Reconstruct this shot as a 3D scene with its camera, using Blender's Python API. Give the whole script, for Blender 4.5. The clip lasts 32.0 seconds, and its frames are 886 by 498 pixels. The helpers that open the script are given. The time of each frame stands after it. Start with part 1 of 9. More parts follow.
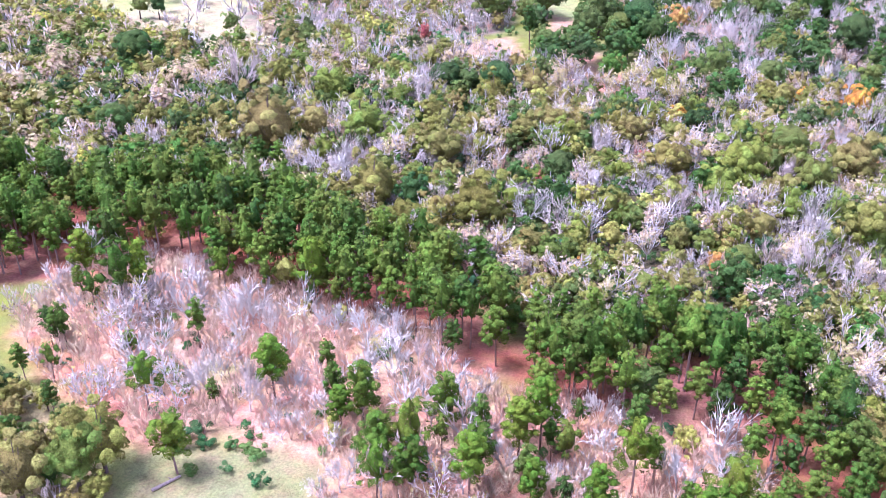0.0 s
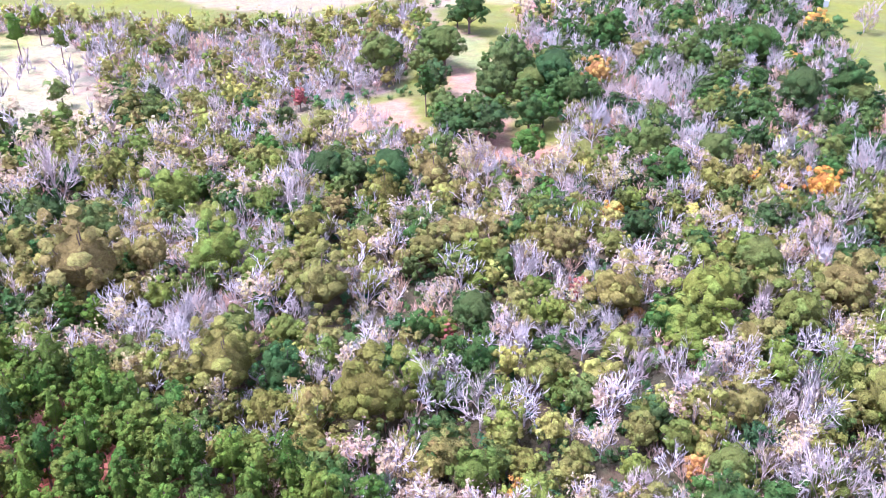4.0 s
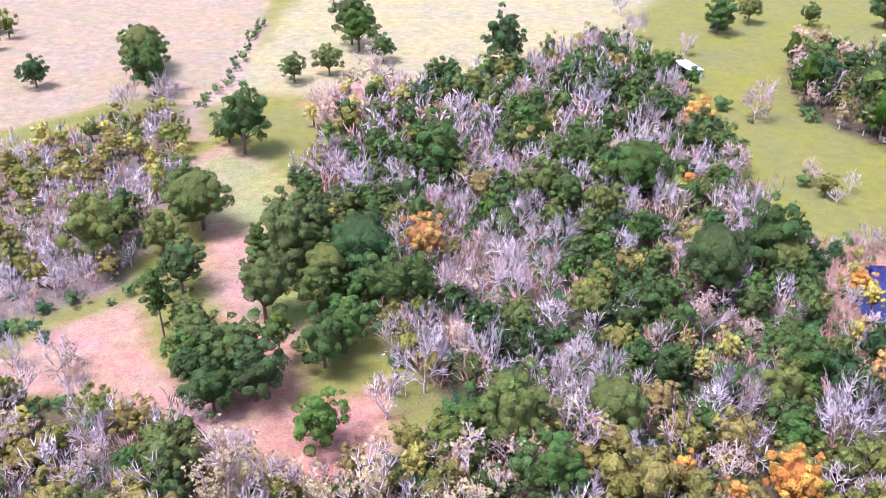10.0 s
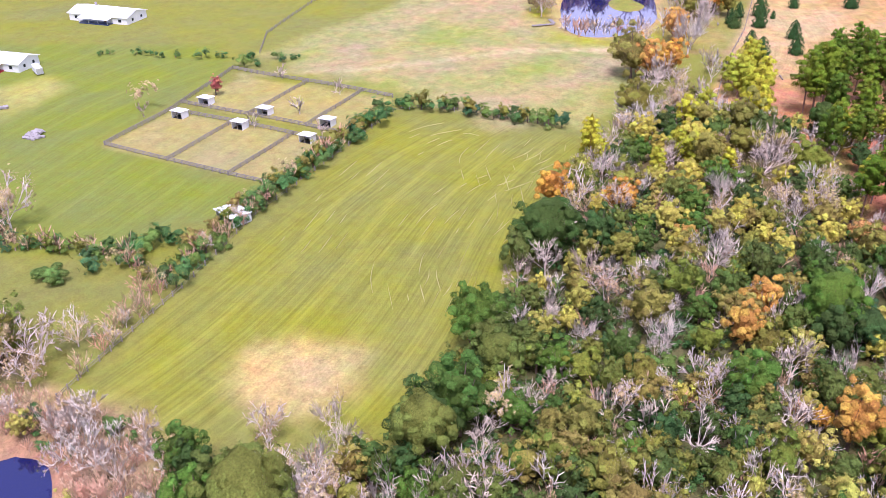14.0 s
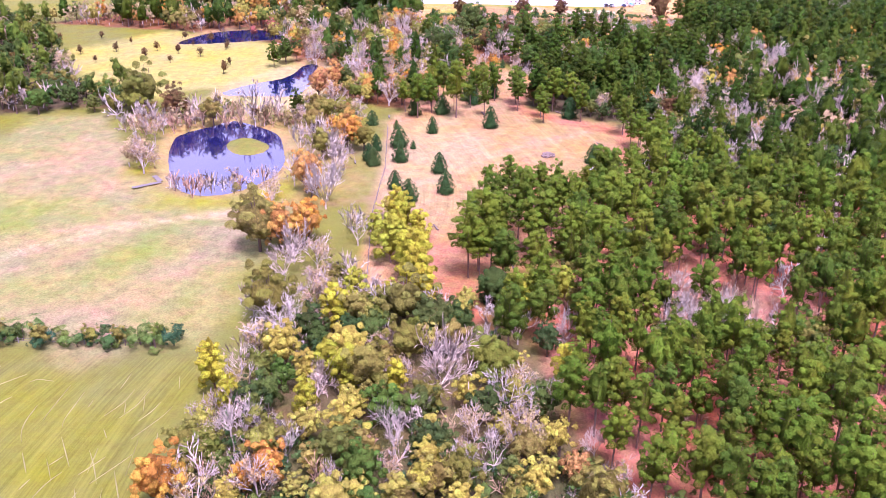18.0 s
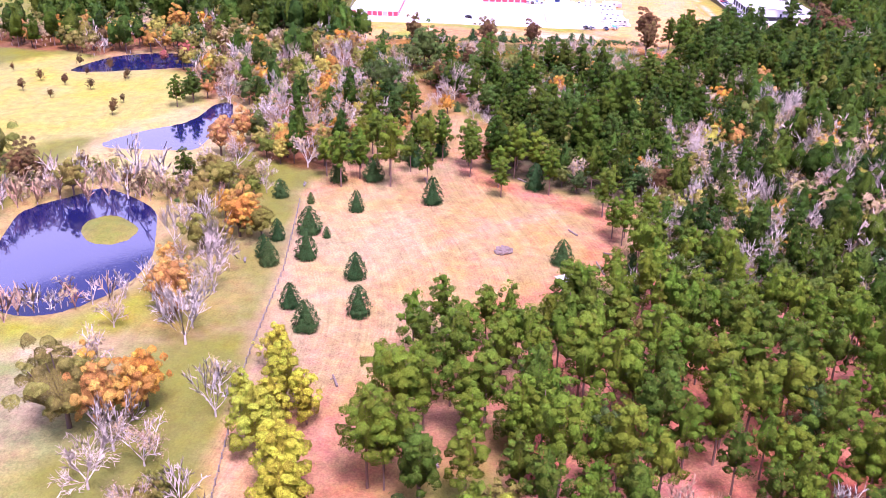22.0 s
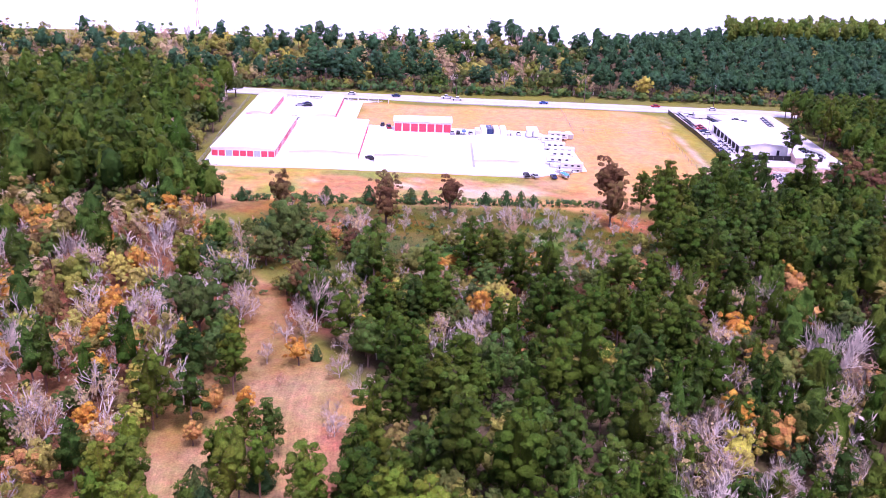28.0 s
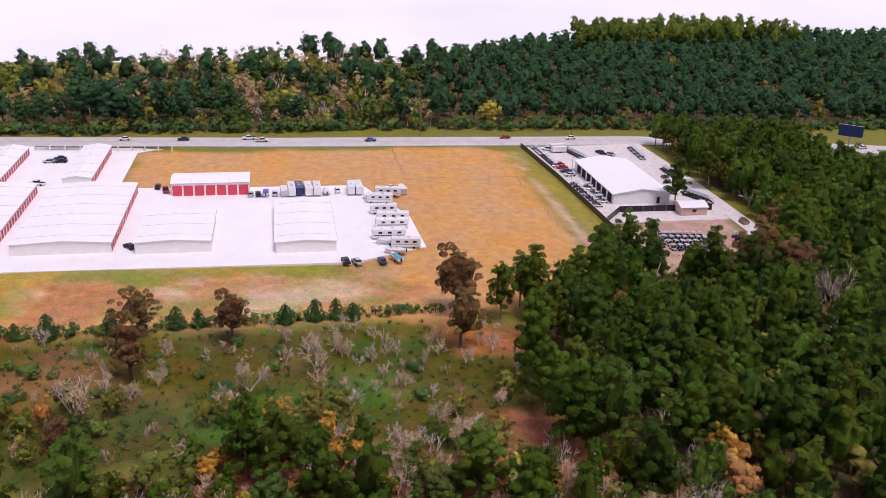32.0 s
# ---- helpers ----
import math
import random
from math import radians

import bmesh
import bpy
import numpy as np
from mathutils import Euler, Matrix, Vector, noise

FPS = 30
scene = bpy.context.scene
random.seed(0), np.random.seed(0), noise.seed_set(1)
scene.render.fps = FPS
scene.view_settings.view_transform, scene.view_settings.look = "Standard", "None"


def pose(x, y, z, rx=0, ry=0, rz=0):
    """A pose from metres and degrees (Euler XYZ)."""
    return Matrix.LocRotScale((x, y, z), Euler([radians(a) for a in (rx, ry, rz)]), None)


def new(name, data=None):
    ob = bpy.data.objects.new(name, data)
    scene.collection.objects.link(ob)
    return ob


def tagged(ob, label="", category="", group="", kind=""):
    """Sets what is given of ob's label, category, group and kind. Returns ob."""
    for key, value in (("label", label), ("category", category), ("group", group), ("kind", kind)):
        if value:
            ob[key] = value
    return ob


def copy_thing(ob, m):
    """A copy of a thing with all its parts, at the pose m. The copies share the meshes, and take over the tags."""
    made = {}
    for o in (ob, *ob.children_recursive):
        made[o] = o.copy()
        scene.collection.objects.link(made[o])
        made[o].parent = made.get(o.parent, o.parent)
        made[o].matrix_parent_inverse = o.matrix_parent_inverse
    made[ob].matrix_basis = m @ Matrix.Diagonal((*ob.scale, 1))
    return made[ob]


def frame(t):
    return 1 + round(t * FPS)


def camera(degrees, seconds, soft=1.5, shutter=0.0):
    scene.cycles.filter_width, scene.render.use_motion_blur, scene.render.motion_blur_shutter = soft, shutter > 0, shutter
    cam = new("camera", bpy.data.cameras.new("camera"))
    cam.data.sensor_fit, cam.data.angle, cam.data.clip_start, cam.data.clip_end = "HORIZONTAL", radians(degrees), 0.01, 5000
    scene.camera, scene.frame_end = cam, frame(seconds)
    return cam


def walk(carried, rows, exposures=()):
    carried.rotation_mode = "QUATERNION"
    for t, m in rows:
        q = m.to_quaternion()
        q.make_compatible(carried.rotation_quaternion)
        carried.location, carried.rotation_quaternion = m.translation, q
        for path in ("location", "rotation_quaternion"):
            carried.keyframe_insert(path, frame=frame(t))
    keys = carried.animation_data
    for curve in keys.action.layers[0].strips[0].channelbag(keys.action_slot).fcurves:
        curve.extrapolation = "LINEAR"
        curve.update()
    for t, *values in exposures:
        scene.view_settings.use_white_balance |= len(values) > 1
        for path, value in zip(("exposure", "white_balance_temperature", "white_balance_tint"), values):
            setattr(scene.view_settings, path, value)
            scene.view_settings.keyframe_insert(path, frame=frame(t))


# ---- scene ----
cam = camera(51.1, 32.0, 0.4)
METRES, EYE, TILT, LEAN, TURN = 621.6, 92.0, 0.0, 0.0, 19.5
ROWS = [
    (0.0, 0.0, 0.0, 0.0, -0.08, -29.15, 0.14),
    (0.5, 0.0009, 0.009, 0.0002, 0.06, -29.21, 0.02),
    (1.0, 0.0019, 0.0191, 0.0007, 0.2, -29.26, -0.08),
    (1.5, 0.0026, 0.0304, 0.0014, -0.1, -29.28, -0.16),
    (2.0, 0.0033, 0.0426, 0.0018, -0.25, -29.27, -0.25),
    (2.5, 0.0042, 0.0557, 0.0022, -0.34, -29.28, -0.32),
    (3.0, 0.005, 0.0696, 0.0025, -0.45, -29.29, -0.39),
    (3.5, 0.0066, 0.084, 0.0028, -4.5, -29.28, -0.21),
    (5.5, 0.0179, 0.1442, 0.0044, -8.33, -29.48, -0.28),
    (6.0, 0.0217, 0.1585, 0.0047, -9.24, -29.51, -0.33),
    (6.5, 0.0258, 0.1726, 0.0048, -9.76, -29.55, -0.38),
    (7.0, 0.0303, 0.1863, 0.0049, -10.05, -29.57, -0.48),
    (7.5, 0.0349, 0.1995, 0.0052, -10.23, -29.59, -0.59),
    (8.0, 0.0392, 0.2116, 0.0054, -10.33, -29.64, -0.69),
    (8.5, 0.0438, 0.224, 0.0057, -10.33, -29.72, -0.8),
    (9.0, 0.0483, 0.2361, 0.0059, -10.2, -29.78, -0.91),
    (9.5, 0.053, 0.2484, 0.0063, -10.88, -29.83, -0.98),
    (10.0, 0.058, 0.2607, 0.0065, -17.03, -29.74, -0.75),
    (10.5, 0.0634, 0.2732, 0.0066, -24.38, -29.68, -0.5),
    (11.0, 0.0699, 0.2852, 0.0068, -32.12, -29.68, -0.27),
    (11.5, 0.0775, 0.2962, 0.0071, -40.94, -29.66, 0.04),
    (12.0, 0.0866, 0.306, 0.0067, -50.47, -29.64, 0.38),
    (12.5, 0.097, 0.3141, 0.0068, -59.6, -29.76, 0.66),
    (13.0, 0.1081, 0.3207, 0.0066, -70.32, -29.88, 0.93),
    (13.5, 0.1209, 0.3257, 0.0065, -77.81, -30.01, 1.08),
    (14.0, 0.1346, 0.3287, 0.0066, -84.06, -30.14, 1.15),
    (14.5, 0.149, 0.3306, 0.0066, -94.04, -30.33, 1.28),
    (15.0, 0.1639, 0.3305, 0.0074, -97.67, -28.06, 1.15),
    (15.5, 0.1772, 0.329, 0.0063, -98.56, -25.0, 0.86),
    (17.5, 0.23, 0.3123, 0.0042, -105.61, -24.9, 0.07),
    (18.0, 0.2434, 0.3062, 0.0035, -105.85, -24.95, -0.14),
    (18.5, 0.2569, 0.2997, 0.0028, -106.01, -24.99, -0.33),
    (19.0, 0.2705, 0.2927, 0.0024, -106.14, -25.03, -0.51),
    (19.5, 0.2841, 0.2853, 0.002, -106.2, -25.07, -0.72),
    (20.0, 0.2982, 0.2777, 0.0013, -106.22, -25.1, -0.9),
    (20.5, 0.3126, 0.2705, 0.0008, -106.23, -25.15, -1.04),
    (21.0, 0.3277, 0.2633, 0.0003, -106.22, -25.15, -1.14),
    (21.5, 0.3437, 0.2563, 0.0, -106.21, -25.17, -1.22),
    (22.0, 0.3604, 0.2491, 0.0001, -106.67, -25.24, -1.29),
    (22.5, 0.3777, 0.242, 0.0003, -108.05, -25.26, -1.3),
    (23.0, 0.3953, 0.2341, 0.0012, -108.74, -24.25, -1.3),
    (23.5, 0.4125, 0.2259, 0.0008, -109.06, -21.62, -1.38),
    (24.0, 0.4298, 0.2174, 0.0005, -109.29, -20.55, -1.45),
    (24.5, 0.4467, 0.2088, 0.0002, -109.47, -20.52, -1.5),
    (25.0, 0.4635, 0.2003, -0.0, -109.57, -20.48, -1.55),
    (25.5, 0.4802, 0.1918, -0.0, -109.6, -20.54, -1.66),
    (27.5, 0.5465, 0.1582, -0.0015, -109.51, -20.67, -1.91),
    (28.0, 0.5633, 0.1501, -0.0014, -109.58, -20.74, -1.93),
    (28.5, 0.5799, 0.1416, -0.001, -109.74, -20.81, -1.88),
    (29.0, 0.5965, 0.1328, -0.0006, -109.84, -20.89, -1.86),
    (29.5, 0.6131, 0.1237, -0.0003, -109.93, -20.98, -1.84),
    (30.0, 0.63, 0.1143, -0.0002, -110.24, -21.05, -1.8),
    (30.5, 0.6467, 0.1043, -0.0002, -112.11, -21.11, -1.71),
    (31.0, 0.6634, 0.0941, -0.0006, -114.6, -21.06, -1.63),
    (31.5, 0.6799, 0.0836, -0.0014, -116.93, -20.98, -1.6),
    (32.0, 0.6959, 0.0725, -0.0015, -119.36, -20.95, -1.57),
]
EXPOSURES = [(0.0, 1.58, 4770, 38), (3.0, 1.62, 4770, 39), (6.0, 1.4, 4880, 42), (9.0, 1.26, 5020, 46), (11.0, 1.1, 5200, 45), (13.0, 0.87, 5800, 34), (15.5, 0.96, 5180, 36), (19.0, 1.1, 5580, 64), (23.0, 1.06, 5450, 59), (24.0, 0.86, 5330, 70), (25.0, 0.78, 5400, 71), (28.0, 0.58, 5450, 66), (29.0, 0.24, 5500, 64), (30.0, 0.06, 5700, 56), (32.0, -0.36, 6350, 34)]
walk(cam, [(t, pose(0, 0, EYE, TILT, LEAN, TURN) @ pose(METRES * x, METRES * y, METRES * z, 90 + pitch, roll, yaw)) for t, x, y, z, yaw, pitch, roll in ROWS], EXPOSURES)

# ---- sky and light ----
SUN_ELEV, SUN_ROT = radians(66), radians(245)
world = bpy.data.worlds.new("overcast_sky")
scene.world = world
world.use_nodes = True
wn = world.node_tree.nodes
wl = world.node_tree.links
bg = wn["Background"]
sky = wn.new("ShaderNodeTexSky")
sky.sky_type = 'NISHITA'
sky.sun_disc = False
sky.sun_elevation, sky.sun_rotation = SUN_ELEV, SUN_ROT
sky.dust_density, sky.air_density, sky.ozone_density = 2.0, 1.0, 1.5
veil = wn.new("ShaderNodeMix")
veil.data_type = 'RGBA'
veil.inputs[0].default_value = 0.55
veil.inputs[7].default_value = (5.3, 5.6, 6.5, 1)
wl.new(sky.outputs[0], veil.inputs[6])
wl.new(veil.outputs[2], bg.inputs[0])
bg.inputs[1].default_value = 0.095
sun = new("sun", bpy.data.lights.new("sun", 'SUN'))
sun.data.energy, sun.data.angle, sun.data.color = 2.6, radians(20), (1.0, 0.95, 0.88)
sun.matrix_world = Matrix.Rotation(-SUN_ROT, 4, 'Z') @ Matrix.Rotation(SUN_ELEV - radians(90), 4, 'X')


# ---- materials ----
def shader(name, rough=0.8):
    m = bpy.data.materials.new(name)
    m.use_nodes = True
    n, l = m.node_tree.nodes, m.node_tree.links
    p = n["Principled BSDF"]
    p.inputs["Roughness"].default_value = rough
    p.inputs["Specular IOR Level"].default_value = 0.25
    return m, n, l, p


def mixc(n, l, fac, a, b, mode='MIX'):
    x = n.new("ShaderNodeMix")
    x.data_type, x.blend_type = 'RGBA', mode
    for sock, v in ((x.inputs[0], fac), (x.inputs[6], a), (x.inputs[7], b)):
        if isinstance(v, (int, float)):
            sock.default_value = v
        elif isinstance(v, tuple):
            sock.default_value = (*v, 1) if len(v) == 3 else v
        else:
            l.new(v, sock)
    return x.outputs[2]


def noisef(n, l, scale, detail=4, rough=0.6, coord=None, lo=0.3, hi=0.7):
    t = n.new("ShaderNodeTexNoise")
    t.inputs["Scale"].default_value, t.inputs["Detail"].default_value, t.inputs["Roughness"].default_value = scale, detail, rough
    if coord is not None:
        l.new(coord, t.inputs["Vector"])
    r = n.new("ShaderNodeMapRange")
    r.inputs[1].default_value, r.inputs[2].default_value = lo, hi
    l.new(t.outputs[0], r.inputs[0])
    return r.outputs[0]


def mathn(n, l, op, a, b=0.0):
    x = n.new("ShaderNodeMath")
    x.operation = op
    for sock, v in ((x.inputs[0], a), (x.inputs[1], b)):
        if isinstance(v, (int, float)):
            sock.default_value = v
        else:
            l.new(v, sock)
    return x.outputs[0]


def ramp(n, l, fac, cols):
    r = n.new("ShaderNodeValToRGB")
    e = r.color_ramp.elements
    while len(e) < len(cols):
        e.new(0.5)
    for i, c in enumerate(cols):
        e[i].position = i / max(1, len(cols) - 1)
        e[i].color = (*c, 1)
    l.new(fac, r.inputs[0])
    return r.outputs[0]


def plain(name, col, rough=0.7, scale=1.5, vary=0.18, metal=0.0, bump=0.0):
    """Painted, metal or timber surface with grime at two scales."""
    m, n, l, p = shader(name, rough)
    g = n.new("ShaderNodeNewGeometry").outputs["Position"]
    a = noisef(n, l, scale, 5, 0.65, g)
    b = noisef(n, l, scale * 9, 3, 0.6, g)
    f = mathn(n, l, 'ADD', mathn(n, l, 'MULTIPLY', a, 0.65), mathn(n, l, 'MULTIPLY', b, 0.35))
    dark = tuple(c * (1 - 1.6 * vary) for c in col)
    lite = tuple(min(0.95, c * (1 + vary)) for c in col)
    l.new(mixc(n, l, f, dark, lite), p.inputs["Base Color"])
    p.inputs["Metallic"].default_value = metal
    if bump:
        bn = n.new("ShaderNodeBump")
        bn.inputs["Strength"].default_value, bn.inputs["Distance"].default_value = bump, 0.05
        l.new(b, bn.inputs["Height"])
        l.new(bn.outputs[0], p.inputs["Normal"])
    return m


def gaps(n, l, surface, pos, scale, cut, stretch=(1, 1, 1)):
    """Holes between the leaves or twigs of a spray."""
    mp = n.new("ShaderNodeMapping")
    mp.inputs["Scale"].default_value = stretch
    l.new(pos, mp.inputs[0])
    t = n.new("ShaderNodeTexNoise")
    t.inputs["Scale"].default_value, t.inputs["Detail"].default_value, t.inputs["Roughness"].default_value = scale, 2.0, 0.6
    l.new(mp.outputs[0], t.inputs["Vector"])
    g = n.new("ShaderNodeAttribute")
    g.attribute_name = "gap"
    open_ = mathn(n, l, 'LESS_THAN', t.outputs[0], mathn(n, l, 'MULTIPLY', g.outputs["Fac"], cut))
    clear = n.new("ShaderNodeBsdfTransparent")
    mx = n.new("ShaderNodeMixShader")
    l.new(open_, mx.inputs[0])
    l.new(surface, mx.inputs[1])
    l.new(clear.outputs[0], mx.inputs[2])
    l.new(mx.outputs[0], n["Material Output"].inputs["Surface"])


def foliage(name, cols, glow=0.27, rough=0.6, contrast=0.24):
    """Leaf colours by tree (ramp), by leaf clump (island) and by height of grain."""
    m, n, l, p = shader(name, rough)
    p.inputs["Specular IOR Level"].default_value = 0.06
    att = n.new("ShaderNodeAttribute")
    att.attribute_name = "tint"
    info = n.new("ShaderNodeObjectInfo")
    v = mathn(n, l, 'FRACT', mathn(n, l, 'ADD', att.outputs["Fac"], info.outputs["Random"]))
    base = ramp(n, l, v, cols)
    isl = n.new("ShaderNodeNewGeometry")
    k = n.new("ShaderNodeMapRange")
    k.inputs[3].default_value, k.inputs[4].default_value = 1 - contrast, 1 + contrast
    l.new(isl.outputs["Random Per Island"], k.inputs[0])
    grain = noisef(n, l, 2.6, 4, 0.75, isl.outputs["Position"])
    lump = noisef(n, l, 0.55, 3, 0.6, isl.outputs["Position"])
    kk = mathn(n, l, 'MULTIPLY', mathn(n, l, 'MULTIPLY', k.outputs[0], mathn(n, l, 'ADD', mathn(n, l, 'MULTIPLY', lump, 0.4), 0.8)), mathn(n, l, 'ADD', mathn(n, l, 'MULTIPLY', grain, 0.8), 0.58))
    hsv = n.new("ShaderNodeHueSaturation")
    hh = mathn(n, l, 'ADD', mathn(n, l, 'MULTIPLY', isl.outputs["Random Per Island"], 0.04), 0.48)
    l.new(hh, hsv.inputs["Hue"])
    l.new(base, hsv.inputs["Color"])
    l.new(kk, hsv.inputs["Value"])
    l.new(hsv.outputs[0], p.inputs["Base Color"])
    soft = n.new("ShaderNodeAttribute")
    soft.attribute_name = "puff"
    vt = n.new("ShaderNodeVectorTransform")
    vt.vector_type, vt.convert_from, vt.convert_to = 'NORMAL', 'OBJECT', 'WORLD'
    l.new(soft.outputs["Vector"], vt.inputs[0])
    leaf = n.new("ShaderNodeTexNoise")
    leaf.inputs["Scale"].default_value, leaf.inputs["Detail"].default_value, leaf.inputs["Roughness"].default_value = 3.2, 3.0, 0.7
    l.new(isl.outputs["Position"], leaf.inputs["Vector"])
    rel = n.new("ShaderNodeBump")
    rel.inputs["Strength"].default_value, rel.inputs["Distance"].default_value = 0.9, 0.35
    l.new(leaf.outputs[0], rel.inputs["Height"])
    l.new(vt.outputs[0], rel.inputs["Normal"])
    l.new(rel.outputs[0], p.inputs["Normal"])
    tr = n.new("ShaderNodeBsdfTranslucent")
    l.new(hsv.outputs[0], tr.inputs[0])
    flip = n.new("ShaderNodeVectorMath")
    flip.operation = 'SCALE'
    flip.inputs["Scale"].default_value = -1.0
    l.new(vt.outputs[0], flip.inputs[0])
    l.new(flip.outputs[0], tr.inputs["Normal"])
    mx = n.new("ShaderNodeMixShader")
    mx.inputs[0].default_value = glow
    l.new(p.outputs[0], mx.inputs[1])
    l.new(tr.outputs[0], mx.inputs[2])
    gaps(n, l, mx.outputs[0], isl.outputs["Position"], 6.5, 0.48)
    return m


def bark(name, cols, fanned=False):
    m, n, l, p = shader(name, 0.9)
    p.inputs["Specular IOR Level"].default_value = 0.08
    if fanned:
        soft = n.new("ShaderNodeAttribute")
        soft.attribute_name = "puff"
        vt = n.new("ShaderNodeVectorTransform")
        vt.vector_type, vt.convert_from, vt.convert_to = 'NORMAL', 'OBJECT', 'WORLD'
        l.new(soft.outputs["Vector"], vt.inputs[0])
        l.new(vt.outputs[0], p.inputs["Normal"])
    att = n.new("ShaderNodeAttribute")
    att.attribute_name = "tint"
    info = n.new("ShaderNodeObjectInfo")
    v = mathn(n, l, 'FRACT', mathn(n, l, 'ADD', att.outputs["Fac"], info.outputs["Random"]))
    base = ramp(n, l, v, cols)
    g = n.new("ShaderNodeNewGeometry")
    f = noisef(n, l, 2.5, 5, 0.7, g.outputs["Position"])
    f2 = mathn(n, l, 'ADD', mathn(n, l, 'MULTIPLY', f, 0.5), mathn(n, l, 'MULTIPLY', g.outputs["Random Per Island"], 0.75))
    l.new(mixc(n, l, f2, mixc(n, l, 1.0, base, (0.88, 0.86, 0.86), 'MULTIPLY'), base), p.inputs["Base Color"])
    if fanned:
        tr = n.new("ShaderNodeBsdfTranslucent")
        l.new(p.inputs["Base Color"].links[0].from_socket, tr.inputs[0])
        flip = n.new("ShaderNodeVectorMath")
        flip.operation = 'SCALE'
        flip.inputs["Scale"].default_value = -1.0
        l.new(vt.outputs[0], flip.inputs[0])
        l.new(flip.outputs[0], tr.inputs["Normal"])
        mx = n.new("ShaderNodeMixShader")
        mx.inputs[0].default_value = 0.15
        l.new(p.outputs[0], mx.inputs[1])
        l.new(tr.outputs[0], mx.inputs[2])
        gaps(n, l, mx.outputs[0], g.outputs["Position"], 8.0, 0.55, (1, 1, 0.16))
    return m


M_PINE = foliage("pine_needles", [(0.0921, 0.162, 0.0221), (0.134, 0.216, 0.0253), (0.203, 0.28, 0.0316), (0.0783, 0.139, 0.0253), (0.221, 0.261, 0.0348), (0.12, 0.198, 0.0253)])
M_NPINE = foliage("young_pine_needles", [(0.112, 0.192, 0.0167), (0.147, 0.239, 0.0192), (0.203, 0.28, 0.0216), (0.0912, 0.16, 0.0192), (0.218, 0.265, 0.0216)])
# Dark green needles with the haze of distance put in as a bluish cast.
M_HAZEPINE = foliage("haze_blue_needles", [(0.041, 0.112, 0.046), (0.0585, 0.146, 0.0506), (0.0527, 0.13, 0.0598)])
# Darker copy of the pine needles; a dimmer exposure is put into the colour.
M_DIMPINE = foliage("dimmed_pine_needles", [(0.0466, 0.0956, 0.0093), (0.0631, 0.123, 0.0114), (0.0937, 0.158, 0.0143), (0.0384, 0.0777, 0.0093), (0.11, 0.152, 0.0143), (0.115, 0.2, 0.024), (0.0345, 0.0749, 0.0128), (0.0921, 0.171, 0.0224)])
M_RUSSET = foliage("russet_leaves", [(0.19, 0.10, 0.05), (0.26, 0.16, 0.05), (0.21, 0.15, 0.06)])
M_YPINE = foliage("yellowing_pine_needles", [(0.46, 0.48, 0.04), (0.62, 0.56, 0.04), (0.36, 0.46, 0.05)])
M_OAK = foliage("oak_leaves", [(0.0744, 0.133, 0.03), (0.122, 0.186, 0.039), (0.209, 0.241, 0.0479), (0.0596, 0.117, 0.036), (0.127, 0.233, 0.0329), (0.067, 0.113, 0.03), (0.171, 0.216, 0.0479)])
M_OLIVE = foliage("olive_autumn_leaves", [(0.25, 0.23, 0.042), (0.31, 0.30, 0.055), (0.37, 0.29, 0.07), (0.17, 0.225, 0.036), (0.28, 0.32, 0.045), (0.35, 0.27, 0.075), (0.25, 0.25, 0.05)])
M_YELLOW = foliage("yellow_autumn_leaves", [(0.62, 0.53, 0.08), (0.68, 0.60, 0.10), (0.46, 0.44, 0.085), (0.58, 0.49, 0.11), (0.48, 0.50, 0.08)])
M_RUST = foliage("orange_autumn_leaves", [(0.76, 0.36, 0.05), (0.78, 0.44, 0.07), (0.66, 0.34, 0.12), (0.80, 0.39, 0.045), (0.60, 0.34, 0.08)])
M_RED = foliage("red_autumn_leaves", [(0.56, 0.17, 0.12), (0.55, 0.21, 0.14)])
M_TAN = foliage("dry_tan_leaves", [(0.589, 0.423, 0.23), (0.644, 0.486, 0.246), (0.552, 0.387, 0.238), (0.57, 0.45, 0.187), (0.607, 0.396, 0.255)])
M_SHRUB = foliage("shrub_leaves", [(0.068, 0.162, 0.045), (0.111, 0.218, 0.06), (0.187, 0.275, 0.0525), (0.051, 0.142, 0.0675)])
M_CEDAR = foliage("cedar_needles", [(0.045, 0.1, 0.03), (0.065, 0.125, 0.035), (0.1, 0.14, 0.035)])
M_BARE = bark("pale_bare_bark", [(0.95, 0.794, 0.66), (0.95, 0.843, 0.716), (0.93, 0.706, 0.558), (0.95, 0.833, 0.707), (0.94, 0.764, 0.605), (0.95, 0.804, 0.67)], True)
M_TWIG = bark("pinkish_brush_twigs", [(0.95, 0.558, 0.367), (0.95, 0.666, 0.437), (0.95, 0.495, 0.328), (0.95, 0.702, 0.406), (0.95, 0.612, 0.406)], True)
M_BARET = bark("pale_bark", [(0.80, 0.68, 0.62), (0.84, 0.74, 0.68), (0.68, 0.55, 0.50)])
M_TWIGT = bark("pinkish_sapling_bark", [(0.66, 0.44, 0.38), (0.62, 0.42, 0.38)])
M_BARK = bark("brown_bark", [(0.16, 0.11, 0.085), (0.22, 0.15, 0.12), (0.13, 0.09, 0.075)])
M_PBARK = bark("pine_bark", [(0.26, 0.16, 0.12), (0.32, 0.21, 0.17), (0.22, 0.13, 0.10)])
M_WROOF = plain("white_metal_roof", (0.94, 0.94, 0.94), 0.45, 0.25, 0.03)
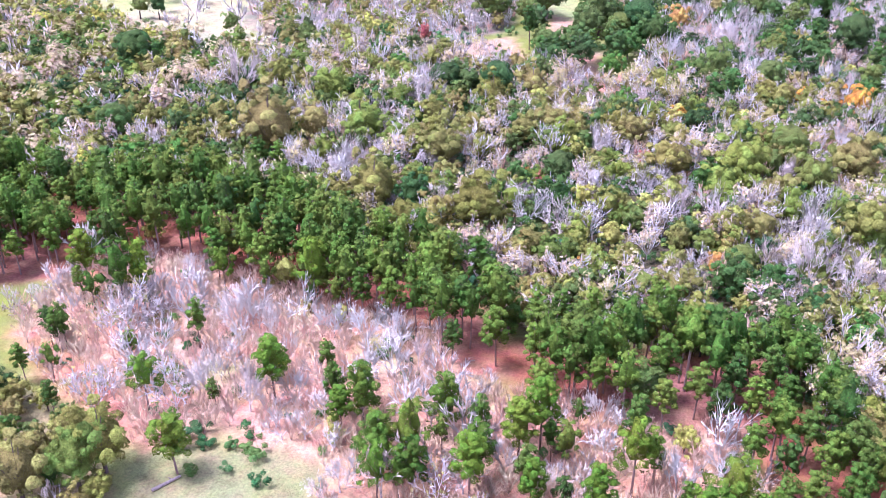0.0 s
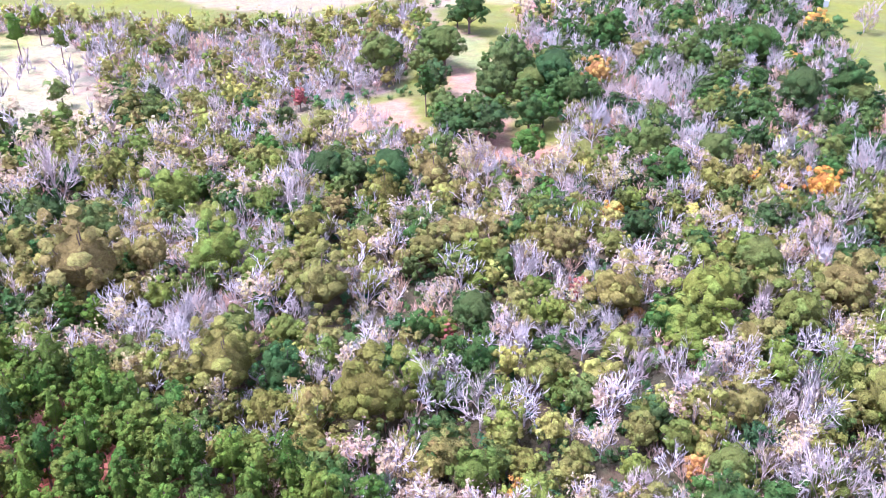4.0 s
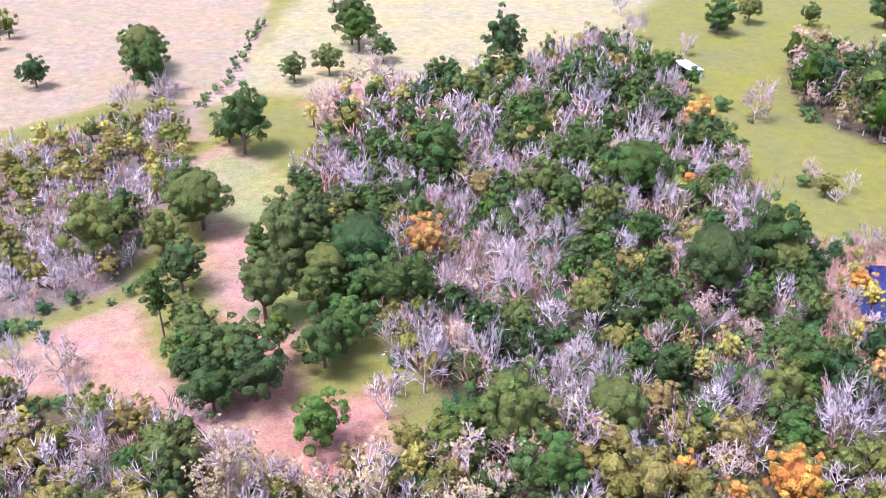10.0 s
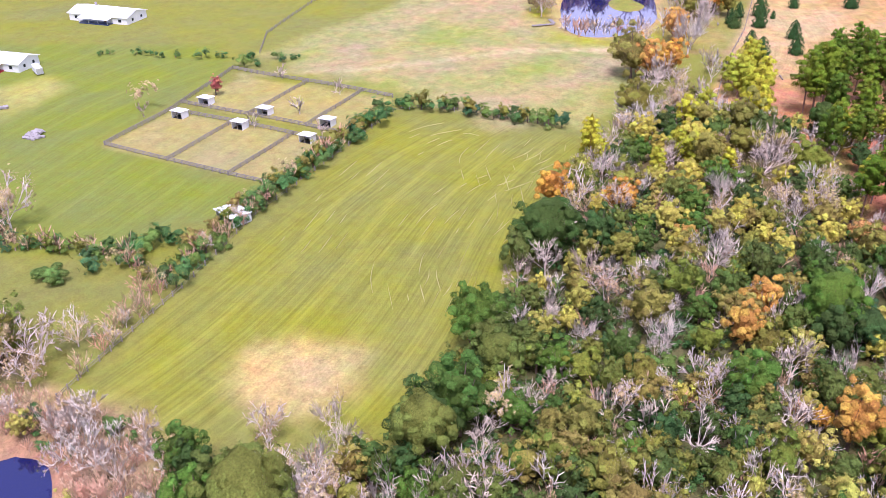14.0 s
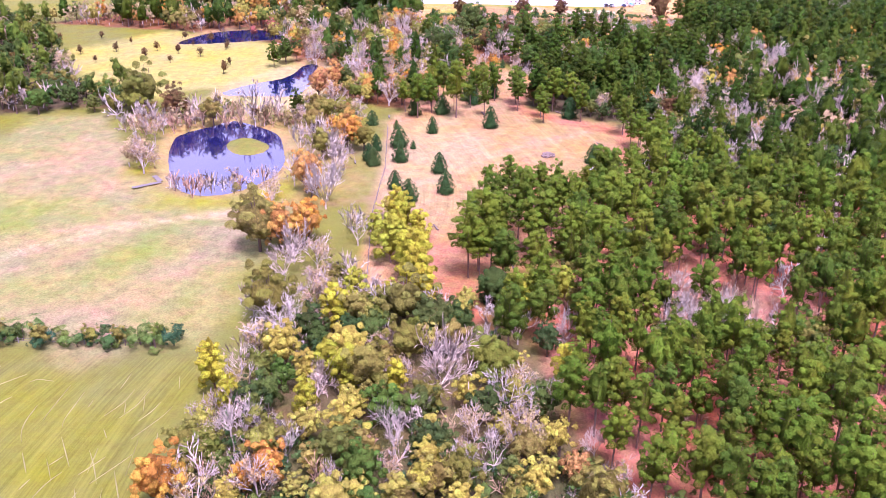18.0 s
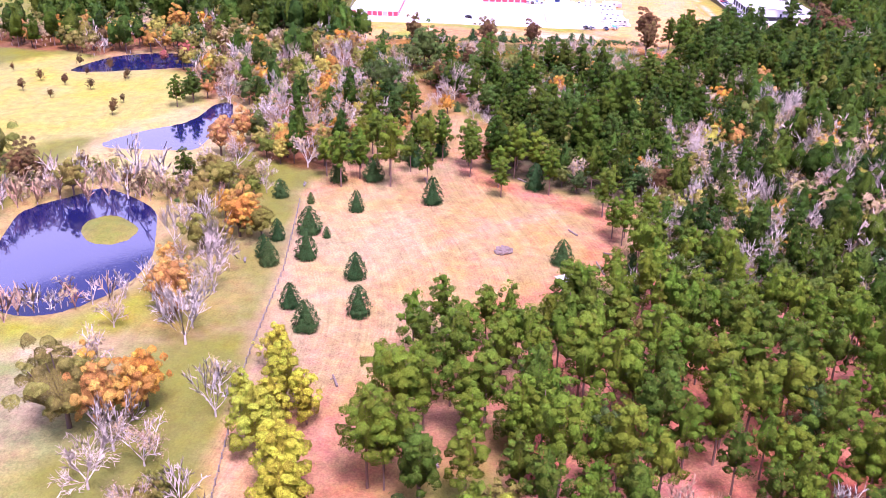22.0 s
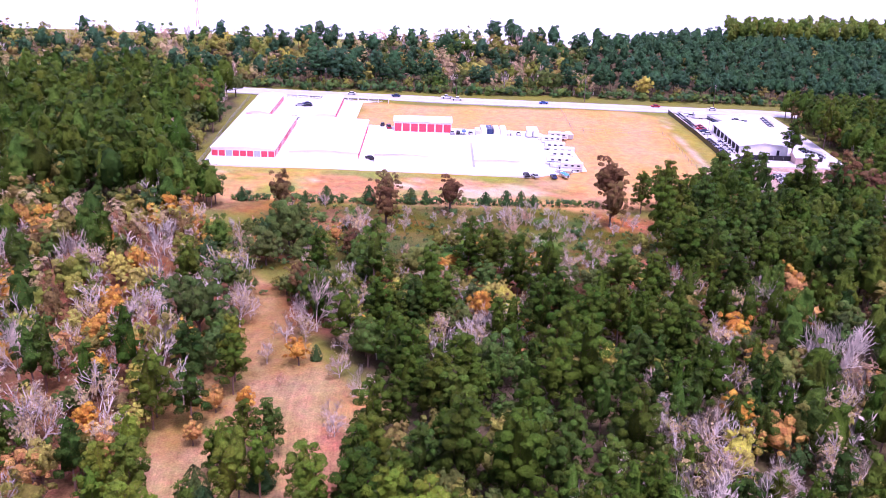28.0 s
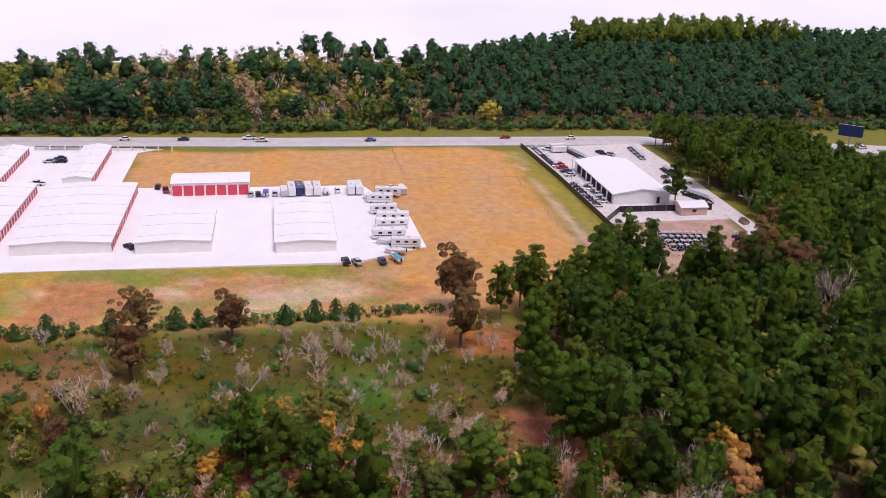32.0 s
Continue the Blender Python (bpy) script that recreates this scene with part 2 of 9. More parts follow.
M_WWALL = plain("white_siding", (0.86, 0.85, 0.84), 0.6, 0.8, 0.06)
M_TANWALL = plain("cream_metal_wall", (0.88, 0.85, 0.82), 0.6, 0.5, 0.06)
M_REDDOOR = plain("red_roll_up_door", (0.72, 0.08, 0.11), 0.5, 1.0, 0.12)
M_CONC = plain("pale_concrete", (0.92, 0.91, 0.90), 0.85, 0.12, 0.05, 0, 0.1)
M_GRAVEL = plain("crushed_gravel", (0.76, 0.71, 0.68), 0.95, 0.5, 0.16, 0, 0.3)
M_ASPH = plain("worn_pale_road", (0.58, 0.57, 0.57), 0.9, 0.3, 0.14, 0, 0.2)
M_PAINTW = plain("white_paint", (0.78, 0.78, 0.78), 0.5, 2, 0.06)
M_PAINTY = plain("yellow_line_paint", (0.65, 0.45, 0.05), 0.6, 2, 0.1)
# Near-black that stands for the shade inside bays, shelters and pickup beds.
M_DARK = plain("interior_shade", (0.025, 0.024, 0.024), 0.8, 1, 0.1)
M_GREYW = plain("weathered_grey_timber", (0.30, 0.26, 0.24), 0.9, 3, 0.25)
M_POST = plain("fence_timber", (0.36, 0.31, 0.28), 0.9, 4, 0.25)
M_GALV = plain("galvanised_steel", (0.45, 0.46, 0.47), 0.4, 2, 0.12, 0.7)
M_RUBBER = plain("black_rubber", (0.02, 0.02, 0.02), 0.8, 4, 0.1)
M_GLASS = plain("tinted_glass", (0.03, 0.035, 0.045), 0.08, 1, 0.1)
M_BLUE = plain("blue_paint", (0.05, 0.13, 0.45), 0.35, 1, 0.1)
M_NAVY = plain("navy_paint", (0.03, 0.05, 0.14), 0.35, 1, 0.1)
M_BLACKP = plain("black_paint", (0.025, 0.025, 0.03), 0.35, 1, 0.1)
M_REDP = plain("red_paint", (0.45, 0.03, 0.05), 0.35, 1, 0.1)
M_TEAL = plain("teal_tarp", (0.10, 0.42, 0.52), 0.6, 1, 0.12)
M_SILVER = plain("silver_paint", (0.52, 0.53, 0.55), 0.3, 1, 0.08, 0.3)
M_BLUEROOF = plain("blue_metal_roof", (0.24, 0.33, 0.50), 0.5, 0.8, 0.1)
M_RUSTM = plain("rusty_brown_boards", (0.22, 0.10, 0.06), 0.9, 2, 0.25)
M_LOG = plain("fallen_log_bark", (0.30, 0.22, 0.18), 0.9, 3, 0.25)
M_ROCK = plain("grey_rubble", (0.38, 0.34, 0.33), 0.9, 2, 0.25)


def water_material(name, deep):
    m, n, l, p = shader(name, 0.03)
    # Base colour and specular tint both carry the blue of the reflected sky.
    p.inputs["Base Color"].default_value = (*deep, 1)
    p.inputs["IOR"].default_value = 1.6
    p.inputs["Specular Tint"].default_value = (0.6, 0.63, 1.0, 1)
    p.inputs["Specular IOR Level"].default_value = 1.0
    g = n.new("ShaderNodeNewGeometry").outputs["Position"]
    w = noisef(n, l, 0.9, 4, 0.6, g)
    bn = n.new("ShaderNodeBump")
    bn.inputs["Strength"].default_value, bn.inputs["Distance"].default_value = 0.06, 0.05
    l.new(w, bn.inputs["Height"])
    l.new(bn.outputs[0], p.inputs["Normal"])
    return m


M_WATER = water_material("pond_water", (0.012, 0.013, 0.075))

# ---- ground ----


def smooth(a, b, x):
    t = np.clip((x - a) / (b - a), 0, 1)
    return t * t * (3 - 2 * t)


def level(x, y):
    """Height of the dry ground."""
    x, y = np.asarray(x, float), np.asarray(y, float)
    return -2.5 - 2.5 * smooth(150, 320, x) + 0.18 * np.sin(x * 0.05 + 1.3) * np.sin(y * 0.06) + 0.1 * np.sin(x * 0.17 + y * 0.13) + 8 * smooth(800, 875, x) * smooth(40, 140, y) + 4 * smooth(800, 950, x) - 60 * smooth(0, 70, x - 1015 + 120 * smooth(0, 140, y))


def inside(poly, x, y):
    """Even-odd test for arrays of points."""
    res = np.zeros(np.shape(x), bool)
    n = len(poly)
    for i in range(n):
        (x1, y1), (x2, y2) = poly[i], poly[(i + 1) % n]
        if y1 == y2:
            continue
        c = (y1 > y) != (y2 > y)
        res ^= c & (x < (x2 - x1) * (y - y1) / (y2 - y1) + x1)
    return res


def edge_distance(poly, x, y, closed=True):
    d = np.full(np.shape(x), 1e9)
    n = len(poly)
    for i in range(n if closed else n - 1):
        (x1, y1), (x2, y2) = poly[i], poly[(i + 1) % n]
        dx, dy = x2 - x1, y2 - y1
        t = np.clip(((x - x1) * dx + (y - y1) * dy) / (dx * dx + dy * dy + 1e-9), 0, 1)
        d = np.minimum(d, np.hypot(x - x1 - t * dx, y - y1 - t * dy))
    return d


def signed(poly, x, y):
    d = edge_distance(poly, x, y)
    return np.where(inside(poly, x, y), d, -d)


def rounded(poly, steps=6):
    """A smooth closed outline through the corners given."""
    out = []
    n = len(poly)
    for i in range(n):
        p0, p1, p2, p3 = [np.array(poly[(i + k - 1) % n], float) for k in range(4)]
        for s in range(steps):
            t = s / steps
            q = 0.5 * (2 * p1 + (p2 - p0) * t + (2 * p0 - 5 * p1 + 4 * p2 - p3) * t * t + (3 * p1 - p0 - 3 * p2 + p3) * t ** 3)
            out.append((float(q[0]), float(q[1])))
    return out


# woods
BRUSH = [(-124, 110), (-121, 136), (-94, 136), (-74, 135), (-46, 128), (-36, 117), (-12, 117), (5, 119), (13, 103), (25, 75), (-30, 65), (-50, 86), (-59, 91), (-69, 91), (-78, 85), (-93, 91), (-108, 97)]
PINE_BELT = [(-170, 100), (-125, 122), (-113, 134), (-72, 132), (-54, 126), (-40, 122), (-21, 115), (5, 118), (13, 103), (45, 90), (48, 108), (24, 116), (16, 124), (9, 139), (-7, 138), (-35, 133), (-50, 148), (-72, 149), (-101, 167), (-132, 157), (-200, 150)]
OLIVE_CORNER = [(-125, 96), (-100, 91), (-84, 84), (-76, 76), (-80, 60), (-140, 50)]
MIXED_WOOD = [(-230, 205), (-170, 152), (-132, 157), (-101, 167), (-72, 149), (-50, 148), (-35, 133), (-7, 138), (9, 139), (16, 124), (24, 116), (48, 108), (60, 160), (68, 240), (99, 262), (99, 280), (20, 285), (-20, 282), (-44, 262), (-62, 272), (-82, 282), (-106, 279), (-131, 292), (-300, 270)]
EAST_WOOD = [(68, 235), (110, 190), (140, 172), (160, 186), (181, 201), (195, 209), (206, 212), (210, 235), (214, 262), (213, 282), (195, 280), (165, 276), (147, 275), (128, 274), (115, 275), (101, 272), (99, 262)]
LILAC_WOOD = [(-190, 362), (-135, 383), (-117, 402), (-103, 409), (-96, 385), (-90, 366), (-92, 345), (-88, 330), (-92, 316), (-104, 306), (-112, 292), (-131, 292), (-290, 272), (-330, 300), (-260, 370)]
DARK_WOOD = [(-62, 352), (-63, 372), (-50, 432), (-18, 448), (24, 488), (46, 440), (38, 415), (46, 400), (48, 375), (42, 346), (52, 336), (50, 314), (66, 301), (84, 300), (92, 290), (99, 280), (20, 285), (-20, 282), (-33, 297), (-46, 313), (-52, 325)]
STRIP_WOOD = [(93, 488), (116, 466), (108, 427), (105, 377), (98, 339), (90, 341), (83, 358), (92, 394), (76, 423), (80, 460)]
PINE_STAND = [(160, 186), (181, 201), (195, 209), (218, 214), (251, 222), (262, 222), (276, 214), (300, 211), (322, 214), (338, 196), (352, 184), (364, 177), (346, 162), (340, 140), (332, 105), (190, 150), (130, 165)]
DEEP_WOOD = [(400, 180), (409, 205), (423, 221), (462, 212), (478, 222), (500, 234), (522, 246), (541, 200), (537, 155), (517, 134), (580, 129), (592, 122), (600, 62), (620, 36), (655, 32), (712, 30), (742, 24), (730, -18), (672, -22), (700, -80), (735, -95), (700, -85), (600, 0), (512, 60), (400, 75), (330, 98), (339, 138), (349, 164), (366, 177), (398, 175)]
TALL_PINES = [(578, 284), (600, 290), (622, 296), (640, 297), (760, 301), (760, 440), (600, 440)]
AUTUMN_WOOD = [(414, 264), (432, 257), (452, 258), (463, 250), (503, 247), (531, 255), (560, 274), (578, 286), (600, 440), (560, 470), (548, 397), (521, 340), (477, 318), (471, 298), (440, 296), (425, 288)]
NORTH_BELT = [(399, 404), (407, 392), (408, 372), (415, 362), (428, 375), (440, 398), (500, 440), (560, 470), (520, 560), (400, 520), (385, 430)]
LAKE_WOOD = [(787, 480), (787, 120), (870, 120), (890, 150), (870, 260), (860, 480)]
LAKE_PINES = [(787, 120), (776, -60), (764, -260), (1000, -330), (1010, -60), (970, 30), (890, 120)]

# open ground
GLADE = [(-106, 281), (-99, 301), (-85, 313), (-77, 298), (-65, 285), (-57, 290), (-50, 306), (-50, 316), (-60, 322), (-68, 338), (-60, 358), (-71, 376), (-87, 392), (-93, 378), (-80, 344), (-74, 324), (-62, 294), (-70, 296), (-55, 279), (-46, 266), (-30, 273), (-34, 289), (-42, 280), (-52, 270), (-61, 273), (-81, 285)]
GLADE_GREEN = [(-66, 340), (-60, 358), (-71, 374), (-86, 389), (-90, 378), (-79, 345)]
GLADE_GREEN_B = [(-50, 306), (-50, 316), (-57, 321), (-62, 316), (-56, 304)]
SOUTH_GRASS = [(-83, 85), (-70, 92), (-60, 92), (-52, 93), (-50, 84), (-77, 74)]
BIG_FIELD = [(92, 331), (228, 341), (233, 329), (234, 284), (215, 287), (195, 285), (147, 278), (131, 277), (115, 280), (101, 276), (103, 289), (91, 314)]
HAY_PATCH = [(116, 311), (125, 306), (124, 293), (114, 287), (104, 293), (106, 308)]
POND_WEST = [(64, 338), (72, 336), (79, 331), (81, 324), (76, 317), (69, 311), (61, 309), (56, 313), (55, 321), (58, 331)]
POND_EAST = [(363, 339), (380, 342), (392, 333), (399, 325), (386, 308), (367, 300), (347, 297), (334, 301), (325, 310), (326, 321), (340, 331)]
ISLET = [(373, 322), (380, 316), (371, 306), (362, 309), (363, 317)]
POND_NORTH = [(433, 341), (449, 333), (461, 322), (482, 318), (485, 311), (469, 306), (460, 304), (447, 307), (432, 309), (430, 323)]
POND_FAR = [(520, 388), (548, 378), (556, 352), (540, 330), (530, 345), (524, 362)]
MEADOW = [(300, 262), (350, 265), (398, 269), (425, 263), (431, 256), (451, 257), (462, 249), (503, 246), (533, 255), (527, 249), (503, 239), (478, 226), (462, 214), (423, 221), (409, 205), (400, 178), (370, 176), (352, 186), (340, 200), (332, 222), (316, 238), (292, 238), (262, 254), (262, 262)]
ORCHARD = [(497, 433), (548, 397), (517, 338), (477, 321), (440, 344), (423, 368), (428, 396)]
ROUGH_PASTURE = [(236, 330), (240, 290), (300, 285), (312, 290), (322, 306), (325, 330), (345, 345), (400, 372), (395, 400), (330, 400), (262, 412), (250, 360)]
RED_STRIP = [(262, 256), (255, 232), (273, 230), (290, 214), (322, 208), (330, 222), (300, 240), (292, 250)]
RED_GAP = [(269, 194), (277, 184), (264, 171), (245, 174), (247, 193)]
ROUGH_OPEN = [(562, 270), (590, 252), (592, 150), (582, 129), (527, 124), (512, 134), (535, 149), (541, 188), (530, 256)]
OCHRE = [(594, 292), (594, 130), (604, 108), (632, 100), (744, 98), (752, 106), (752, 241), (704, 241), (703, 160), (641, 148), (632, 168), (636, 289)]
VERGE = [(632, 100), (744, 98), (750, 89), (704, 85), (654, 85), (605, 86)]
YARD_PINK = [(604, 84), (656, 86), (658, 44), (626, 45)]
WEST_TAN = [(-200, 400), (-188, 393), (-150, 392), (-124, 420), (-101, 413), (-96, 433), (-101, 504), (-109, 560), (-260, 540), (-240, 430)]
PALE_NORTH = [(-98, 420), (-50, 436), (-18, 452), (24, 492), (60, 560), (-90, 620)]
LAWN = [(135, 480), (127, 385), (130, 362), (160, 346), (172, 350), (177, 404), (244, 411), (262, 430), (230, 520), (170, 530)]
YELLOW_LAWN = [(360, 345), (328, 330), (322, 305), (335, 295), (350, 293), (365, 296), (330, 290), (312, 297), (314, 330), (335, 345)]
WEST_GAP = [(-276, 312), (-252, 338), (-222, 344), (-200, 328), (-176, 294), (-160, 280), (-160, 262), (-205, 264), (-240, 286)]
GREEN_RIGHT = [(728, -20), (720, -55), (674, -28), (688, -20)]

NEAR_RED = [(490, 238), (522, 246), (541, 200), (537, 155), (517, 136), (506, 160), (508, 200)]
RED_NOOK = [(538, 131), (551, 137), (547, 145), (535, 141), (521, 139), (518, 130)]
OPEN_GROUND = [GLADE, SOUTH_GRASS, BIG_FIELD, POND_WEST, POND_EAST, POND_NORTH, POND_FAR, RED_NOOK, MEADOW, ORCHARD, RED_GAP, GREEN_RIGHT, WEST_GAP]


def axis(a, b, step, far):
    core = list(np.arange(a, b + step, step))
    d, lo, hi = step, [], []
    p = a
    while p > -far:
        d *= 1.25
        p -= d
        lo.append(p)
    p, d = core[-1], step
    while p < far:
        d *= 1.25
        p += d
        hi.append(p)
    return np.array(lo[::-1] + core + hi)


GX, GY = axis(-310, 800, 2.9, 4600), axis(-60, 520, 2.9, 4600)
XX, YY = np.meshgrid(GX, GY, indexing='ij')


def wobble(x, y, s):
    return np.sin(x / s + 1.7 * np.sin(y / s * 1.3 + 2)) + np.sin(y / s * 1.1 + 1.9 * np.sin(x / s * 0.9 + 4)) + 0.6 * np.sin((x + y) / s * 2.3) + 0.4 * np.sin((x - 1.3 * y) / s * 4.1)


SOIL = np.empty(XX.shape + (3,))
SOIL[:] = (0.285, 0.28, 0.058)
MOWN = np.zeros(XX.shape)
ROUGHLY = np.full(XX.shape, 0.3)
WOB = wobble(XX, YY, 9.0)


def paint(poly, col, feather=2.5, ragged=1.5, mown=None, rough=None, amount=1.0):
    sd = signed(poly, XX, YY) + ragged * WOB * 0.5
    k = smooth(-feather, feather, sd) * amount
    SOIL[:] = SOIL * (1 - k[..., None]) + np.array(col) * k[..., None]
    if mown is not None:
        MOWN[:] = MOWN * (1 - k) + mown * k
    if rough is not None:
        ROUGHLY[:] = ROUGHLY * (1 - k) + rough * k


# Leaf litter, its colour darkened to deepen the shade between the crowns.
SHADED_LITTER = (0.125, 0.095, 0.05)
for wood in (MIXED_WOOD, DARK_WOOD, EAST_WOOD, STRIP_WOOD, DEEP_WOOD, AUTUMN_WOOD, TALL_PINES, NORTH_BELT, LAKE_WOOD, LAKE_PINES):
    paint(wood, SHADED_LITTER, 3, 2, 0, 1)
paint(AUTUMN_WOOD, (0.28, 0.125, 0.06), 3, 2, 0, 1)
paint(EAST_WOOD, (0.13, 0.12, 0.05), 3, 2, 0, 1)
paint(DARK_WOOD, (0.14, 0.11, 0.06), 3, 2, 0, 1)
paint([(206, 212), (251, 225), (262, 240), (258, 266), (236, 280), (212, 284)], (0.18, 0.14, 0.06), 3, 2, 0, 1)
paint(LILAC_WOOD, (0.22, 0.17, 0.12), 3, 2, 0, 1)
paint(PINE_BELT, (0.36, 0.13, 0.08), 2, 1.5, 0, 1)
paint(PINE_STAND, (0.54, 0.20, 0.12), 2, 1.5, 0, 1)
paint(BRUSH, (0.58, 0.31, 0.18), 3, 2, 0, 1)
rb = random.Random(5)
for k in range(60):
    cx, cy, r = rb.uniform(-122, 20), rb.uniform(70, 135), rb.uniform(1.2, 4)
    if inside(BRUSH, np.array([cx]), np.array([cy]))[0]:
        paint([(cx + r * math.cos(a), cy + r * math.sin(a)) for a in np.arange(0, 6.2, 1.05)], rb.choice([(0.50, 0.40, 0.20), (0.58, 0.26, 0.16), (0.40, 0.34, 0.14), (0.56, 0.40, 0.26), (0.36, 0.22, 0.16)]), 2, 1.5, 0, 1, 0.7)
paint(OLIVE_CORNER, (0.34, 0.24, 0.12), 2, 1, 0, 1)
paint(ROUGH_PASTURE, (0.31, 0.285, 0.105), 5, 3, 0.15, 1)
paint(WEST_TAN, (0.41, 0.315, 0.165), 3, 2, 0.3, 0.7)
paint(PALE_NORTH, (0.43, 0.37, 0.16), 5, 3, 0.3, 0.7)
paint(LAWN, (0.25, 0.285, 0.05), 4, 2, 0.6, 0.22)
paint(BIG_FIELD, (0.315, 0.31, 0.052), 1.5, 0.5, 1.0, 0.12)
for px in (176, 211):
    paint([(px, 402), (px + 29, 403), (px + 29, 348), (px, 348)], (0.42, 0.34, 0.13), 1.5, 1, 0.2, 0.6, 0.8)
paint([(176, 470), (176, 445), (192, 445), (192, 470)], (0.44, 0.38, 0.14), 5, 3, 0.1, 0.5, 0.6)
paint([(192, 470), (214, 462), (210, 445), (194, 448)], (0.46, 0.40, 0.14), 4, 2, 0.1, 0.6, 0.7)
paint(HAY_PATCH, (0.52, 0.36, 0.15), 4, 3, 0.2, 1, 0.8)
paint(GLADE, (0.47, 0.285, 0.175), 1.5, 0.8, 0.25, 0.8)
paint(GLADE_GREEN, (0.34, 0.32, 0.11), 2.5, 2, 0.2, 0.8)
paint(GLADE_GREEN_B, (0.28, 0.33, 0.08), 2, 1, 0.2, 0.8)
paint([(-62, 294), (-55, 279), (-46, 266), (-33, 273), (-34, 288), (-48, 284), (-53, 304)], (0.50, 0.23, 0.15), 2.5, 2, 0.2, 0.9, 0.8)
paint(WEST_GAP, (0.42, 0.33, 0.17), 4, 3, 0.1, 1)
paint([(-280, 310), (-254, 342), (-226, 346), (-222, 318), (-240, 290)], (0.36, 0.34, 0.11), 5, 4, 0.1, 0.8, 0.85)
paint([(-118, 228), (-95, 240), (-88, 215), (-112, 208)], (0.58, 0.36, 0.18), 4, 3, 0, 1)
paint([(-66, 398), (-40, 408), (-38, 432), (-58, 440), (-70, 420)], (0.52, 0.24, 0.17), 4, 3, 0, 1, 0.8)
paint(SOUTH_GRASS, (0.29, 0.245, 0.10), 1.5, 1, 0.0, 1)
paint([(-122, 104), (-108, 97), (-88, 88), (-78, 86), (-74, 90), (-80, 93), (-98, 98), (-118, 110)], (0.55, 0.22, 0.13), 1.5, 1, 0, 1)
paint(MEADOW, (0.46, 0.285, 0.125), 2, 1.5, 1.0, 1.0)
paint([(350, 265), (395, 268), (405, 250), (380, 236), (350, 240), (320, 250), (310, 258)], (0.52, 0.37, 0.18), 8, 5, 0.5, 0.8, 0.7)
paint([(455, 262), (503, 252), (520, 250), (478, 228), (470, 240), (440, 250)], (0.36, 0.21, 0.055), 5, 3, 0.2, 0.8, 0.85)
paint(RED_STRIP, (0.50, 0.21, 0.12), 4, 3, 0.1, 1, 0.85)
paint(RED_GAP, (0.56, 0.30, 0.22), 3, 2, 0, 1)
paint([(330, 345), (405, 345), (412, 300), (395, 283), (330, 268), (318, 285), (318, 330)], (0.37, 0.28, 0.10), 4, 3, 0.1, 0.9, 0.8)
paint(ORCHARD, (0.48, 0.42, 0.11), 4, 3, 0.3, 0.6)
paint([(400, 345), (432, 345), (470, 330), (492, 312), (470, 298), (430, 296), (405, 308)], (0.55, 0.44, 0.20), 4, 2, 0, 0.8, 0.9)
paint(YELLOW_LAWN, (0.38, 0.36, 0.05), 3, 2, 0, 0.6)
paint([(48, 345), (90, 345), (96, 318), (84, 302), (64, 298), (48, 308)], (0.34, 0.19, 0.13), 2.5, 2, 0, 1, 0.8)
paint(NEAR_RED, (0.26, 0.10, 0.05), 4, 4, 0, 1)
paint([(575, 258), (598, 304), (600, 248), (588, 243)], (0.30, 0.16, 0.05), 4, 3, 0, 1)
paint(ROUGH_OPEN, (0.115, 0.10, 0.016), 3, 3, 0, 1)
for cx, cy, r, col in ((582, 140, 9, (0.34, 0.13, 0.06)), (570, 236, 10, (0.36, 0.17, 0.07)), (553, 195, 12, (0.08, 0.20, 0.035)), (562, 170, 7, (0.09, 0.22, 0.035)), (535, 138, 12, (0.40, 0.16, 0.08)), (560, 215, 8, (0.20, 0.16, 0.05)), (520, 130, 9, (0.38, 0.15, 0.08))):
    paint([(cx + r * math.cos(a), cy + r * 1.3 * math.sin(a)) for a in np.arange(0, 6.2, 0.7)], col, 5, 3, 0, 1, 0.8)
rr = random.Random(12)
for k in range(170):
    cx, cy, r = rr.uniform(515, 592), rr.uniform(128, 268), rr.uniform(1.2, 5)
    if inside(ROUGH_OPEN, np.array([cx]), np.array([cy]))[0]:
        paint([(cx + r * math.cos(a), cy + r * math.sin(a)) for a in np.arange(0, 6.2, 1.05)], rr.choice([(0.05, 0.12, 0.018), (0.075, 0.115, 0.02), (0.21, 0.10, 0.045), (0.20, 0.15, 0.05), (0.10, 0.06, 0.025), (0.16, 0.14, 0.03)]), 2.0, 1.5, 0, 1, 0.85)
paint(OCHRE, (0.86, 0.47, 0.18), 3, 2, 0.15, 0.25)
paint([(600, 250), (626, 250), (626, 165), (612, 150), (600, 165)], (0.44, 0.18, 0.08), 3, 3, 0, 1, 0.7)
paint([(604, 205), (622, 206), (625, 190), (640, 168), (636, 150), (612, 160), (600, 182)], (0.56, 0.38, 0.20), 3, 3, 0, 1, 0.6)
paint([(625, 245), (632, 246), (630, 170), (624, 172)], (0.24, 0.21, 0.06), 2, 2, 0, 1, 0.8)
for k in range(46):
    cx, cy, r = rr.uniform(600, 630), rr.uniform(160, 288), rr.uniform(1.5, 4.5)
    paint([(cx + r * math.cos(a), cy + 2.0 * r * math.sin(a)) for a in np.arange(0, 6.2, 1.05)], rr.choice([(0.26, 0.30, 0.05), (0.80, 0.62, 0.44), (0.48, 0.27, 0.10), (0.36, 0.28, 0.07), (0.34, 0.32, 0.07), (0.28, 0.26, 0.05)]), 2, 2, 0, 1, 0.7)
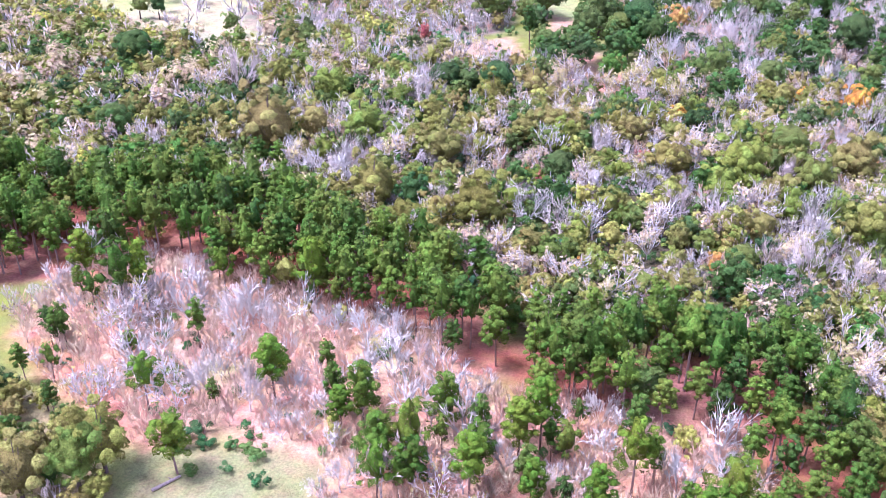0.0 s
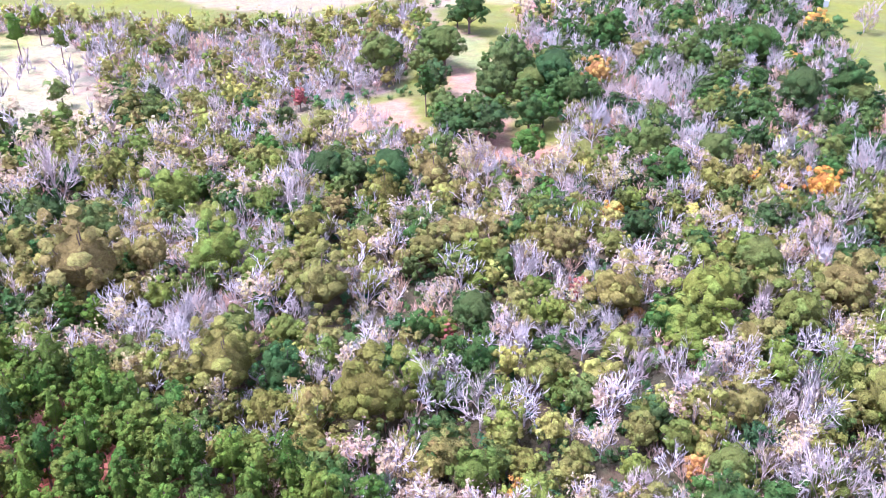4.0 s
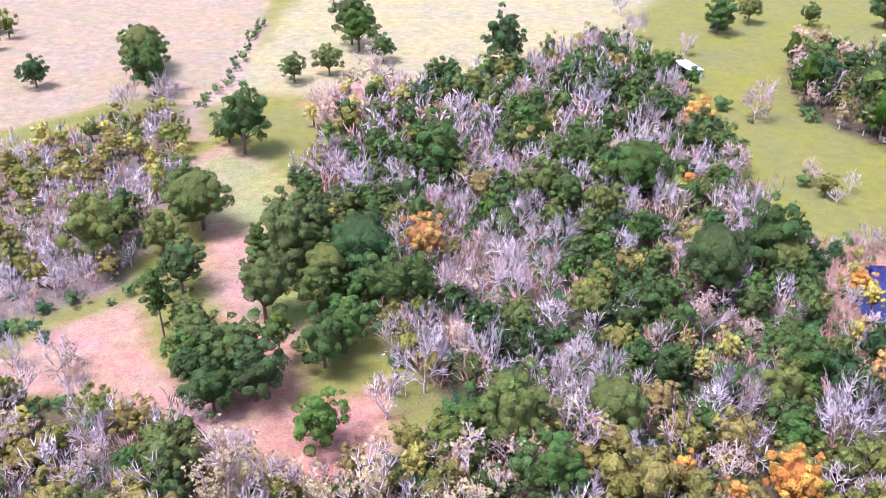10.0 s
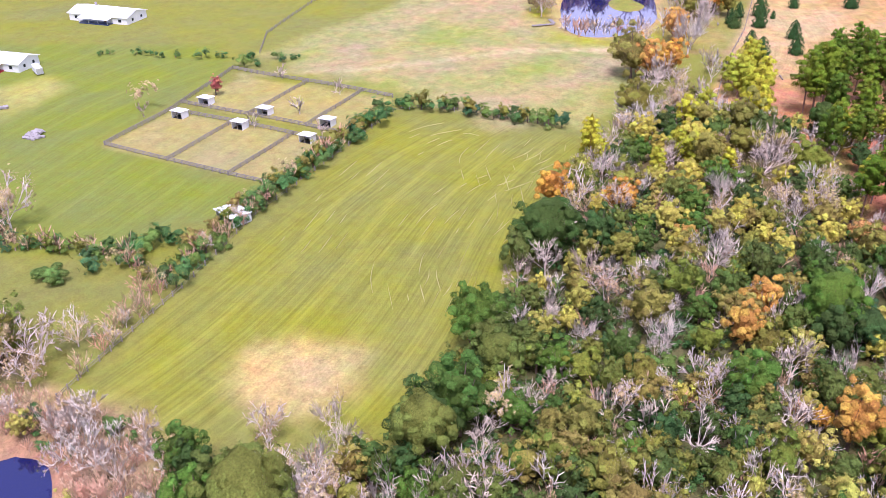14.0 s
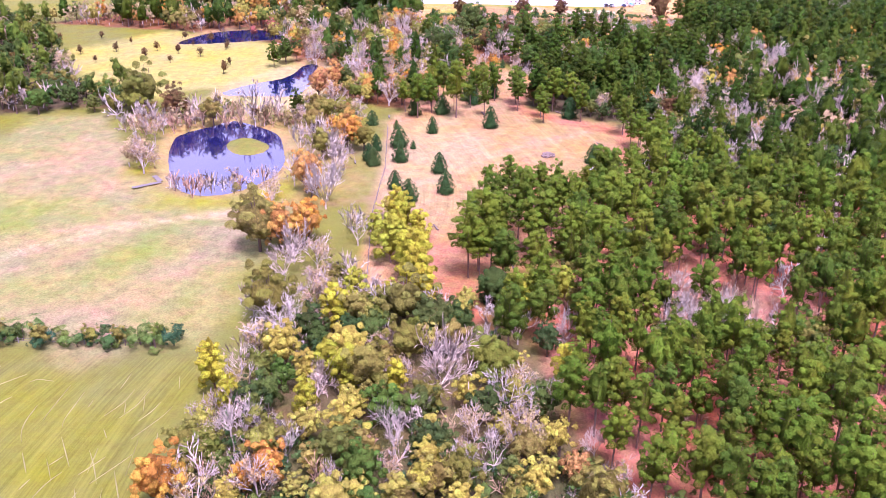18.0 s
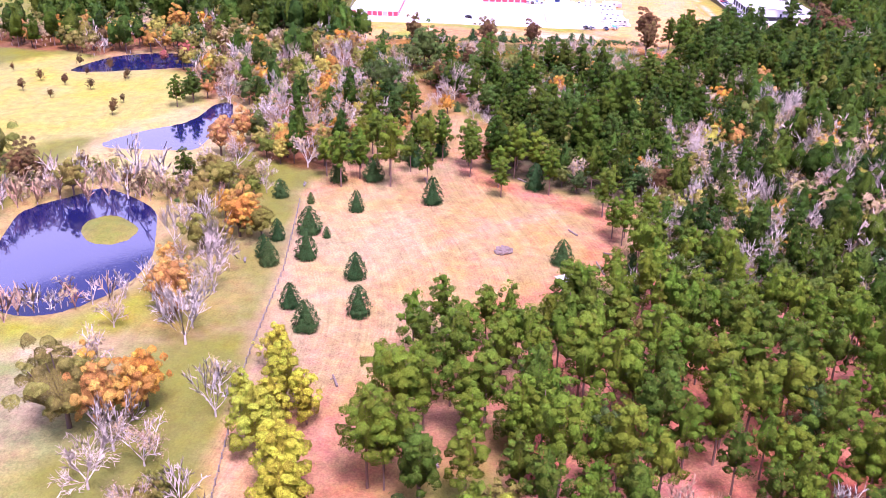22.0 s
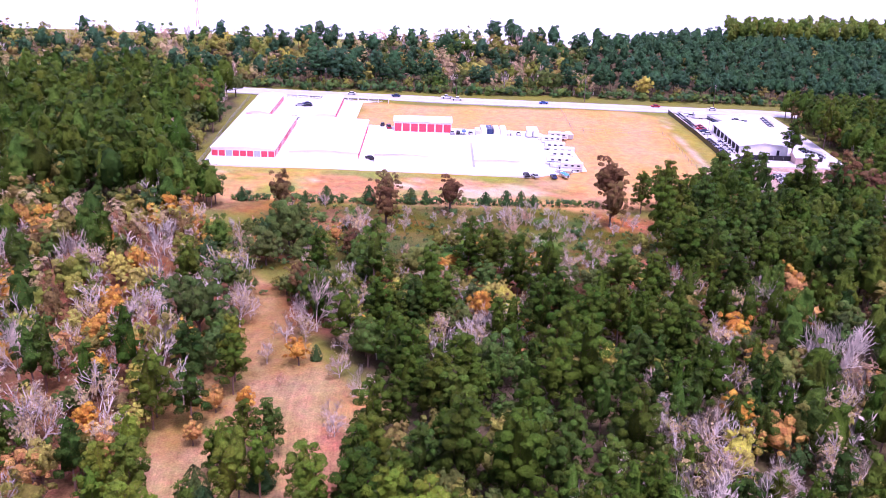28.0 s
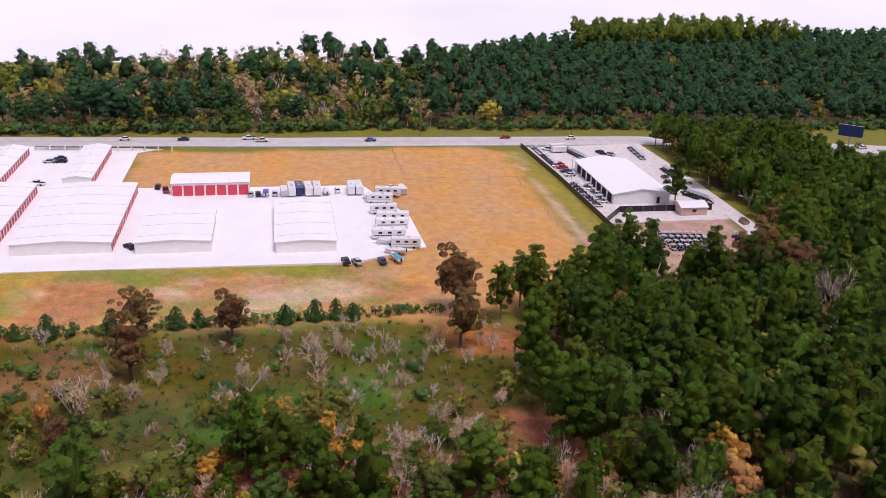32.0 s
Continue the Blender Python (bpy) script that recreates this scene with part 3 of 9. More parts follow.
paint([(627, 285), (634, 285), (632, 175), (626, 175)], (0.30, 0.32, 0.06), 2, 2, 0, 1, 0.75)
paint([(602, 198), (616, 196), (620, 180), (612, 164), (604, 170)], (0.80, 0.64, 0.46), 2.5, 3, 0, 1, 0.5)
for k in range(50):
    cx, cy, r = rr.uniform(240, 395), rr.uniform(290, 395), rr.uniform(3, 12)
    if inside(ROUGH_PASTURE, np.array([cx]), np.array([cy]))[0]:
        paint([(cx + 1.6 * r * math.cos(a), cy + r * math.sin(a)) for a in np.arange(0, 6.2, 1.05)], rr.choice([(0.40, 0.28, 0.16), (0.39, 0.29, 0.15), (0.25, 0.29, 0.06), (0.37, 0.28, 0.15)]), 5, 4, 0.1, 1, 0.55)
paint([(540, 131), (551, 137), (547, 145), (535, 141), (521, 139), (518, 130)], (0.44, 0.15, 0.07), 2, 1.5, 0, 1)
paint([(573, 150), (583, 153), (592, 148), (587, 140), (576, 133)], (0.50, 0.20, 0.09), 3, 2, 0, 1, 0.8)
paint(VERGE, (0.38, 0.32, 0.07), 1.5, 1, 0.1, 0.7)
paint([(638, 99), (744, 96), (744, 94), (636, 96)], (0.60, 0.42, 0.30), 1, 1.5, 0, 1)
paint(YARD_PINK, (0.54, 0.36, 0.29), 2, 2, 0, 1)
paint(GREEN_RIGHT, (0.22, 0.30, 0.06), 2, 1, 0.2, 0.7)


def track(pts, width, col, amount=0.8):
    d = edge_distance(pts, XX, YY, closed=False) + 0.4 * WOB
    k = (1 - smooth(width * 0.5, width * 0.5 + 2.2, d)) * amount
    SOIL[:] = SOIL * (1 - k[..., None]) + np.array(col) * k[..., None]


track([(295, 347), (304, 322), (313, 297), (318, 279), (325, 266), (345, 246), (372, 226), (392, 200)], 1.6, (0.54, 0.34, 0.21), 0.45)
track([(-94, 393), (-102, 411), (-96, 433), (-101, 504)], 3.0, (0.55, 0.36, 0.26), 0.6)
track([(240, 405), (262, 370), (300, 330), (318, 290)], 1.5, (0.56, 0.45, 0.26), 0.4)
track([(430, 232), (470, 238), (503, 248), (531, 256)], 2.0, (0.46, 0.25, 0.11), 0.6)
track([(92, 336), (85, 342), (74, 346)], 2.0, (0.58, 0.38, 0.2), 0.8)
track([(332, 222), (345, 204), (362, 190), (392, 186), (404, 208), (420, 224), (452, 222)], 5.0, (0.52, 0.20, 0.11), 0.75)
track([(430, 255), (412, 258), (398, 268)], 3.0, (0.52, 0.22, 0.12), 0.6)
track([(264, 258), (300, 262), (350, 264), (392, 268)], 1.5, (0.58, 0.36, 0.22), 0.6)

SOIL *= 0.88
ZZ = level(XX, YY)
for pond, deep in ((POND_WEST, 1.6), (POND_EAST, 1.6), (POND_NORTH, 1.4), (POND_FAR, 1.4)):
    sd = signed(rounded(pond), XX, YY)
    ZZ -= deep * smooth(-2.0, 4.0, sd)
    rim = smooth(-5, -1, sd) * (1 - smooth(1, 4, sd))
    SOIL[:] = SOIL * (1 - 0.6 * rim[..., None]) + np.array((0.40, 0.20, 0.11) if pond is POND_WEST else (0.46, 0.32, 0.14)) * 0.6 * rim[..., None]
sd = signed(rounded(ISLET), XX, YY)
ZZ += 1.6 * smooth(-2.0, 2.5, sd)
kk = smooth(-1.5, 1.5, sd)[..., None]
SOIL[:] = SOIL * (1 - kk) + np.array((0.22, 0.22, 0.05)) * kk


def mesh_from(name, verts, faces, mats=(), smooth_shade=False):
    """A mesh from arrays; faces all have the same number of corners."""
    verts, faces = np.asarray(verts, np.float32), np.asarray(faces, np.int32)
    k = faces.shape[1]
    me = bpy.data.meshes.new(name)
    me.vertices.add(len(verts))
    me.vertices.foreach_set("co", verts.ravel())
    me.loops.add(faces.size)
    me.loops.foreach_set("vertex_index", faces.ravel())
    me.polygons.add(len(faces))
    me.polygons.foreach_set("loop_start", np.arange(0, faces.size, k, dtype=np.int32))
    me.polygons.foreach_set("use_smooth", np.full(len(faces), smooth_shade))
    for m in mats:
        me.materials.append(m)
    me.update(calc_edges=True)
    return me


def ground_material():
    m, n, l, p = shader("meadow_and_soil", 0.95)
    p.inputs["Specular IOR Level"].default_value = 0.08
    soil = n.new("ShaderNodeAttribute")
    soil.attribute_name = "soil"
    rgh = n.new("ShaderNodeAttribute")
    rgh.attribute_name = "coarse"
    mown = n.new("ShaderNodeAttribute")
    mown.attribute_name = "mown"
    pos = n.new("ShaderNodeNewGeometry").outputs["Position"]
    big = noisef(n, l, 0.045, 5, 0.65, pos)
    mid = noisef(n, l, 0.35, 5, 0.7, pos)
    fine = noisef(n, l, 2.2, 4, 0.75, pos, 0.35, 0.65)
    bend = n.new("ShaderNodeTexNoise")
    bend.inputs["Scale"].default_value, bend.inputs["Detail"].default_value = 0.006, 0.0
    l.new(pos, bend.inputs["Vector"])
    bv = n.new("ShaderNodeVectorMath")
    bv.operation = 'MULTIPLY_ADD'
    l.new(bend.outputs["Color"], bv.inputs[0])
    bv.inputs[1].default_value = (110, 110, 0)
    l.new(pos, bv.inputs[2])
    mp = n.new("ShaderNodeMapping")
    mp.inputs["Scale"].default_value = (0.02, 1.5, 1.0)
    mp.inputs["Rotation"].default_value = (0, 0, radians(-4))
    l.new(bv.outputs[0], mp.inputs[0])
    streak = noisef(n, l, 1.1, 3, 0.75, mp.outputs[0], 0.32, 0.68)
    wf = mathn(n, l, 'MULTIPLY', mathn(n, l, 'SUBTRACT', streak, 0.5), mathn(n, l, 'MULTIPLY', mown.outputs["Fac"], 0.34))
    v = mathn(n, l, 'ADD', mathn(n, l, 'MULTIPLY', big, 0.14), mathn(n, l, 'MULTIPLY', mid, mathn(n, l, 'ADD', mathn(n, l, 'MULTIPLY', rgh.outputs["Fac"], 0.34), 0.09)))
    v = mathn(n, l, 'ADD', v, mathn(n, l, 'MULTIPLY', fine, mathn(n, l, 'ADD', mathn(n, l, 'MULTIPLY', rgh.outputs["Fac"], 0.5), 0.08)))
    wv = n.new("ShaderNodeTexWave")
    wv.bands_direction = 'Y'
    for k, q in (("Scale", 0.028), ("Distortion", 5.0), ("Detail", 2.0), ("Detail Scale", 0.3)):
        wv.inputs[k].default_value = q
    l.new(bv.outputs[0], wv.inputs["Vector"])
    line = n.new("ShaderNodeMapRange")
    line.inputs[1].default_value, line.inputs[2].default_value = 0.86, 1.0
    l.new(wv.outputs["Fac"], line.inputs[0])
    wf = mathn(n, l, 'ADD', wf, mathn(n, l, 'MULTIPLY', line.outputs[0], mathn(n, l, 'MULTIPLY', mown.outputs["Fac"], 0.13)))
    v = mathn(n, l, 'ADD', mathn(n, l, 'ADD', v, 0.65), wf)
    patch = noisef(n, l, 0.16, 5, 0.72, pos, 0.42, 0.62)
    dry = mixc(n, l, 1.0, soil.outputs["Color"], (1.12, 0.99, 1.02), 'MULTIPLY')
    wet = mixc(n, l, 1.0, soil.outputs["Color"], (0.84, 0.95, 0.82), 'MULTIPLY')
    blend = mixc(n, l, rgh.outputs["Fac"], soil.outputs["Color"], mixc(n, l, patch, wet, dry))
    hsv = n.new("ShaderNodeHueSaturation")
    l.new(blend, hsv.inputs["Color"])
    l.new(v, hsv.inputs["Value"])
    l.new(mathn(n, l, 'ADD', mathn(n, l, 'MULTIPLY', mid, 0.03), 0.485), hsv.inputs["Hue"])
    l.new(mathn(n, l, 'ADD', mathn(n, l, 'MULTIPLY', big, 0.24), 0.88), hsv.inputs["Saturation"])
    l.new(hsv.outputs[0], p.inputs["Base Color"])
    bn = n.new("ShaderNodeBump")
    bn.inputs["Strength"].default_value, bn.inputs["Distance"].default_value = 0.5, 0.25
    l.new(fine, bn.inputs["Height"])
    l.new(bn.outputs[0], p.inputs["Normal"])
    return m


NX, NY = XX.shape
idx = np.arange(NX * NY).reshape(NX, NY)
quads = np.stack([idx[:-1, :-1], idx[1:, :-1], idx[1:, 1:], idx[:-1, 1:]], -1).reshape(-1, 4)
gm = mesh_from("ground", np.stack([XX, YY, ZZ], -1).reshape(-1, 3), quads, [ground_material()], True)
att = gm.attributes.new("soil", 'FLOAT_COLOR', 'POINT')
att.data.foreach_set("color", np.concatenate([SOIL, np.ones(XX.shape + (1,))], -1).astype(np.float32).ravel())
att = gm.attributes.new("mown", 'FLOAT', 'POINT')
att.data.foreach_set("value", MOWN.astype(np.float32).ravel())
att = gm.attributes.new("coarse", 'FLOAT', 'POINT')
att.data.foreach_set("value", ROUGHLY.astype(np.float32).ravel())
tagged(new("ground", gm), "flat pasture, leaf litter and bare red soil under open sky", "ground", kind="structure")


def water(name, poly, z, label):
    pts = rounded(poly)
    cx, cy = sum(p[0] for p in pts) / len(pts), sum(p[1] for p in pts) / len(pts)
    bm = bmesh.new()
    vs = [bm.verts.new((cx + (x - cx) * 1.06, cy + (y - cy) * 1.06, z)) for x, y in pts]
    bm.faces.new(vs)
    bmesh.ops.recalc_face_normals(bm, faces=bm.faces)
    if bm.faces[:][0].normal.z < 0:
        bmesh.ops.reverse_faces(bm, faces=bm.faces[:])
    me = bpy.data.meshes.new(name)
    bm.to_mesh(me)
    bm.free()
    me.materials.append(M_WATER)
    tagged(new(name, me), label, "pond", kind="structure")


water("water_west_pond", POND_WEST, -3.35, "small dark blue pond with reddish muddy banks")
water("water_east_pond", POND_EAST, -5.75, "round farm pond reflecting pale sky round a grassy islet")
water("water_north_pond", POND_NORTH, -5.75, "narrow pale pond beside a dry grass bank")
water("water_far_pond", POND_FAR, -5.75, "dark pond under trees behind the orchard")
# ---- cut hay lying in curved rows on the mown field ----
def windrows():
    rng = np.random.default_rng(31)
    vs, fs = [], []
    guides = [[(140, 291), (150, 298), (158, 301), (176, 303), (194, 301), (204, 296), (216, 291), (228, 290)], [(142, 285), (154, 287), (164, 292), (174, 291), (185, 292), (197, 298), (210, 306), (228, 306)], [(138, 281), (151, 281), (161, 283), (171, 285), (182, 284), (193, 288), (206, 290), (226, 296)], [(150, 322), (183, 328), (206, 329), (220, 325), (228, 318), (226, 308)]]
    for g in guides:
        pts = np.array(g, float)
        u = np.concatenate([[0], np.cumsum(np.hypot(*np.diff(pts, axis=0).T))])
        fine = np.arange(0, u[-1], 0.8)
        line = np.stack([np.interp(fine, u, pts[:, 0]), np.interp(fine, u, pts[:, 1])], -1)
        for _ in range(8):
            line[1:-1] = (line[:-2] + 2 * line[1:-1] + line[2:]) / 4
        way = np.gradient(line, axis=0)
        way /= np.linalg.norm(way, axis=1, keepdims=True) + 1e-9
        side = np.stack([-way[:, 1], way[:, 0]], -1)
        for off in np.arange(-6.4, 6.5, 3.2):
            i = int(rng.integers(0, 12))
            while i < len(line) - 4:
                n = int(rng.integers(4, 16))
                seg = slice(i, min(i + n, len(line)))
                c = line[seg] + side[seg] * (off + rng.uniform(-0.3, 0.3))
                if len(c) > 2 and inside(BIG_FIELD, c[:, 0], c[:, 1]).all():
                    w = 0.1 * np.sin(np.linspace(0.25, 2.9, len(c)))[:, None] * rng.uniform(0.6, 1.3)
                    z = level(c[:, 0], c[:, 1])[:, None]
                    o = len(vs)
                    for k in range(len(c)):
                        l, r, zz = c[k] - side[seg][k] * w[k], c[k] + side[seg][k] * w[k], float(z[k, 0])
                        vs += [(l[0], l[1], zz - 0.02), (c[k][0], c[k][1], zz + 0.14), (r[0], r[1], zz - 0.02)]
                    for k in range(len(c) - 1):
                        q = o + 3 * k
                        fs += [(q, q + 1, q + 4, q + 3), (q + 1, q + 2, q + 5, q + 4)]
                i += n + int(rng.integers(3, 30))
    straw = plain("dry_straw", (0.46, 0.42, 0.16), 0.95, 2.0, 0.2)
    tagged(new("hay_windrows", mesh_from("hay_windrows", vs, fs, [straw])), "thin curved rows of pale cut hay on the mown field", "hay", kind="stuff")


windrows()

# ---- trees: templates ----


def tube(p, q, r0, r1, sides=4):
    """Tapered prism from p to q, as verts and quads."""
    p, q = np.array(p, float), np.array(q, float)
    d = (q - p) / (np.linalg.norm(q - p) + 1e-9)
    a = np.cross(d, (0.31, 0.77, 0.55))
    a /= np.linalg.norm(a) + 1e-9
    b = np.cross(d, a)
    ang = np.arange(sides) * 2 * math.pi / sides
    ring = np.cos(ang)[:, None] * a + np.sin(ang)[:, None] * b
    v = np.concatenate([p + ring * r0, q + ring * r1])
    f = [(i, (i + 1) % sides, sides + (i + 1) % sides, sides + i) for i in range(sides)]
    return v, np.array(f)


def join(pieces):
    vs, fs, o = [], [], 0
    for v, f in pieces:
        vs.append(v)
        fs.append(np.asarray(f) + o)
        o += len(v)
    return np.concatenate(vs), np.concatenate(fs)


def cards(rng, centres, normals, size, spread=0.5):
    """Leaf sprays: bent kite quads at the centres, facing roughly along the normals; with soft crown normals."""
    n = len(centres)
    nn = normals + rng.normal(size=(n, 3)) * spread
    nn /= np.linalg.norm(nn, axis=1, keepdims=True) + 1e-9
    a = np.cross(nn, rng.normal(size=(n, 3)))
    a /= np.linalg.norm(a, axis=1, keepdims=True) + 1e-9
    b = np.cross(nn, a)
    s = size * rng.uniform(0.6, 1.35, (n, 1))
    k = rng.uniform(0.5, 1.0, (n, 4, 1))
    v = np.stack([centres + a * s * k[:, 0], centres + b * s * 0.75 * k[:, 1] + nn * s * 0.2, centres - a * s * k[:, 2], centres - b * s * 0.75 * k[:, 3] + nn * s * 0.2], 1)
    soft = normals + nn * 0.45
    soft = soft / np.linalg.norm(soft, axis=1, keepdims=True)
    return v.reshape(-1, 3), np.arange(4 * n).reshape(n, 4), np.repeat(np.concatenate([soft, np.ones((n, 1))], 1), 4, 0)


def ball_grid(k, under=-2.0):
    """Directions and quads of a sphere cut like a cube, k squares along an edge; faces that point further down than under are left out."""
    vs, fs, known = [], [], {}
    for ax in range(3):
        for sg in (-1, 1):
            cell = {}
            for i in range(k + 1):
                for j in range(k + 1):
                    p = [0.0, 0.0, 0.0]
                    p[ax], p[(ax + 1) % 3], p[(ax + 2) % 3] = sg, math.tan((2 * i / k - 1) * 0.7854) * sg, math.tan((2 * j / k - 1) * 0.7854)
                    key = tuple(round(c, 3) for c in p)
                    if key not in known:
                        known[key] = len(vs)
                        vs.append(p)
                    cell[i, j] = known[key]
            fs += [(cell[i, j], cell[i + 1, j], cell[i + 1, j + 1], cell[i, j + 1]) for i in range(k) for j in range(k)]
    v = np.array(vs)
    v /= np.linalg.norm(v, axis=1, keepdims=True)
    f = np.array(fs)
    return v, f[v[f].mean(1)[:, 2] > under]


def lobes(d, rng):
    """Uneven reach of a crown by direction."""
    w = np.zeros(len(d))
    for k in range(5):
        q = rng.normal(size=3) * 2.2
        w += np.sin(d @ q + rng.uniform(0, 6.28))
    return np.clip(1 + 0.075 * w, 0.55, 1.5)


def heart(rng, k, centre, radii, shape=None):
    """The dense inner mass of a crown."""
    d, f = ball_grid(k)
    r = lobes(d, rng)[:, None] * radii
    v = d * r
    if shape is not None:
        v = v * shape(d[:, 2])[:, None] ** np.array([1, 1, 0])
    n = d + (0, 0, 0.2) + rng.normal(size=d.shape) * 0.45
    return v * rng.uniform(0.9, 1.1, (len(v), 1)) + centre, f, np.concatenate([n / np.linalg.norm(n, axis=1, keepdims=True), np.full((len(v), 1), 0.9)], 1)


def puffs(rng, centres, radii, per, size, up=0.35, squash=0.85, mid=None, k=2):
    """Rounded lumps of foliage at the centres, each with leaf sprays round it, turned outwards."""
    cs, ns, lumps = [], [], []
    if mid is None:
        mid = np.mean(np.array(centres), axis=0) - (0, 0, 1.0)
    sphere, quads = ball_grid(k)
    for c, r in zip(centres, radii):
        out = c - mid
        out = out / (np.linalg.norm(out) + 1e-9)
        spin, _ = np.linalg.qr(rng.normal(size=(3, 3)))
        ball = sphere @ spin
        faces = quads[ball[quads].mean(1)[:, 2] > -0.3]
        stretch = r * rng.uniform(0.82, 1.18, 3) * (1, 1, squash)
        v = c + ball * stretch * (0.84 if k > 1 else 0.72) * rng.uniform(0.75, 1.25, (len(ball), 1))
        n = ball * 0.9 + out * 0.45 + (0, 0, 0.12) + rng.normal(size=ball.shape) * 0.12
        lumps.append((v, faces, np.concatenate([n / np.linalg.norm(n, axis=1, keepdims=True), np.full((len(v), 1), 0.93)], 1)))
        d = rng.normal(size=(per, 3)) + out * 0.55
        d[:, 2] += up
        d /= np.linalg.norm(d, axis=1, keepdims=True) + 1e-9
        cs.append(c + d * r * rng.uniform(0.66, 1.12, (per, 1)) * (1, 1, squash))
        ns.append(d * 0.9 + out * 0.45 + (0, 0, 0.12))
    return leafy(*lumps, cards(rng, np.concatenate(cs), np.concatenate(ns), size, 0.42))


def leafy(*parts):
    o, vs, fs, ns = 0, [], [], []
    for v, f, n in parts:
        vs.append(v)
        fs.append(f + o)
        ns.append(n)
        o += len(v)
    return np.concatenate(vs), np.concatenate(fs), np.concatenate(ns)


def pine_tree(rng, detail, h=14.5, girth=1.0, base=0.42):
    """Bare trunk, whorled limbs, a tall crown of rounded needle tufts."""
    bend = rng.normal(size=2) * 0.3
    trunk = [tube((0, 0, -0.3), (bend[0] * 0.5, bend[1] * 0.5, h * 0.5), 0.21, 0.16, 5), tube((bend[0] * 0.5, bend[1] * 0.5, h * 0.5), (bend[0], bend[1], h * 0.95), 0.16, 0.05, 5)]
    n = {0: 38, 1: 18, 2: 8}[detail]
    low = rng.uniform(base, base + 0.12)
    wide = rng.uniform(2.1, 2.7) * girth
    cs, rs = [], []
    for i in range(n):
        f = (i + 0.5) / n
        z = h * (low + (0.97 - low) * f)
        reach = wide * math.sqrt(max(0.04, 1 - ((f - 0.3) / 0.72) ** 2)) * rng.uniform(0.5, 1.05)
        a = i * 2.4 + rng.uniform(-0.5, 0.5)
        c = np.array([bend[0] * f + reach * math.cos(a), bend[1] * f + reach * math.sin(a), z + rng.uniform(-0.4, 0.4)])
        cs.append(c)
        rs.append(rng.uniform(0.62, 1.05) * (1.08 - 0.3 * f) * girth * (1.0, 1.35, 1.9)[detail])
        if detail == 0 and i % 3 == 0:
            trunk.append(tube((bend[0] * f, bend[1] * f, z - 0.7), c, 0.05, 0.02, 5))
    per, size = {0: (12, 0.29), 1: (9, 0.46), 2: (4, 0.75)}[detail]
    core = heart(rng, 2, (bend[0] * 0.5, bend[1] * 0.5, h * (low + 0.98) * 0.5), np.array([wide * (0.42, 0.5, 0.72)[detail], wide * (0.42, 0.5, 0.72)[detail], h * (0.96 - low) * 0.5]), lambda z: 1 - 0.42 * np.clip(z, -0.4, 1))
    return join(trunk), leafy(puffs(rng, cs, rs, per, size, 0.4, 0.8, np.array([bend[0] * 0.5, bend[1] * 0.5, h * (low + 0.3)]), (2, 1, 1)[detail]), core)


def broad_tree(rng, detail, h=9.6, wide=4.0, low=0.12):
    """Forked trunk and a domed, uneven crown of leaf clumps."""
    trunk = [tube((0, 0, -0.3), (0, 0, h * 0.28), 0.28, 0.2, 5)]
    n = {0: 52, 1: 27, 2: 10}[detail]
    lean = rng.normal(size=2) * 0.4
    centre = np.array([lean[0], lean[1], h * (low + 0.96) * 0.5 - 0.3])
    radii = np.array([wide * rng.uniform(0.82, 1.0), wide * rng.uniform(0.82, 1.0), h * (0.96 - low) * 0.5]) * 0.82
    i = np.arange(n) + 0.5
    z = 1 - 1.6 * i / n
    a = i * 2.39996 + rng.uniform(0, 6)
    d = np.stack([np.sqrt(1 - z * z) * np.cos(a), np.sqrt(1 - z * z) * np.sin(a), z], -1)
    d = d + rng.normal(size=d.shape) * 0.15
    cs = centre + d * radii * rng.uniform(0.78, 1.08, (n, 1)) * lobes(d, rng)[:, None] ** 1.6
    for c in cs[::5]:
        trunk.append(tube((0, 0, h * 0.2), c * (0.85, 0.85, 0.9), 0.13, 0.04, 5))
    rs = rng.uniform(0.5, 1.05, n) * wide / 4.0 * (1.0, 1.28, 1.9)[detail]
    per, size = {0: (12, 0.27), 1: (8, 0.42), 2: (5, 0.75)}[detail]
    core = heart(rng, {0: 3, 1: 2, 2: 1}[detail], centre, radii * (0.74, 0.72, 0.8)[detail])
    return join(trunk), leafy(puffs(rng, cs, rs, per, size * wide / 4.0, 0.35, 0.9, centre, (2, 1, 1)[detail]), core)


def thin_tree(rng, detail, leaves=1.0):
    """Half-bare hardwood: forked pale limbs with sparse small leaves at the twigs."""
    tv, bv = bare_tree(rng, max(1, detail))
    n = int({0: 260, 1: 90, 2: 30}[detail] * leaves)
    ends = bv[0].reshape(-1, 4, 3)[:, 2]
    cs = ends[rng.choice(len(ends), n)] + rng.normal(size=(n, 3)) * 0.4
    out = cs - (0, 0, 5.0)
    return join([tv, bv[:2]]), cards(rng, cs, out / np.linalg.norm(out, axis=1, keepdims=True) + (0, 0, 0.5), {0: 0.33, 1: 0.5, 2: 0.95}[detail])


def lit(v, gap=0.0):
    """Soft upward and outward normals for twigs."""
    n = np.array(v) * (0.22, 0.22, 0) + (0, 0, 1.0)
    return np.concatenate([n / np.linalg.norm(n, axis=1, keepdims=True), np.full((len(v), 1), gap)], 1)


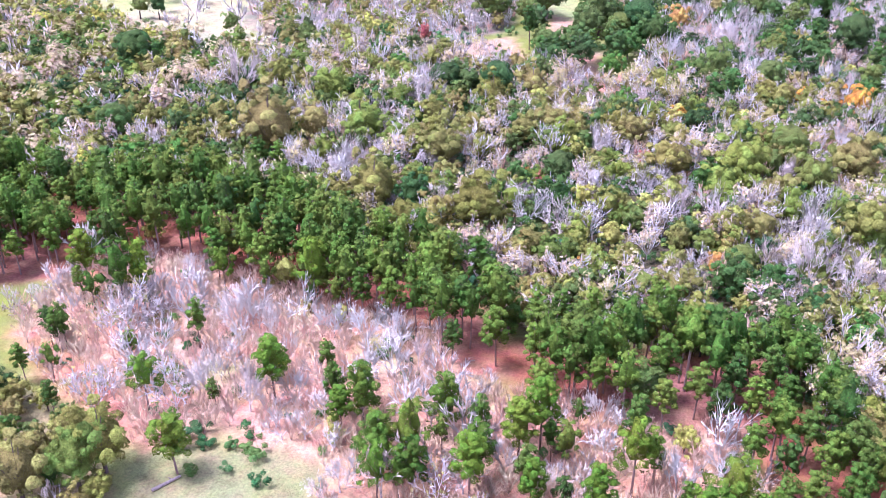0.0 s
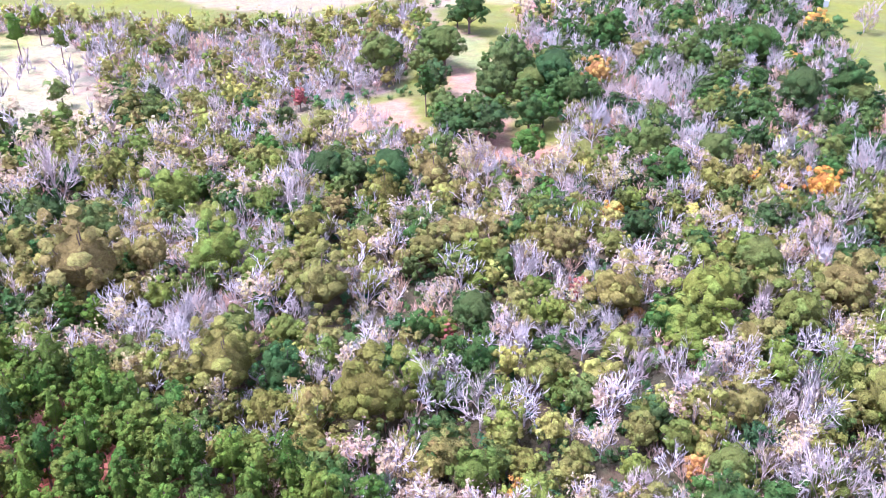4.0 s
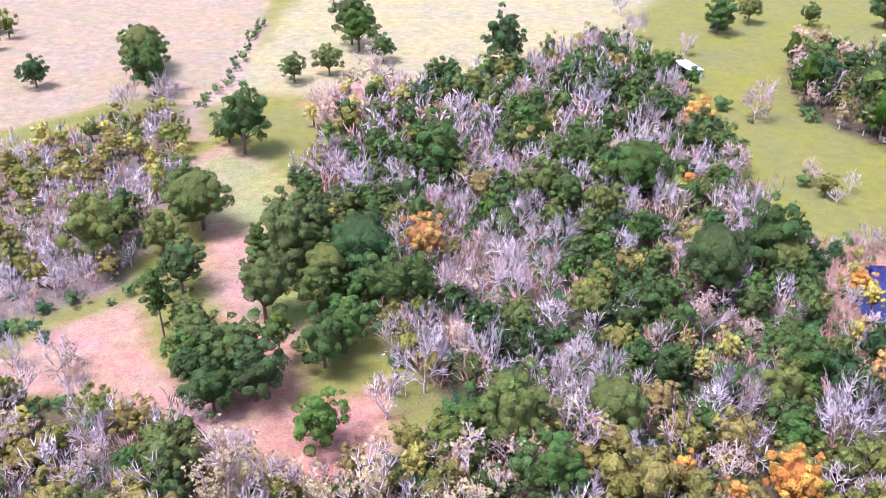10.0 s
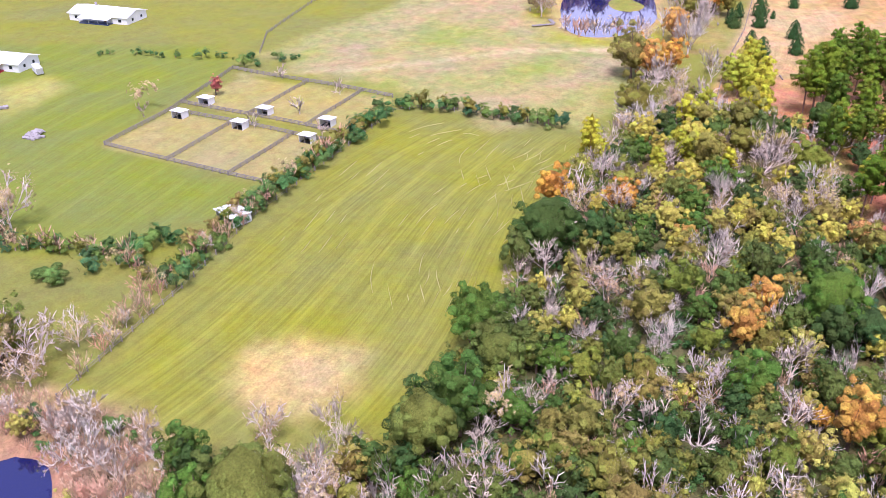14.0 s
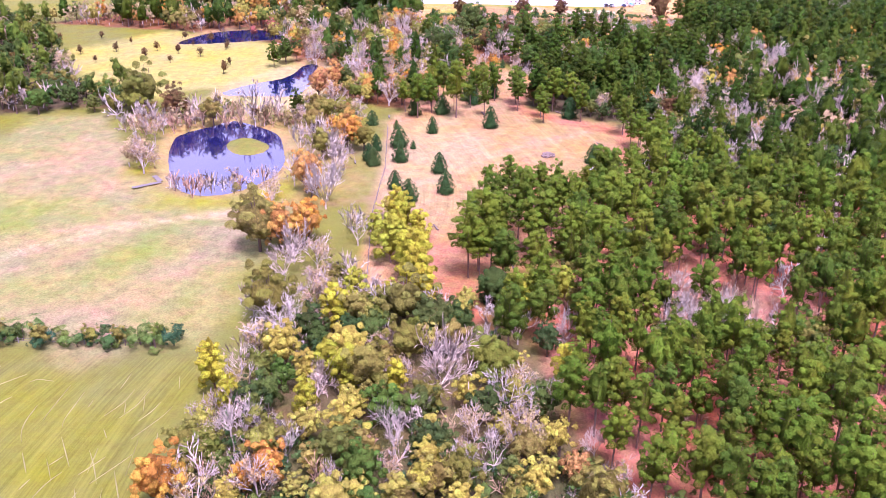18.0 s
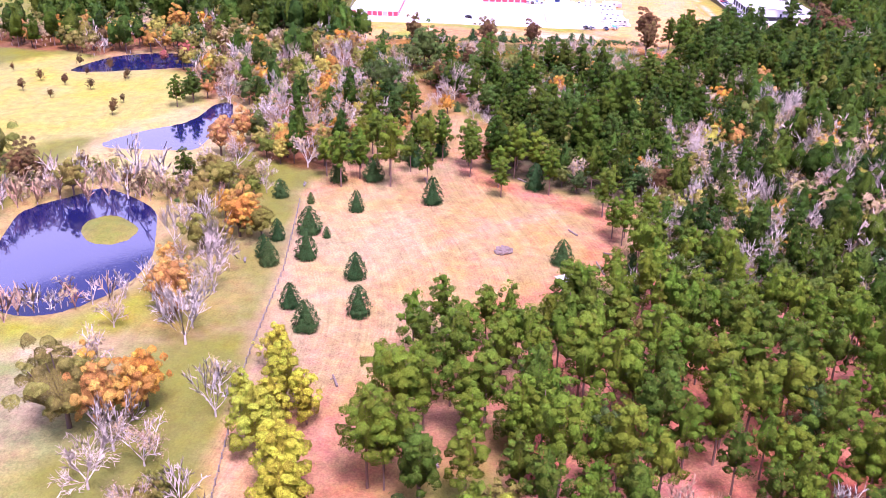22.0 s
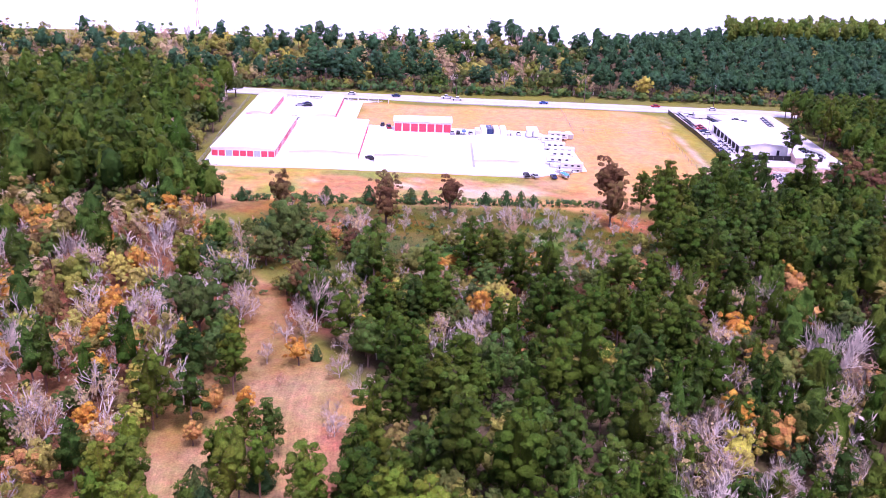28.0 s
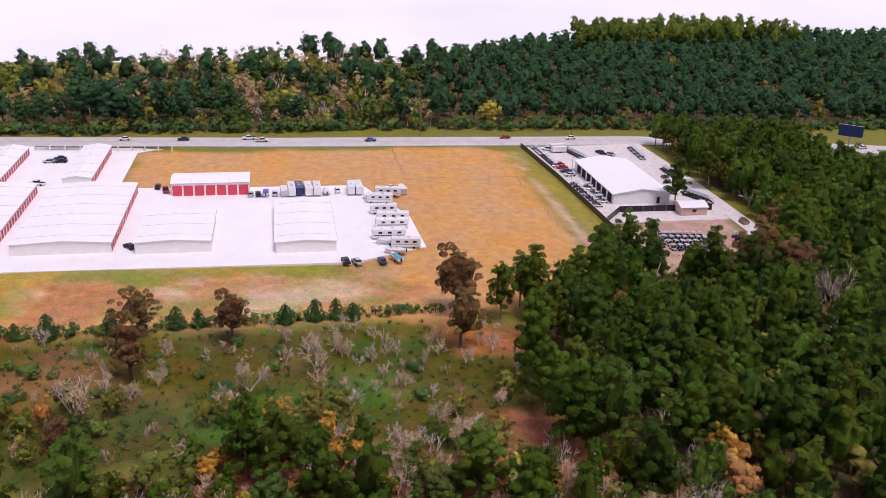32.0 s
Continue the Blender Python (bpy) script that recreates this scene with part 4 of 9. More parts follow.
def bare_tree(rng, detail, h=9.0, wide=4.1, forks=((6, 4, 4, 4, 2), (6, 3, 4, 3), (5, 4, 3)), widths=((0.27, 0.19, 0.14, 0.115, 0.095), (0.3, 0.23, 0.2, 0.175), (0.42, 0.37, 0.34)), foot=0.16, fan=1.25):
    """Leafless hardwood: limbs fork again and again, sweeping up to a rounded outline."""
    trunk = [tube((0, 0, -0.3), (0, 0, h * foot), 0.021 * h, 0.016 * h, 5)]
    start = np.array([[0, 0, h * foot * 0.3]])
    tip = np.array([[0, 0, h * foot]])
    way = np.array([[0, 0, 1.0]])
    span = np.array([[h * 0.55]])
    br = []
    for lev, (n, w) in enumerate(zip(forks[detail], widths[detail])):
        m = len(tip) * n
        f = rng.uniform(0.45, 1.0, (len(tip), n, 1))
        f[:, 0] = 1.0
        s = (start[:, None] + (tip - start)[:, None] * f).reshape(m, 3)
        if lev == 0:
            a = np.arange(n) * 2.39996 + rng.uniform(-0.4, 0.4, n)
            lean = rng.uniform(0.15, 0.95, n) * fan
            d = np.stack([np.sin(lean) * np.cos(a), np.sin(lean) * np.sin(a), np.cos(lean)], -1)
        else:
            d = np.repeat(way, n, 0) + rng.normal(size=(m, 3)) * (0.5, 0.5, 0.36) + (0, 0, 0.12)
            d /= np.linalg.norm(d, axis=1, keepdims=True)
        ln = np.repeat(span, n, 0) * (0.66 if lev else 0.72) * rng.uniform(0.75, 1.2, (m, 1))
        t = s + d * ln
        side = np.cross(d, rng.normal(size=(m, 3)))
        side *= w * 0.5 / (np.linalg.norm(side, axis=1, keepdims=True) + 1e-9)
        br.append(np.stack([s - side, s + side, t + side * 0.45, t - side * 0.45], 1))
        start, tip, way, span = s, t, d, ln
    v = np.concatenate(br).reshape(-1, 3)
    k = wide / np.percentile(np.hypot(v[:, 0], v[:, 1]), 96)
    top = (h * (1 - foot)) / (np.percentile(v[:, 2], 99) - h * foot)
    v = np.stack([v[:, 0] * k, v[:, 1] * k, np.where(v[:, 2] > h * foot, (v[:, 2] - h * foot) * top + h * foot, v[:, 2])], -1)
    v[:, 2] = np.maximum(v[:, 2], 0.1)
    return join(trunk), (v, np.arange(len(v)).reshape(-1, 4), lit(v))


def brush_clump(rng, detail):
    """Leafless sapling fanning up from one foot."""
    return bare_tree(rng, detail, 5.2, 2.1, ((9, 4, 4, 2), (6, 4, 4), (5, 6)), ((0.11, 0.09, 0.08, 0.07), (0.14, 0.125, 0.115), (0.22, 0.2)), 0.05, 0.75)


def shrub(rng, detail):
    trunk = [tube((0, 0, -0.2), (0.1 * i, 0.2 - 0.1 * i, 1.4), 0.06, 0.03, 4) for i in range(3)]
    n = {0: 11, 1: 5, 2: 4}[detail]
    cs = np.array([(rng.uniform(-1.3, 1.3), rng.uniform(-1.3, 1.3), rng.uniform(0.4, 1.8)) for _ in range(n)])
    return join(trunk), puffs(rng, cs, rng.uniform(0.45, 0.95, n) * (1 + 0.25 * detail), {0: 10, 1: 6, 2: 4}[detail], {0: 0.27, 1: 0.4, 2: 0.65}[detail], mid=np.array([0, 0, 0.2]), k=(2, 1, 1)[detail])


def cedar(rng, detail):
    """Dense pointed evergreen; 8 m."""
    h = 6.6
    n = 620
    f = rng.uniform(0, 1, n) ** 0.75
    z = 0.2 + (h - 0.2) * (1 - f)
    r = (2.7 * (f ** 0.58) * (1 - 0.3 * np.clip((f - 0.8) / 0.2, 0, 1))) * (1 + 0.12 * np.sin(z * 4) + rng.normal(size=n) * 0.07)
    a = rng.uniform(0, 6.283, n)
    c = np.stack([r * np.cos(a), r * np.sin(a), z], -1)
    nn = np.stack([np.cos(a), np.sin(a), np.full(n, 0.8)], -1)
    v, fc, nr = cards(rng, c, nn, 0.45, 0.4)
    body, bf = tube((0, 0, 0.3), (0, 0, h * 0.92), 1.9, 0.1, 7)
    q = body * (1, 1, 0) + (0, 0, 0.8)
    return tube((0, 0, -0.2), (0, 0, h * 0.8), 0.16, 0.03, 5), (np.concatenate([v, body]), np.concatenate([fc, bf + len(v)]), np.concatenate([nr, np.concatenate([q / np.linalg.norm(q, axis=1, keepdims=True), np.zeros((len(q), 1))], 1)]))


KINDS = {
    "pine_tree": (pine_tree, M_PBARK, M_PINE, "crown", "tall green pine with a bare trunk in the wood", "pine tree"),
    "young_pine": (lambda r, d: pine_tree(r, d, 14.5, 1.18, 0.36), M_PBARK, M_NPINE, "crown", "bright green young pine in an open stand", "pine tree"),
    "plantation_pine": (lambda r, d: pine_tree(r, d, 12.0, 1.3, 0.3), M_PBARK, M_HAZEPINE, "crown", "dark green pine in a plantation beyond the road, bluish haze in its colour", "pine tree"),
    "mature_pine": (lambda r, d: pine_tree(r, d, 14.5, 1.25, 0.2), M_PBARK, M_DIMPINE, "crown", "tall mature pine with a dense green crown, darkened for dim exposure", "pine tree"),
    "russet_tree": (lambda r, d: broad_tree(r, d, 10.5, 3.0), M_BARK, M_RUSSET, "crown", "tall hardwood tree with russet brown leaves", "tree"),
    "yellowing_pine": (lambda r, d: pine_tree(r, d, 10.5, 1.15, 0.14), M_PBARK, M_YPINE, "crown", "yellow-green pine beside the grassy ride", "pine tree"),
    "oak_tree": (broad_tree, M_BARK, M_OAK, "crown", "broad dark green oak with a rounded crown", "oak tree"),
    "olive_tree": (lambda r, d: broad_tree(r, d, 9.6, 4.0), M_BARK, M_OLIVE, "crown", "hardwood tree turning olive and tan in autumn", "tree"),
    "thin_tree": (thin_tree, M_BARET, M_OLIVE, "crown", "half-bare hardwood tree with sparse yellowish leaves", "tree"),
    "yellow_tree": (lambda r, d: broad_tree(r, d, 9.5, 3.5), M_BARK, M_YELLOW, "crown", "hardwood tree with bright yellow autumn leaves", "tree"),
    "orange_tree": (lambda r, d: broad_tree(r, d, 9.5, 3.6), M_BARK, M_RUST, "crown", "hardwood tree with orange autumn leaves", "tree"),
    "red_tree": (lambda r, d: broad_tree(r, d, 9.0, 2.7), M_BARK, M_RED, "crown", "small tree with bright red autumn leaves", "tree"),
    "tan_tree": (lambda r, d: thin_tree(r, d, 3.2), M_BARET, M_TAN, "crown", "hardwood tree with dry pinkish tan leaves", "tree"),
    "bare_tree": (bare_tree, M_BARET, M_BARE, "branch_fan", "leafless tree with pale fanning branches", "bare tree"),
    "brush_sapling": (brush_clump, M_TWIGT, M_TWIG, "twig_fan", "clump of leafless pinkish saplings on red soil", "sapling"),
    "shrub": (shrub, M_BARK, M_SHRUB, "foliage", "dense green shrub under the trees", "shrub"),
    "cedar_tree": (cedar, M_BARK, M_CEDAR, "crown", "cone-shaped dark green cedar standing in dry grass", "cedar tree"),
}
STUFF_NAMES = {"mature_pine": "mature_pine_wood", "russet_tree": "russet_wood", "plantation_pine": "pine_plantation", "pine_tree": "pine_wood", "oak_tree": "oak_wood", "olive_tree": "olive_wood", "thin_tree": "thinning_wood", "bare_tree": "leafless_wood", "brush_sapling": "sapling_thicket", "shrub": "undergrowth", "yellow_tree": "yellow_wood", "orange_tree": "orange_wood", "red_tree": "red_wood", "tan_tree": "tan_wood", "yellowing_pine": "yellowing_pine_wood", "cedar_tree": "cedar_wood", "young_pine": "young_pine_wood"}
VARIANTS = {}


def template(kind, detail, i):
    key = (kind, detail, i)
    if key not in VARIANTS:
        VARIANTS[key] = KINDS[kind][0](np.random.default_rng(abs(sum(map(ord, kind)) * 31 + detail * 7 + i)), detail)
    return VARIANTS[key]


# ---- trees: where they stand ----
PLACED = {k: [] for k in KINDS}   # kind -> rows of x, y, size, turn, rank


def free(x, y):
    return not any(inside(p, np.array([x]), np.array([y]))[0] for p in OPEN_GROUND)


def scatter(poly, spacing, mix, size=(0.8, 1.15), seed=1, keep_off=True, height=None):
    rng = np.random.default_rng(seed)
    xs, ys = [p[0] for p in poly], [p[1] for p in poly]
    px, py = [], []
    row = 0
    y = min(ys)
    while y < max(ys):
        x = min(xs) + (row % 2) * spacing * 0.5
        while x < max(xs):
            px.append(x)
            py.append(y)
            x += spacing
        y += spacing * 0.87
        row += 1
    px, py = np.array(px), np.array(py)
    px = px + rng.uniform(-0.42, 0.42, len(px)) * spacing
    py = py + rng.uniform(-0.42, 0.42, len(py)) * spacing
    ok = inside(poly, px, py)
    if keep_off:
        for q in OPEN_GROUND:
            near = (px > min(p[0] for p in q) - 3) & (px < max(p[0] for p in q) + 3) & (py > min(p[1] for p in q) - 3) & (py < max(p[1] for p in q) + 3)
            ok &= ~(near & inside(q, px, py))
    names = list(mix)
    w = np.array([mix[k] for k in names], float)
    # kinds stand in loose drifts
    for x, y in zip(px[ok], py[ok]):
        drift = np.array([max(0.06, 1 + 1.25 * math.sin(x * 0.13 + i * 2.1 + 1.5 * math.sin(y * 0.10 + i)) * math.sin(y * 0.12 + i * 1.3)) for i in range(len(names))])
        k = names[rng.choice(len(names), p=w * drift / (w * drift).sum())]
        PLACED[k].append((x, y, rng.uniform(*size), rng.uniform(0, 6.283), 1))


def spots(kind, pts, size=1.0, vary=0.12, seed=5):
    rng = np.random.default_rng(seed + len(pts))
    for x, y in pts:
        PLACED[kind].append((x, y, size * rng.uniform(1 - vary, 1 + vary), rng.uniform(0, 6.283), 0))


def row_of(kind, line, step, size=1.0, jitter=1.0, seed=3):
    """Trees or shrubs along a hedge or fence line."""
    rng = np.random.default_rng(seed)
    for (x1, y1), (x2, y2) in zip(line, line[1:]):
        d = math.hypot(x2 - x1, y2 - y1)
        for i in range(int(d / step)):
            f = (i + rng.uniform(0.1, 0.9)) * step / d
            PLACED[kind].append((x1 + (x2 - x1) * f + rng.uniform(-jitter, jitter), y1 + (y2 - y1) * f + rng.uniform(-jitter, jitter), size * rng.uniform(0.7, 1.3), rng.uniform(0, 6.283), 1))


scatter(PINE_BELT, 4.2, {"pine_tree": 20, "olive_tree": 1.2, "oak_tree": 1}, (0.85, 1.2), 11)
scatter(BRUSH, 3.1, {"brush_sapling": 20, "bare_tree": 1.0, "shrub": 0.4, "young_pine": 0.3, "thin_tree": 0.3}, (0.7, 1.15), 12)
scatter(BRUSH, 5.0, {"bare_tree": 2.2, "brush_sapling": 6, "shrub": 1.2, "pine_tree": 0.7, "thin_tree": 0.5, "yellow_tree": 0.12}, (0.45, 0.72), 13)
scatter(OLIVE_CORNER, 5, {"olive_tree": 5, "bare_tree": 3, "oak_tree": 2}, (0.5, 0.75), 14)
scatter([(208, 214), (251, 226), (262, 242), (258, 266), (236, 279), (214, 284), (212, 250)], 5.4, {"yellow_tree": 8, "olive_tree": 5, "yellowing_pine": 3, "thin_tree": 4, "tan_tree": 1.2, "orange_tree": 0.6, "bare_tree": 3, "oak_tree": 6, "shrub": 3}, (0.75, 1.1), 32)
scatter(LILAC_WOOD, 5.0, {"brush_sapling": 5, "shrub": 1, "olive_tree": 1}, (0.5, 0.75), 33)
scatter(LILAC_WOOD, 4.6, {"bare_tree": 10, "brush_sapling": 8, "thin_tree": 9, "olive_tree": 3.2, "yellow_tree": 1.3}, (0.65, 0.9), 19)
scatter(STRIP_WOOD, 5.0, {"oak_tree": 2.5, "olive_tree": 3, "thin_tree": 5, "tan_tree": 5, "bare_tree": 4, "mature_pine": 1.5}, (0.85, 1.25), 22)
scatter(AUTUMN_WOOD, 6.2, {"oak_tree": 4, "olive_tree": 5, "tan_tree": 5, "bare_tree": 3.5, "mature_pine": 5, "russet_tree": 1.0, "orange_tree": 3.2, "thin_tree": 4, "yellow_tree": 3}, (0.85, 1.25), 25)
scatter(NORTH_BELT, 6.4, {"oak_tree": 8, "pine_tree": 3, "olive_tree": 3, "bare_tree": 1.5, "tan_tree": 1}, (0.8, 1.2), 26)
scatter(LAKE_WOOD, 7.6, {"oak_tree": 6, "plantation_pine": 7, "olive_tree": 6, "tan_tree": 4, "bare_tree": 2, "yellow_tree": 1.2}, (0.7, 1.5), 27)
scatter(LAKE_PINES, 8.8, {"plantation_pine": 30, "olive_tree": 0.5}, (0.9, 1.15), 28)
scatter([(930, 10), (1000, -10), (1015, -150), (950, -150)], 9, {"pine_tree": 5, "oak_tree": 1}, (1.2, 1.5), 34)
scatter(MIXED_WOOD, 5.0, {"olive_tree": 9, "oak_tree": 8, "bare_tree": 5, "thin_tree": 4, "tan_tree": 3.5, "yellow_tree": 0.5}, (0.72, 1.12), 15)
scatter(MIXED_WOOD, 4.0, {"shrub": 9, "brush_sapling": 2.5, "olive_tree": 1.0, "tan_tree": 0.8}, (0.7, 1.35), 16)
scatter(DARK_WOOD, 5.5, {"oak_tree": 14, "bare_tree": 13, "olive_tree": 1.6, "thin_tree": 1.5, "tan_tree": 0.6}, (0.75, 1.12), 20)
scatter(DARK_WOOD, 3.9, {"shrub": 9, "brush_sapling": 1.5}, (0.8, 1.4), 21)
scatter(EAST_WOOD, 5.0, {"olive_tree": 4, "oak_tree": 12, "bare_tree": 8, "thin_tree": 4, "tan_tree": 0.8, "yellow_tree": 3.2, "orange_tree": 0.4}, (0.62, 1.0), 17)
scatter(EAST_WOOD, 3.7, {"shrub": 9, "brush_sapling": 1.5, "olive_tree": 1.0}, (0.7, 1.25), 18)
scatter(PINE_STAND, 6.2, {"young_pine": 24, "oak_tree": 1.5, "olive_tree": 1, "bare_tree": 0.6}, (0.75, 1.2), 23)
scatter(PINE_STAND, 11, {"brush_sapling": 3, "shrub": 1}, (0.5, 0.8), 35)
LILAC_PATCH = [(352, 166), (372, 176), (400, 174), (420, 180), (455, 160), (480, 120), (470, 75), (400, 85), (350, 110)]
NEAR_OPEN = [(478, 222), (500, 234), (522, 246), (541, 200), (537, 155), (517, 134), (495, 150), (488, 190)]
scatter(DEEP_WOOD, 6.0, {"mature_pine": 15, "oak_tree": 5, "bare_tree": 1.1, "olive_tree": 3, "thin_tree": 0.8, "tan_tree": 0.6, "russet_tree": 0.9, "orange_tree": 0.6, "yellow_tree": 0.4}, (0.72, 1.08), 24)
RIGHT_WOOD = [(753, 33), (655, 34), (626, 40), (606, 68), (600, 112), (560, 126), (530, 70), (610, -10), (672, -24), (738, -18)]
scatter(RIGHT_WOOD, 5.0, {"mature_pine": 13, "oak_tree": 2, "russet_tree": 0.7, "olive_tree": 1, "bare_tree": 0.4}, (0.8, 1.15), 71)
scatter(LILAC_PATCH, 7.5, {"bare_tree": 6, "tan_tree": 3, "olive_tree": 3, "orange_tree": 1, "yellow_tree": 0.6}, (0.9, 1.25), 36)
scatter(TALL_PINES, 7.6, {"mature_pine": 12, "oak_tree": 5, "olive_tree": 1, "bare_tree": 0.6}, (1.15, 1.55), 55)
scatter(NEAR_OPEN, 5.0, {"olive_tree": 4, "tan_tree": 4, "thin_tree": 4, "bare_tree": 1.5, "oak_tree": 2, "mature_pine": 1, "orange_tree": 1.6, "yellow_tree": 2.6, "russet_tree": 1}, (0.5, 0.8), 37)
scatter([(-210, 405), (-190, 440), (-178, 470), (-230, 520), (-300, 450)], 7, {"bare_tree": 4, "olive_tree": 3, "oak_tree": 4, "shrub": 4}, (0.8, 1.2), 38)
scatter([(-66, 398), (-40, 408), (-38, 432), (-58, 440), (-70, 420)], 9, {"bare_tree": 4, "yellow_tree": 2, "tan_tree": 2}, (0.8, 1.1), 39)
scatter(WEST_GAP, 16, {"bare_tree": 2, "oak_tree": 2, "pine_tree": 2}, (0.9, 1.2), 40, False)
scatter(RED_GAP, 2.7, {"brush_sapling": 8, "bare_tree": 1}, (0.7, 1.0), 29, False)
scatter([(48, 306), (66, 298), (86, 301), (94, 320), (84, 338), (80, 318), (68, 308), (54, 312)], 3.0, {"brush_sapling": 8, "bare_tree": 2, "yellow_tree": 1, "shrub": 1}, (0.6, 0.85), 30)
scatter([(572, 276), (592, 275), (612, 286), (626, 294), (640, 297), (600, 300), (578, 286)], 5.5, {"mature_pine": 3, "oak_tree": 4, "russet_tree": 1}, (0.8, 1.1), 31)

# round the glade and the far pastures
spots("shrub", [(-74, 88), (-70, 90), (-64, 86), (-61, 90), (-58, 85), (-69, 84), (-66, 91)], 0.8, 0.3)
spots("oak_tree", [(-102, 340), (-88, 333), (-83, 346), (-93, 333), (-77, 313), (-72, 304), (-64, 293), (-57, 288), (-59, 280), (-66, 287), (-62, 284), (-55, 284), (-68, 292), (-58, 307), (-42, 276), (-37, 300), (-45, 294), (-54, 326), (-46, 322), (-58, 336), (-49, 319), (-40, 309), (-97, 345)], 1.2)
spots("oak_tree", [(-80, 392), (-75, 382), (-88, 395), (-157, 433), (-125, 450), (-132, 455), (-120, 434), (-64, 478), (-79, 440), (-67, 446), (-54, 465), (-183, 427), (-205, 425), (-215, 415)], 1.55)
spots("pine_tree", [(-53, 295), (-62, 322), (-75, 300)], 0.95)
spots("shrub", [(-104, 302), (-100, 308), (-96, 311), (-89, 311), (-98, 300), (-106, 297), (-86, 316), (-110, 300)], 1.5)
spots("red_tree", [(-111, 295), (34, 364), (221, 399)], 0.85)
spots("orange_tree", [(-32, 331), (26, 264), (16, 261), (155, 230), (163, 234), (152, 238), (131, 213), (189, 280)], 1.0)
spots("yellow_tree", [(-119, 283), (-130, 296), (-52, 437), (-42, 422), (-56, 242), (-89, 268), (20, 295), (-127, 288), (109, 254), (233, 259), (196, 240), (193, 223)], 0.95)
spots("tan_tree", [(-56, 268), (-47, 266), (-37, 265), (-23, 269), (-18, 260), (-37, 256), (-64, 407), (-50, 262)], 0.75)
spots("bare_tree", [(-55, 365), (-44, 356), (-58, 367), (-51, 358), (7, 267), (13, 266), (-71, 254), (-75, 269), (-100, 268), (-15, 337), (-9, 338), (-7, 283), (0, 284), (-17, 288), (-82, 280), (-92, 280), (-30, 287), (-33, 281)], 1.0)
spots("bare_tree", [(-99, 188), (-93, 186), (-85, 186), (-78, 184), (-70, 187), (-34, 210), (-20, 213), (-86, 226), (-142, 227), (-196, 225), (-11, 158), (-3, 182), (16, 174), (-42, 169), (-35, 172), (16, 164), (23, 165), (-28, 174), (10, 180)], 1.15)
spots("bare_tree", [(-72, 116), (-56, 119), (-51, 121), (-73, 98), (-65, 97), (-60, 124), (-80, 118), (-100, 122), (-95, 128)], 0.85)
spots("pine_tree", [(-55, 104), (-51, 106), (-38, 109), (-26, 107), (-45, 97), (-39, 95), (-31, 97), (-31, 103), (-74, 88), (-107, 103), (-93, 104), (-107, 94), (-96, 88), (-68, 108), (-22, 96), (-12, 96), (-16, 94), (-73, 98), (-85, 112), (-60, 112), (-20, 104), (-5, 104), (-114, 118)], 0.62)
spots("yellow_tree", [(-2, 110), (-102, 145), (-52, 97), (-72, 129), (-121, 294), (-110, 284)], 0.6)
# round the west pond and the pastures beyond
spots("yellow_tree", [(60, 337), (58, 329), (57, 320), (84, 332), (54, 326)], 0.62)
POND_RING = rounded([(64, 341), (73, 339), (82, 334), (84, 325), (80, 315), (71, 308), (61, 305), (53, 310), (51, 321), (55, 333)], 4)
spots("brush_sapling", POND_RING, 0.7)
spots("brush_sapling", [((x - 68) * 1.16 + 68, (y - 323) * 1.16 + 323) for x, y in POND_RING[::2]], 0.8)
spots("thin_tree", [((x - 68) * 1.22 + 68, (y - 323) * 1.22 + 323) for x, y in POND_RING[2::6]], 0.55)
spots("bare_tree", [((x - 68) * 1.2 + 68, (y - 323) * 1.18 + 323) for x, y in POND_RING[::4]], 0.55)
spots("brush_sapling", [(x * 1.03 - 2, y * 1.0 - 3) for x, y in POND_RING[14:36]], 0.9)
spots("yellow_tree", [(47, 316), (50, 306), (45, 322)], 0.7)
spots("orange_tree", [(58, 300), (66, 298), (80, 306)], 0.75)
spots("shrub", [(57, 338), (62, 346), (71, 340), (80, 337), (86, 332), (75, 339), (52, 332), (90, 318)], 1.1)
spots("oak_tree", [(82, 306), (79, 300), (88, 302), (84, 292), (42, 326), (26, 320), (100, 273), (108, 271), (131, 276), (143, 276), (171, 278), (157, 279), (105, 267)], 1.0)
spots("bare_tree", [(63, 289), (70, 269), (42, 279), (85, 267), (25, 389), (-14, 314), (37, 340), (87, 281), (98, 280), (97, 258), (40, 278), (126, 259), (121, 224), (121, 233), (121, 240), (176, 242), (162, 246), (147, 251), (159, 272)], 1.05)
spots("tan_tree", [(59, 418), (87, 352), (94, 341), (130, 387), (100, 364), (91, 345), (203, 411)], 1.0)
spots("thin_tree", [(66, 365), (71, 371)], 0.9)
spots("olive_tree", [(64, 368)], 0.8)
spots("oak_tree", [(52, 426), (75, 421), (66, 501), (82, 518), (104, 516), (132, 516), (185, 526), (148, 520), (181, 503)], 1.3)
spots("bare_tree", [(48, 469), (198, 407), (243, 390), (237, 365), (218, 367), (206, 352), (203, 372)], 0.6)
spots("shrub", [(120, 363), (135, 354), (138, 352), (128, 358), (142, 350), (52, 424), (76, 419)], 1.8)
HEDGE = [(133, 439), (133, 410), (127, 380), (133, 357), (128, 344)]
row_of("shrub", HEDGE, 3.6, 1.3, 1.6, 41)
row_of("thin_tree", HEDGE, 5.0, 0.42, 1.6, 61)
row_of("olive_tree", HEDGE, 4.4, 0.4, 1.6, 62)
row_of("tan_tree", HEDGE, 7.0, 0.42, 1.6, 66)
row_of("brush_sapling", HEDGE + [(110, 334)], 3.0, 0.9, 1.6, 42)
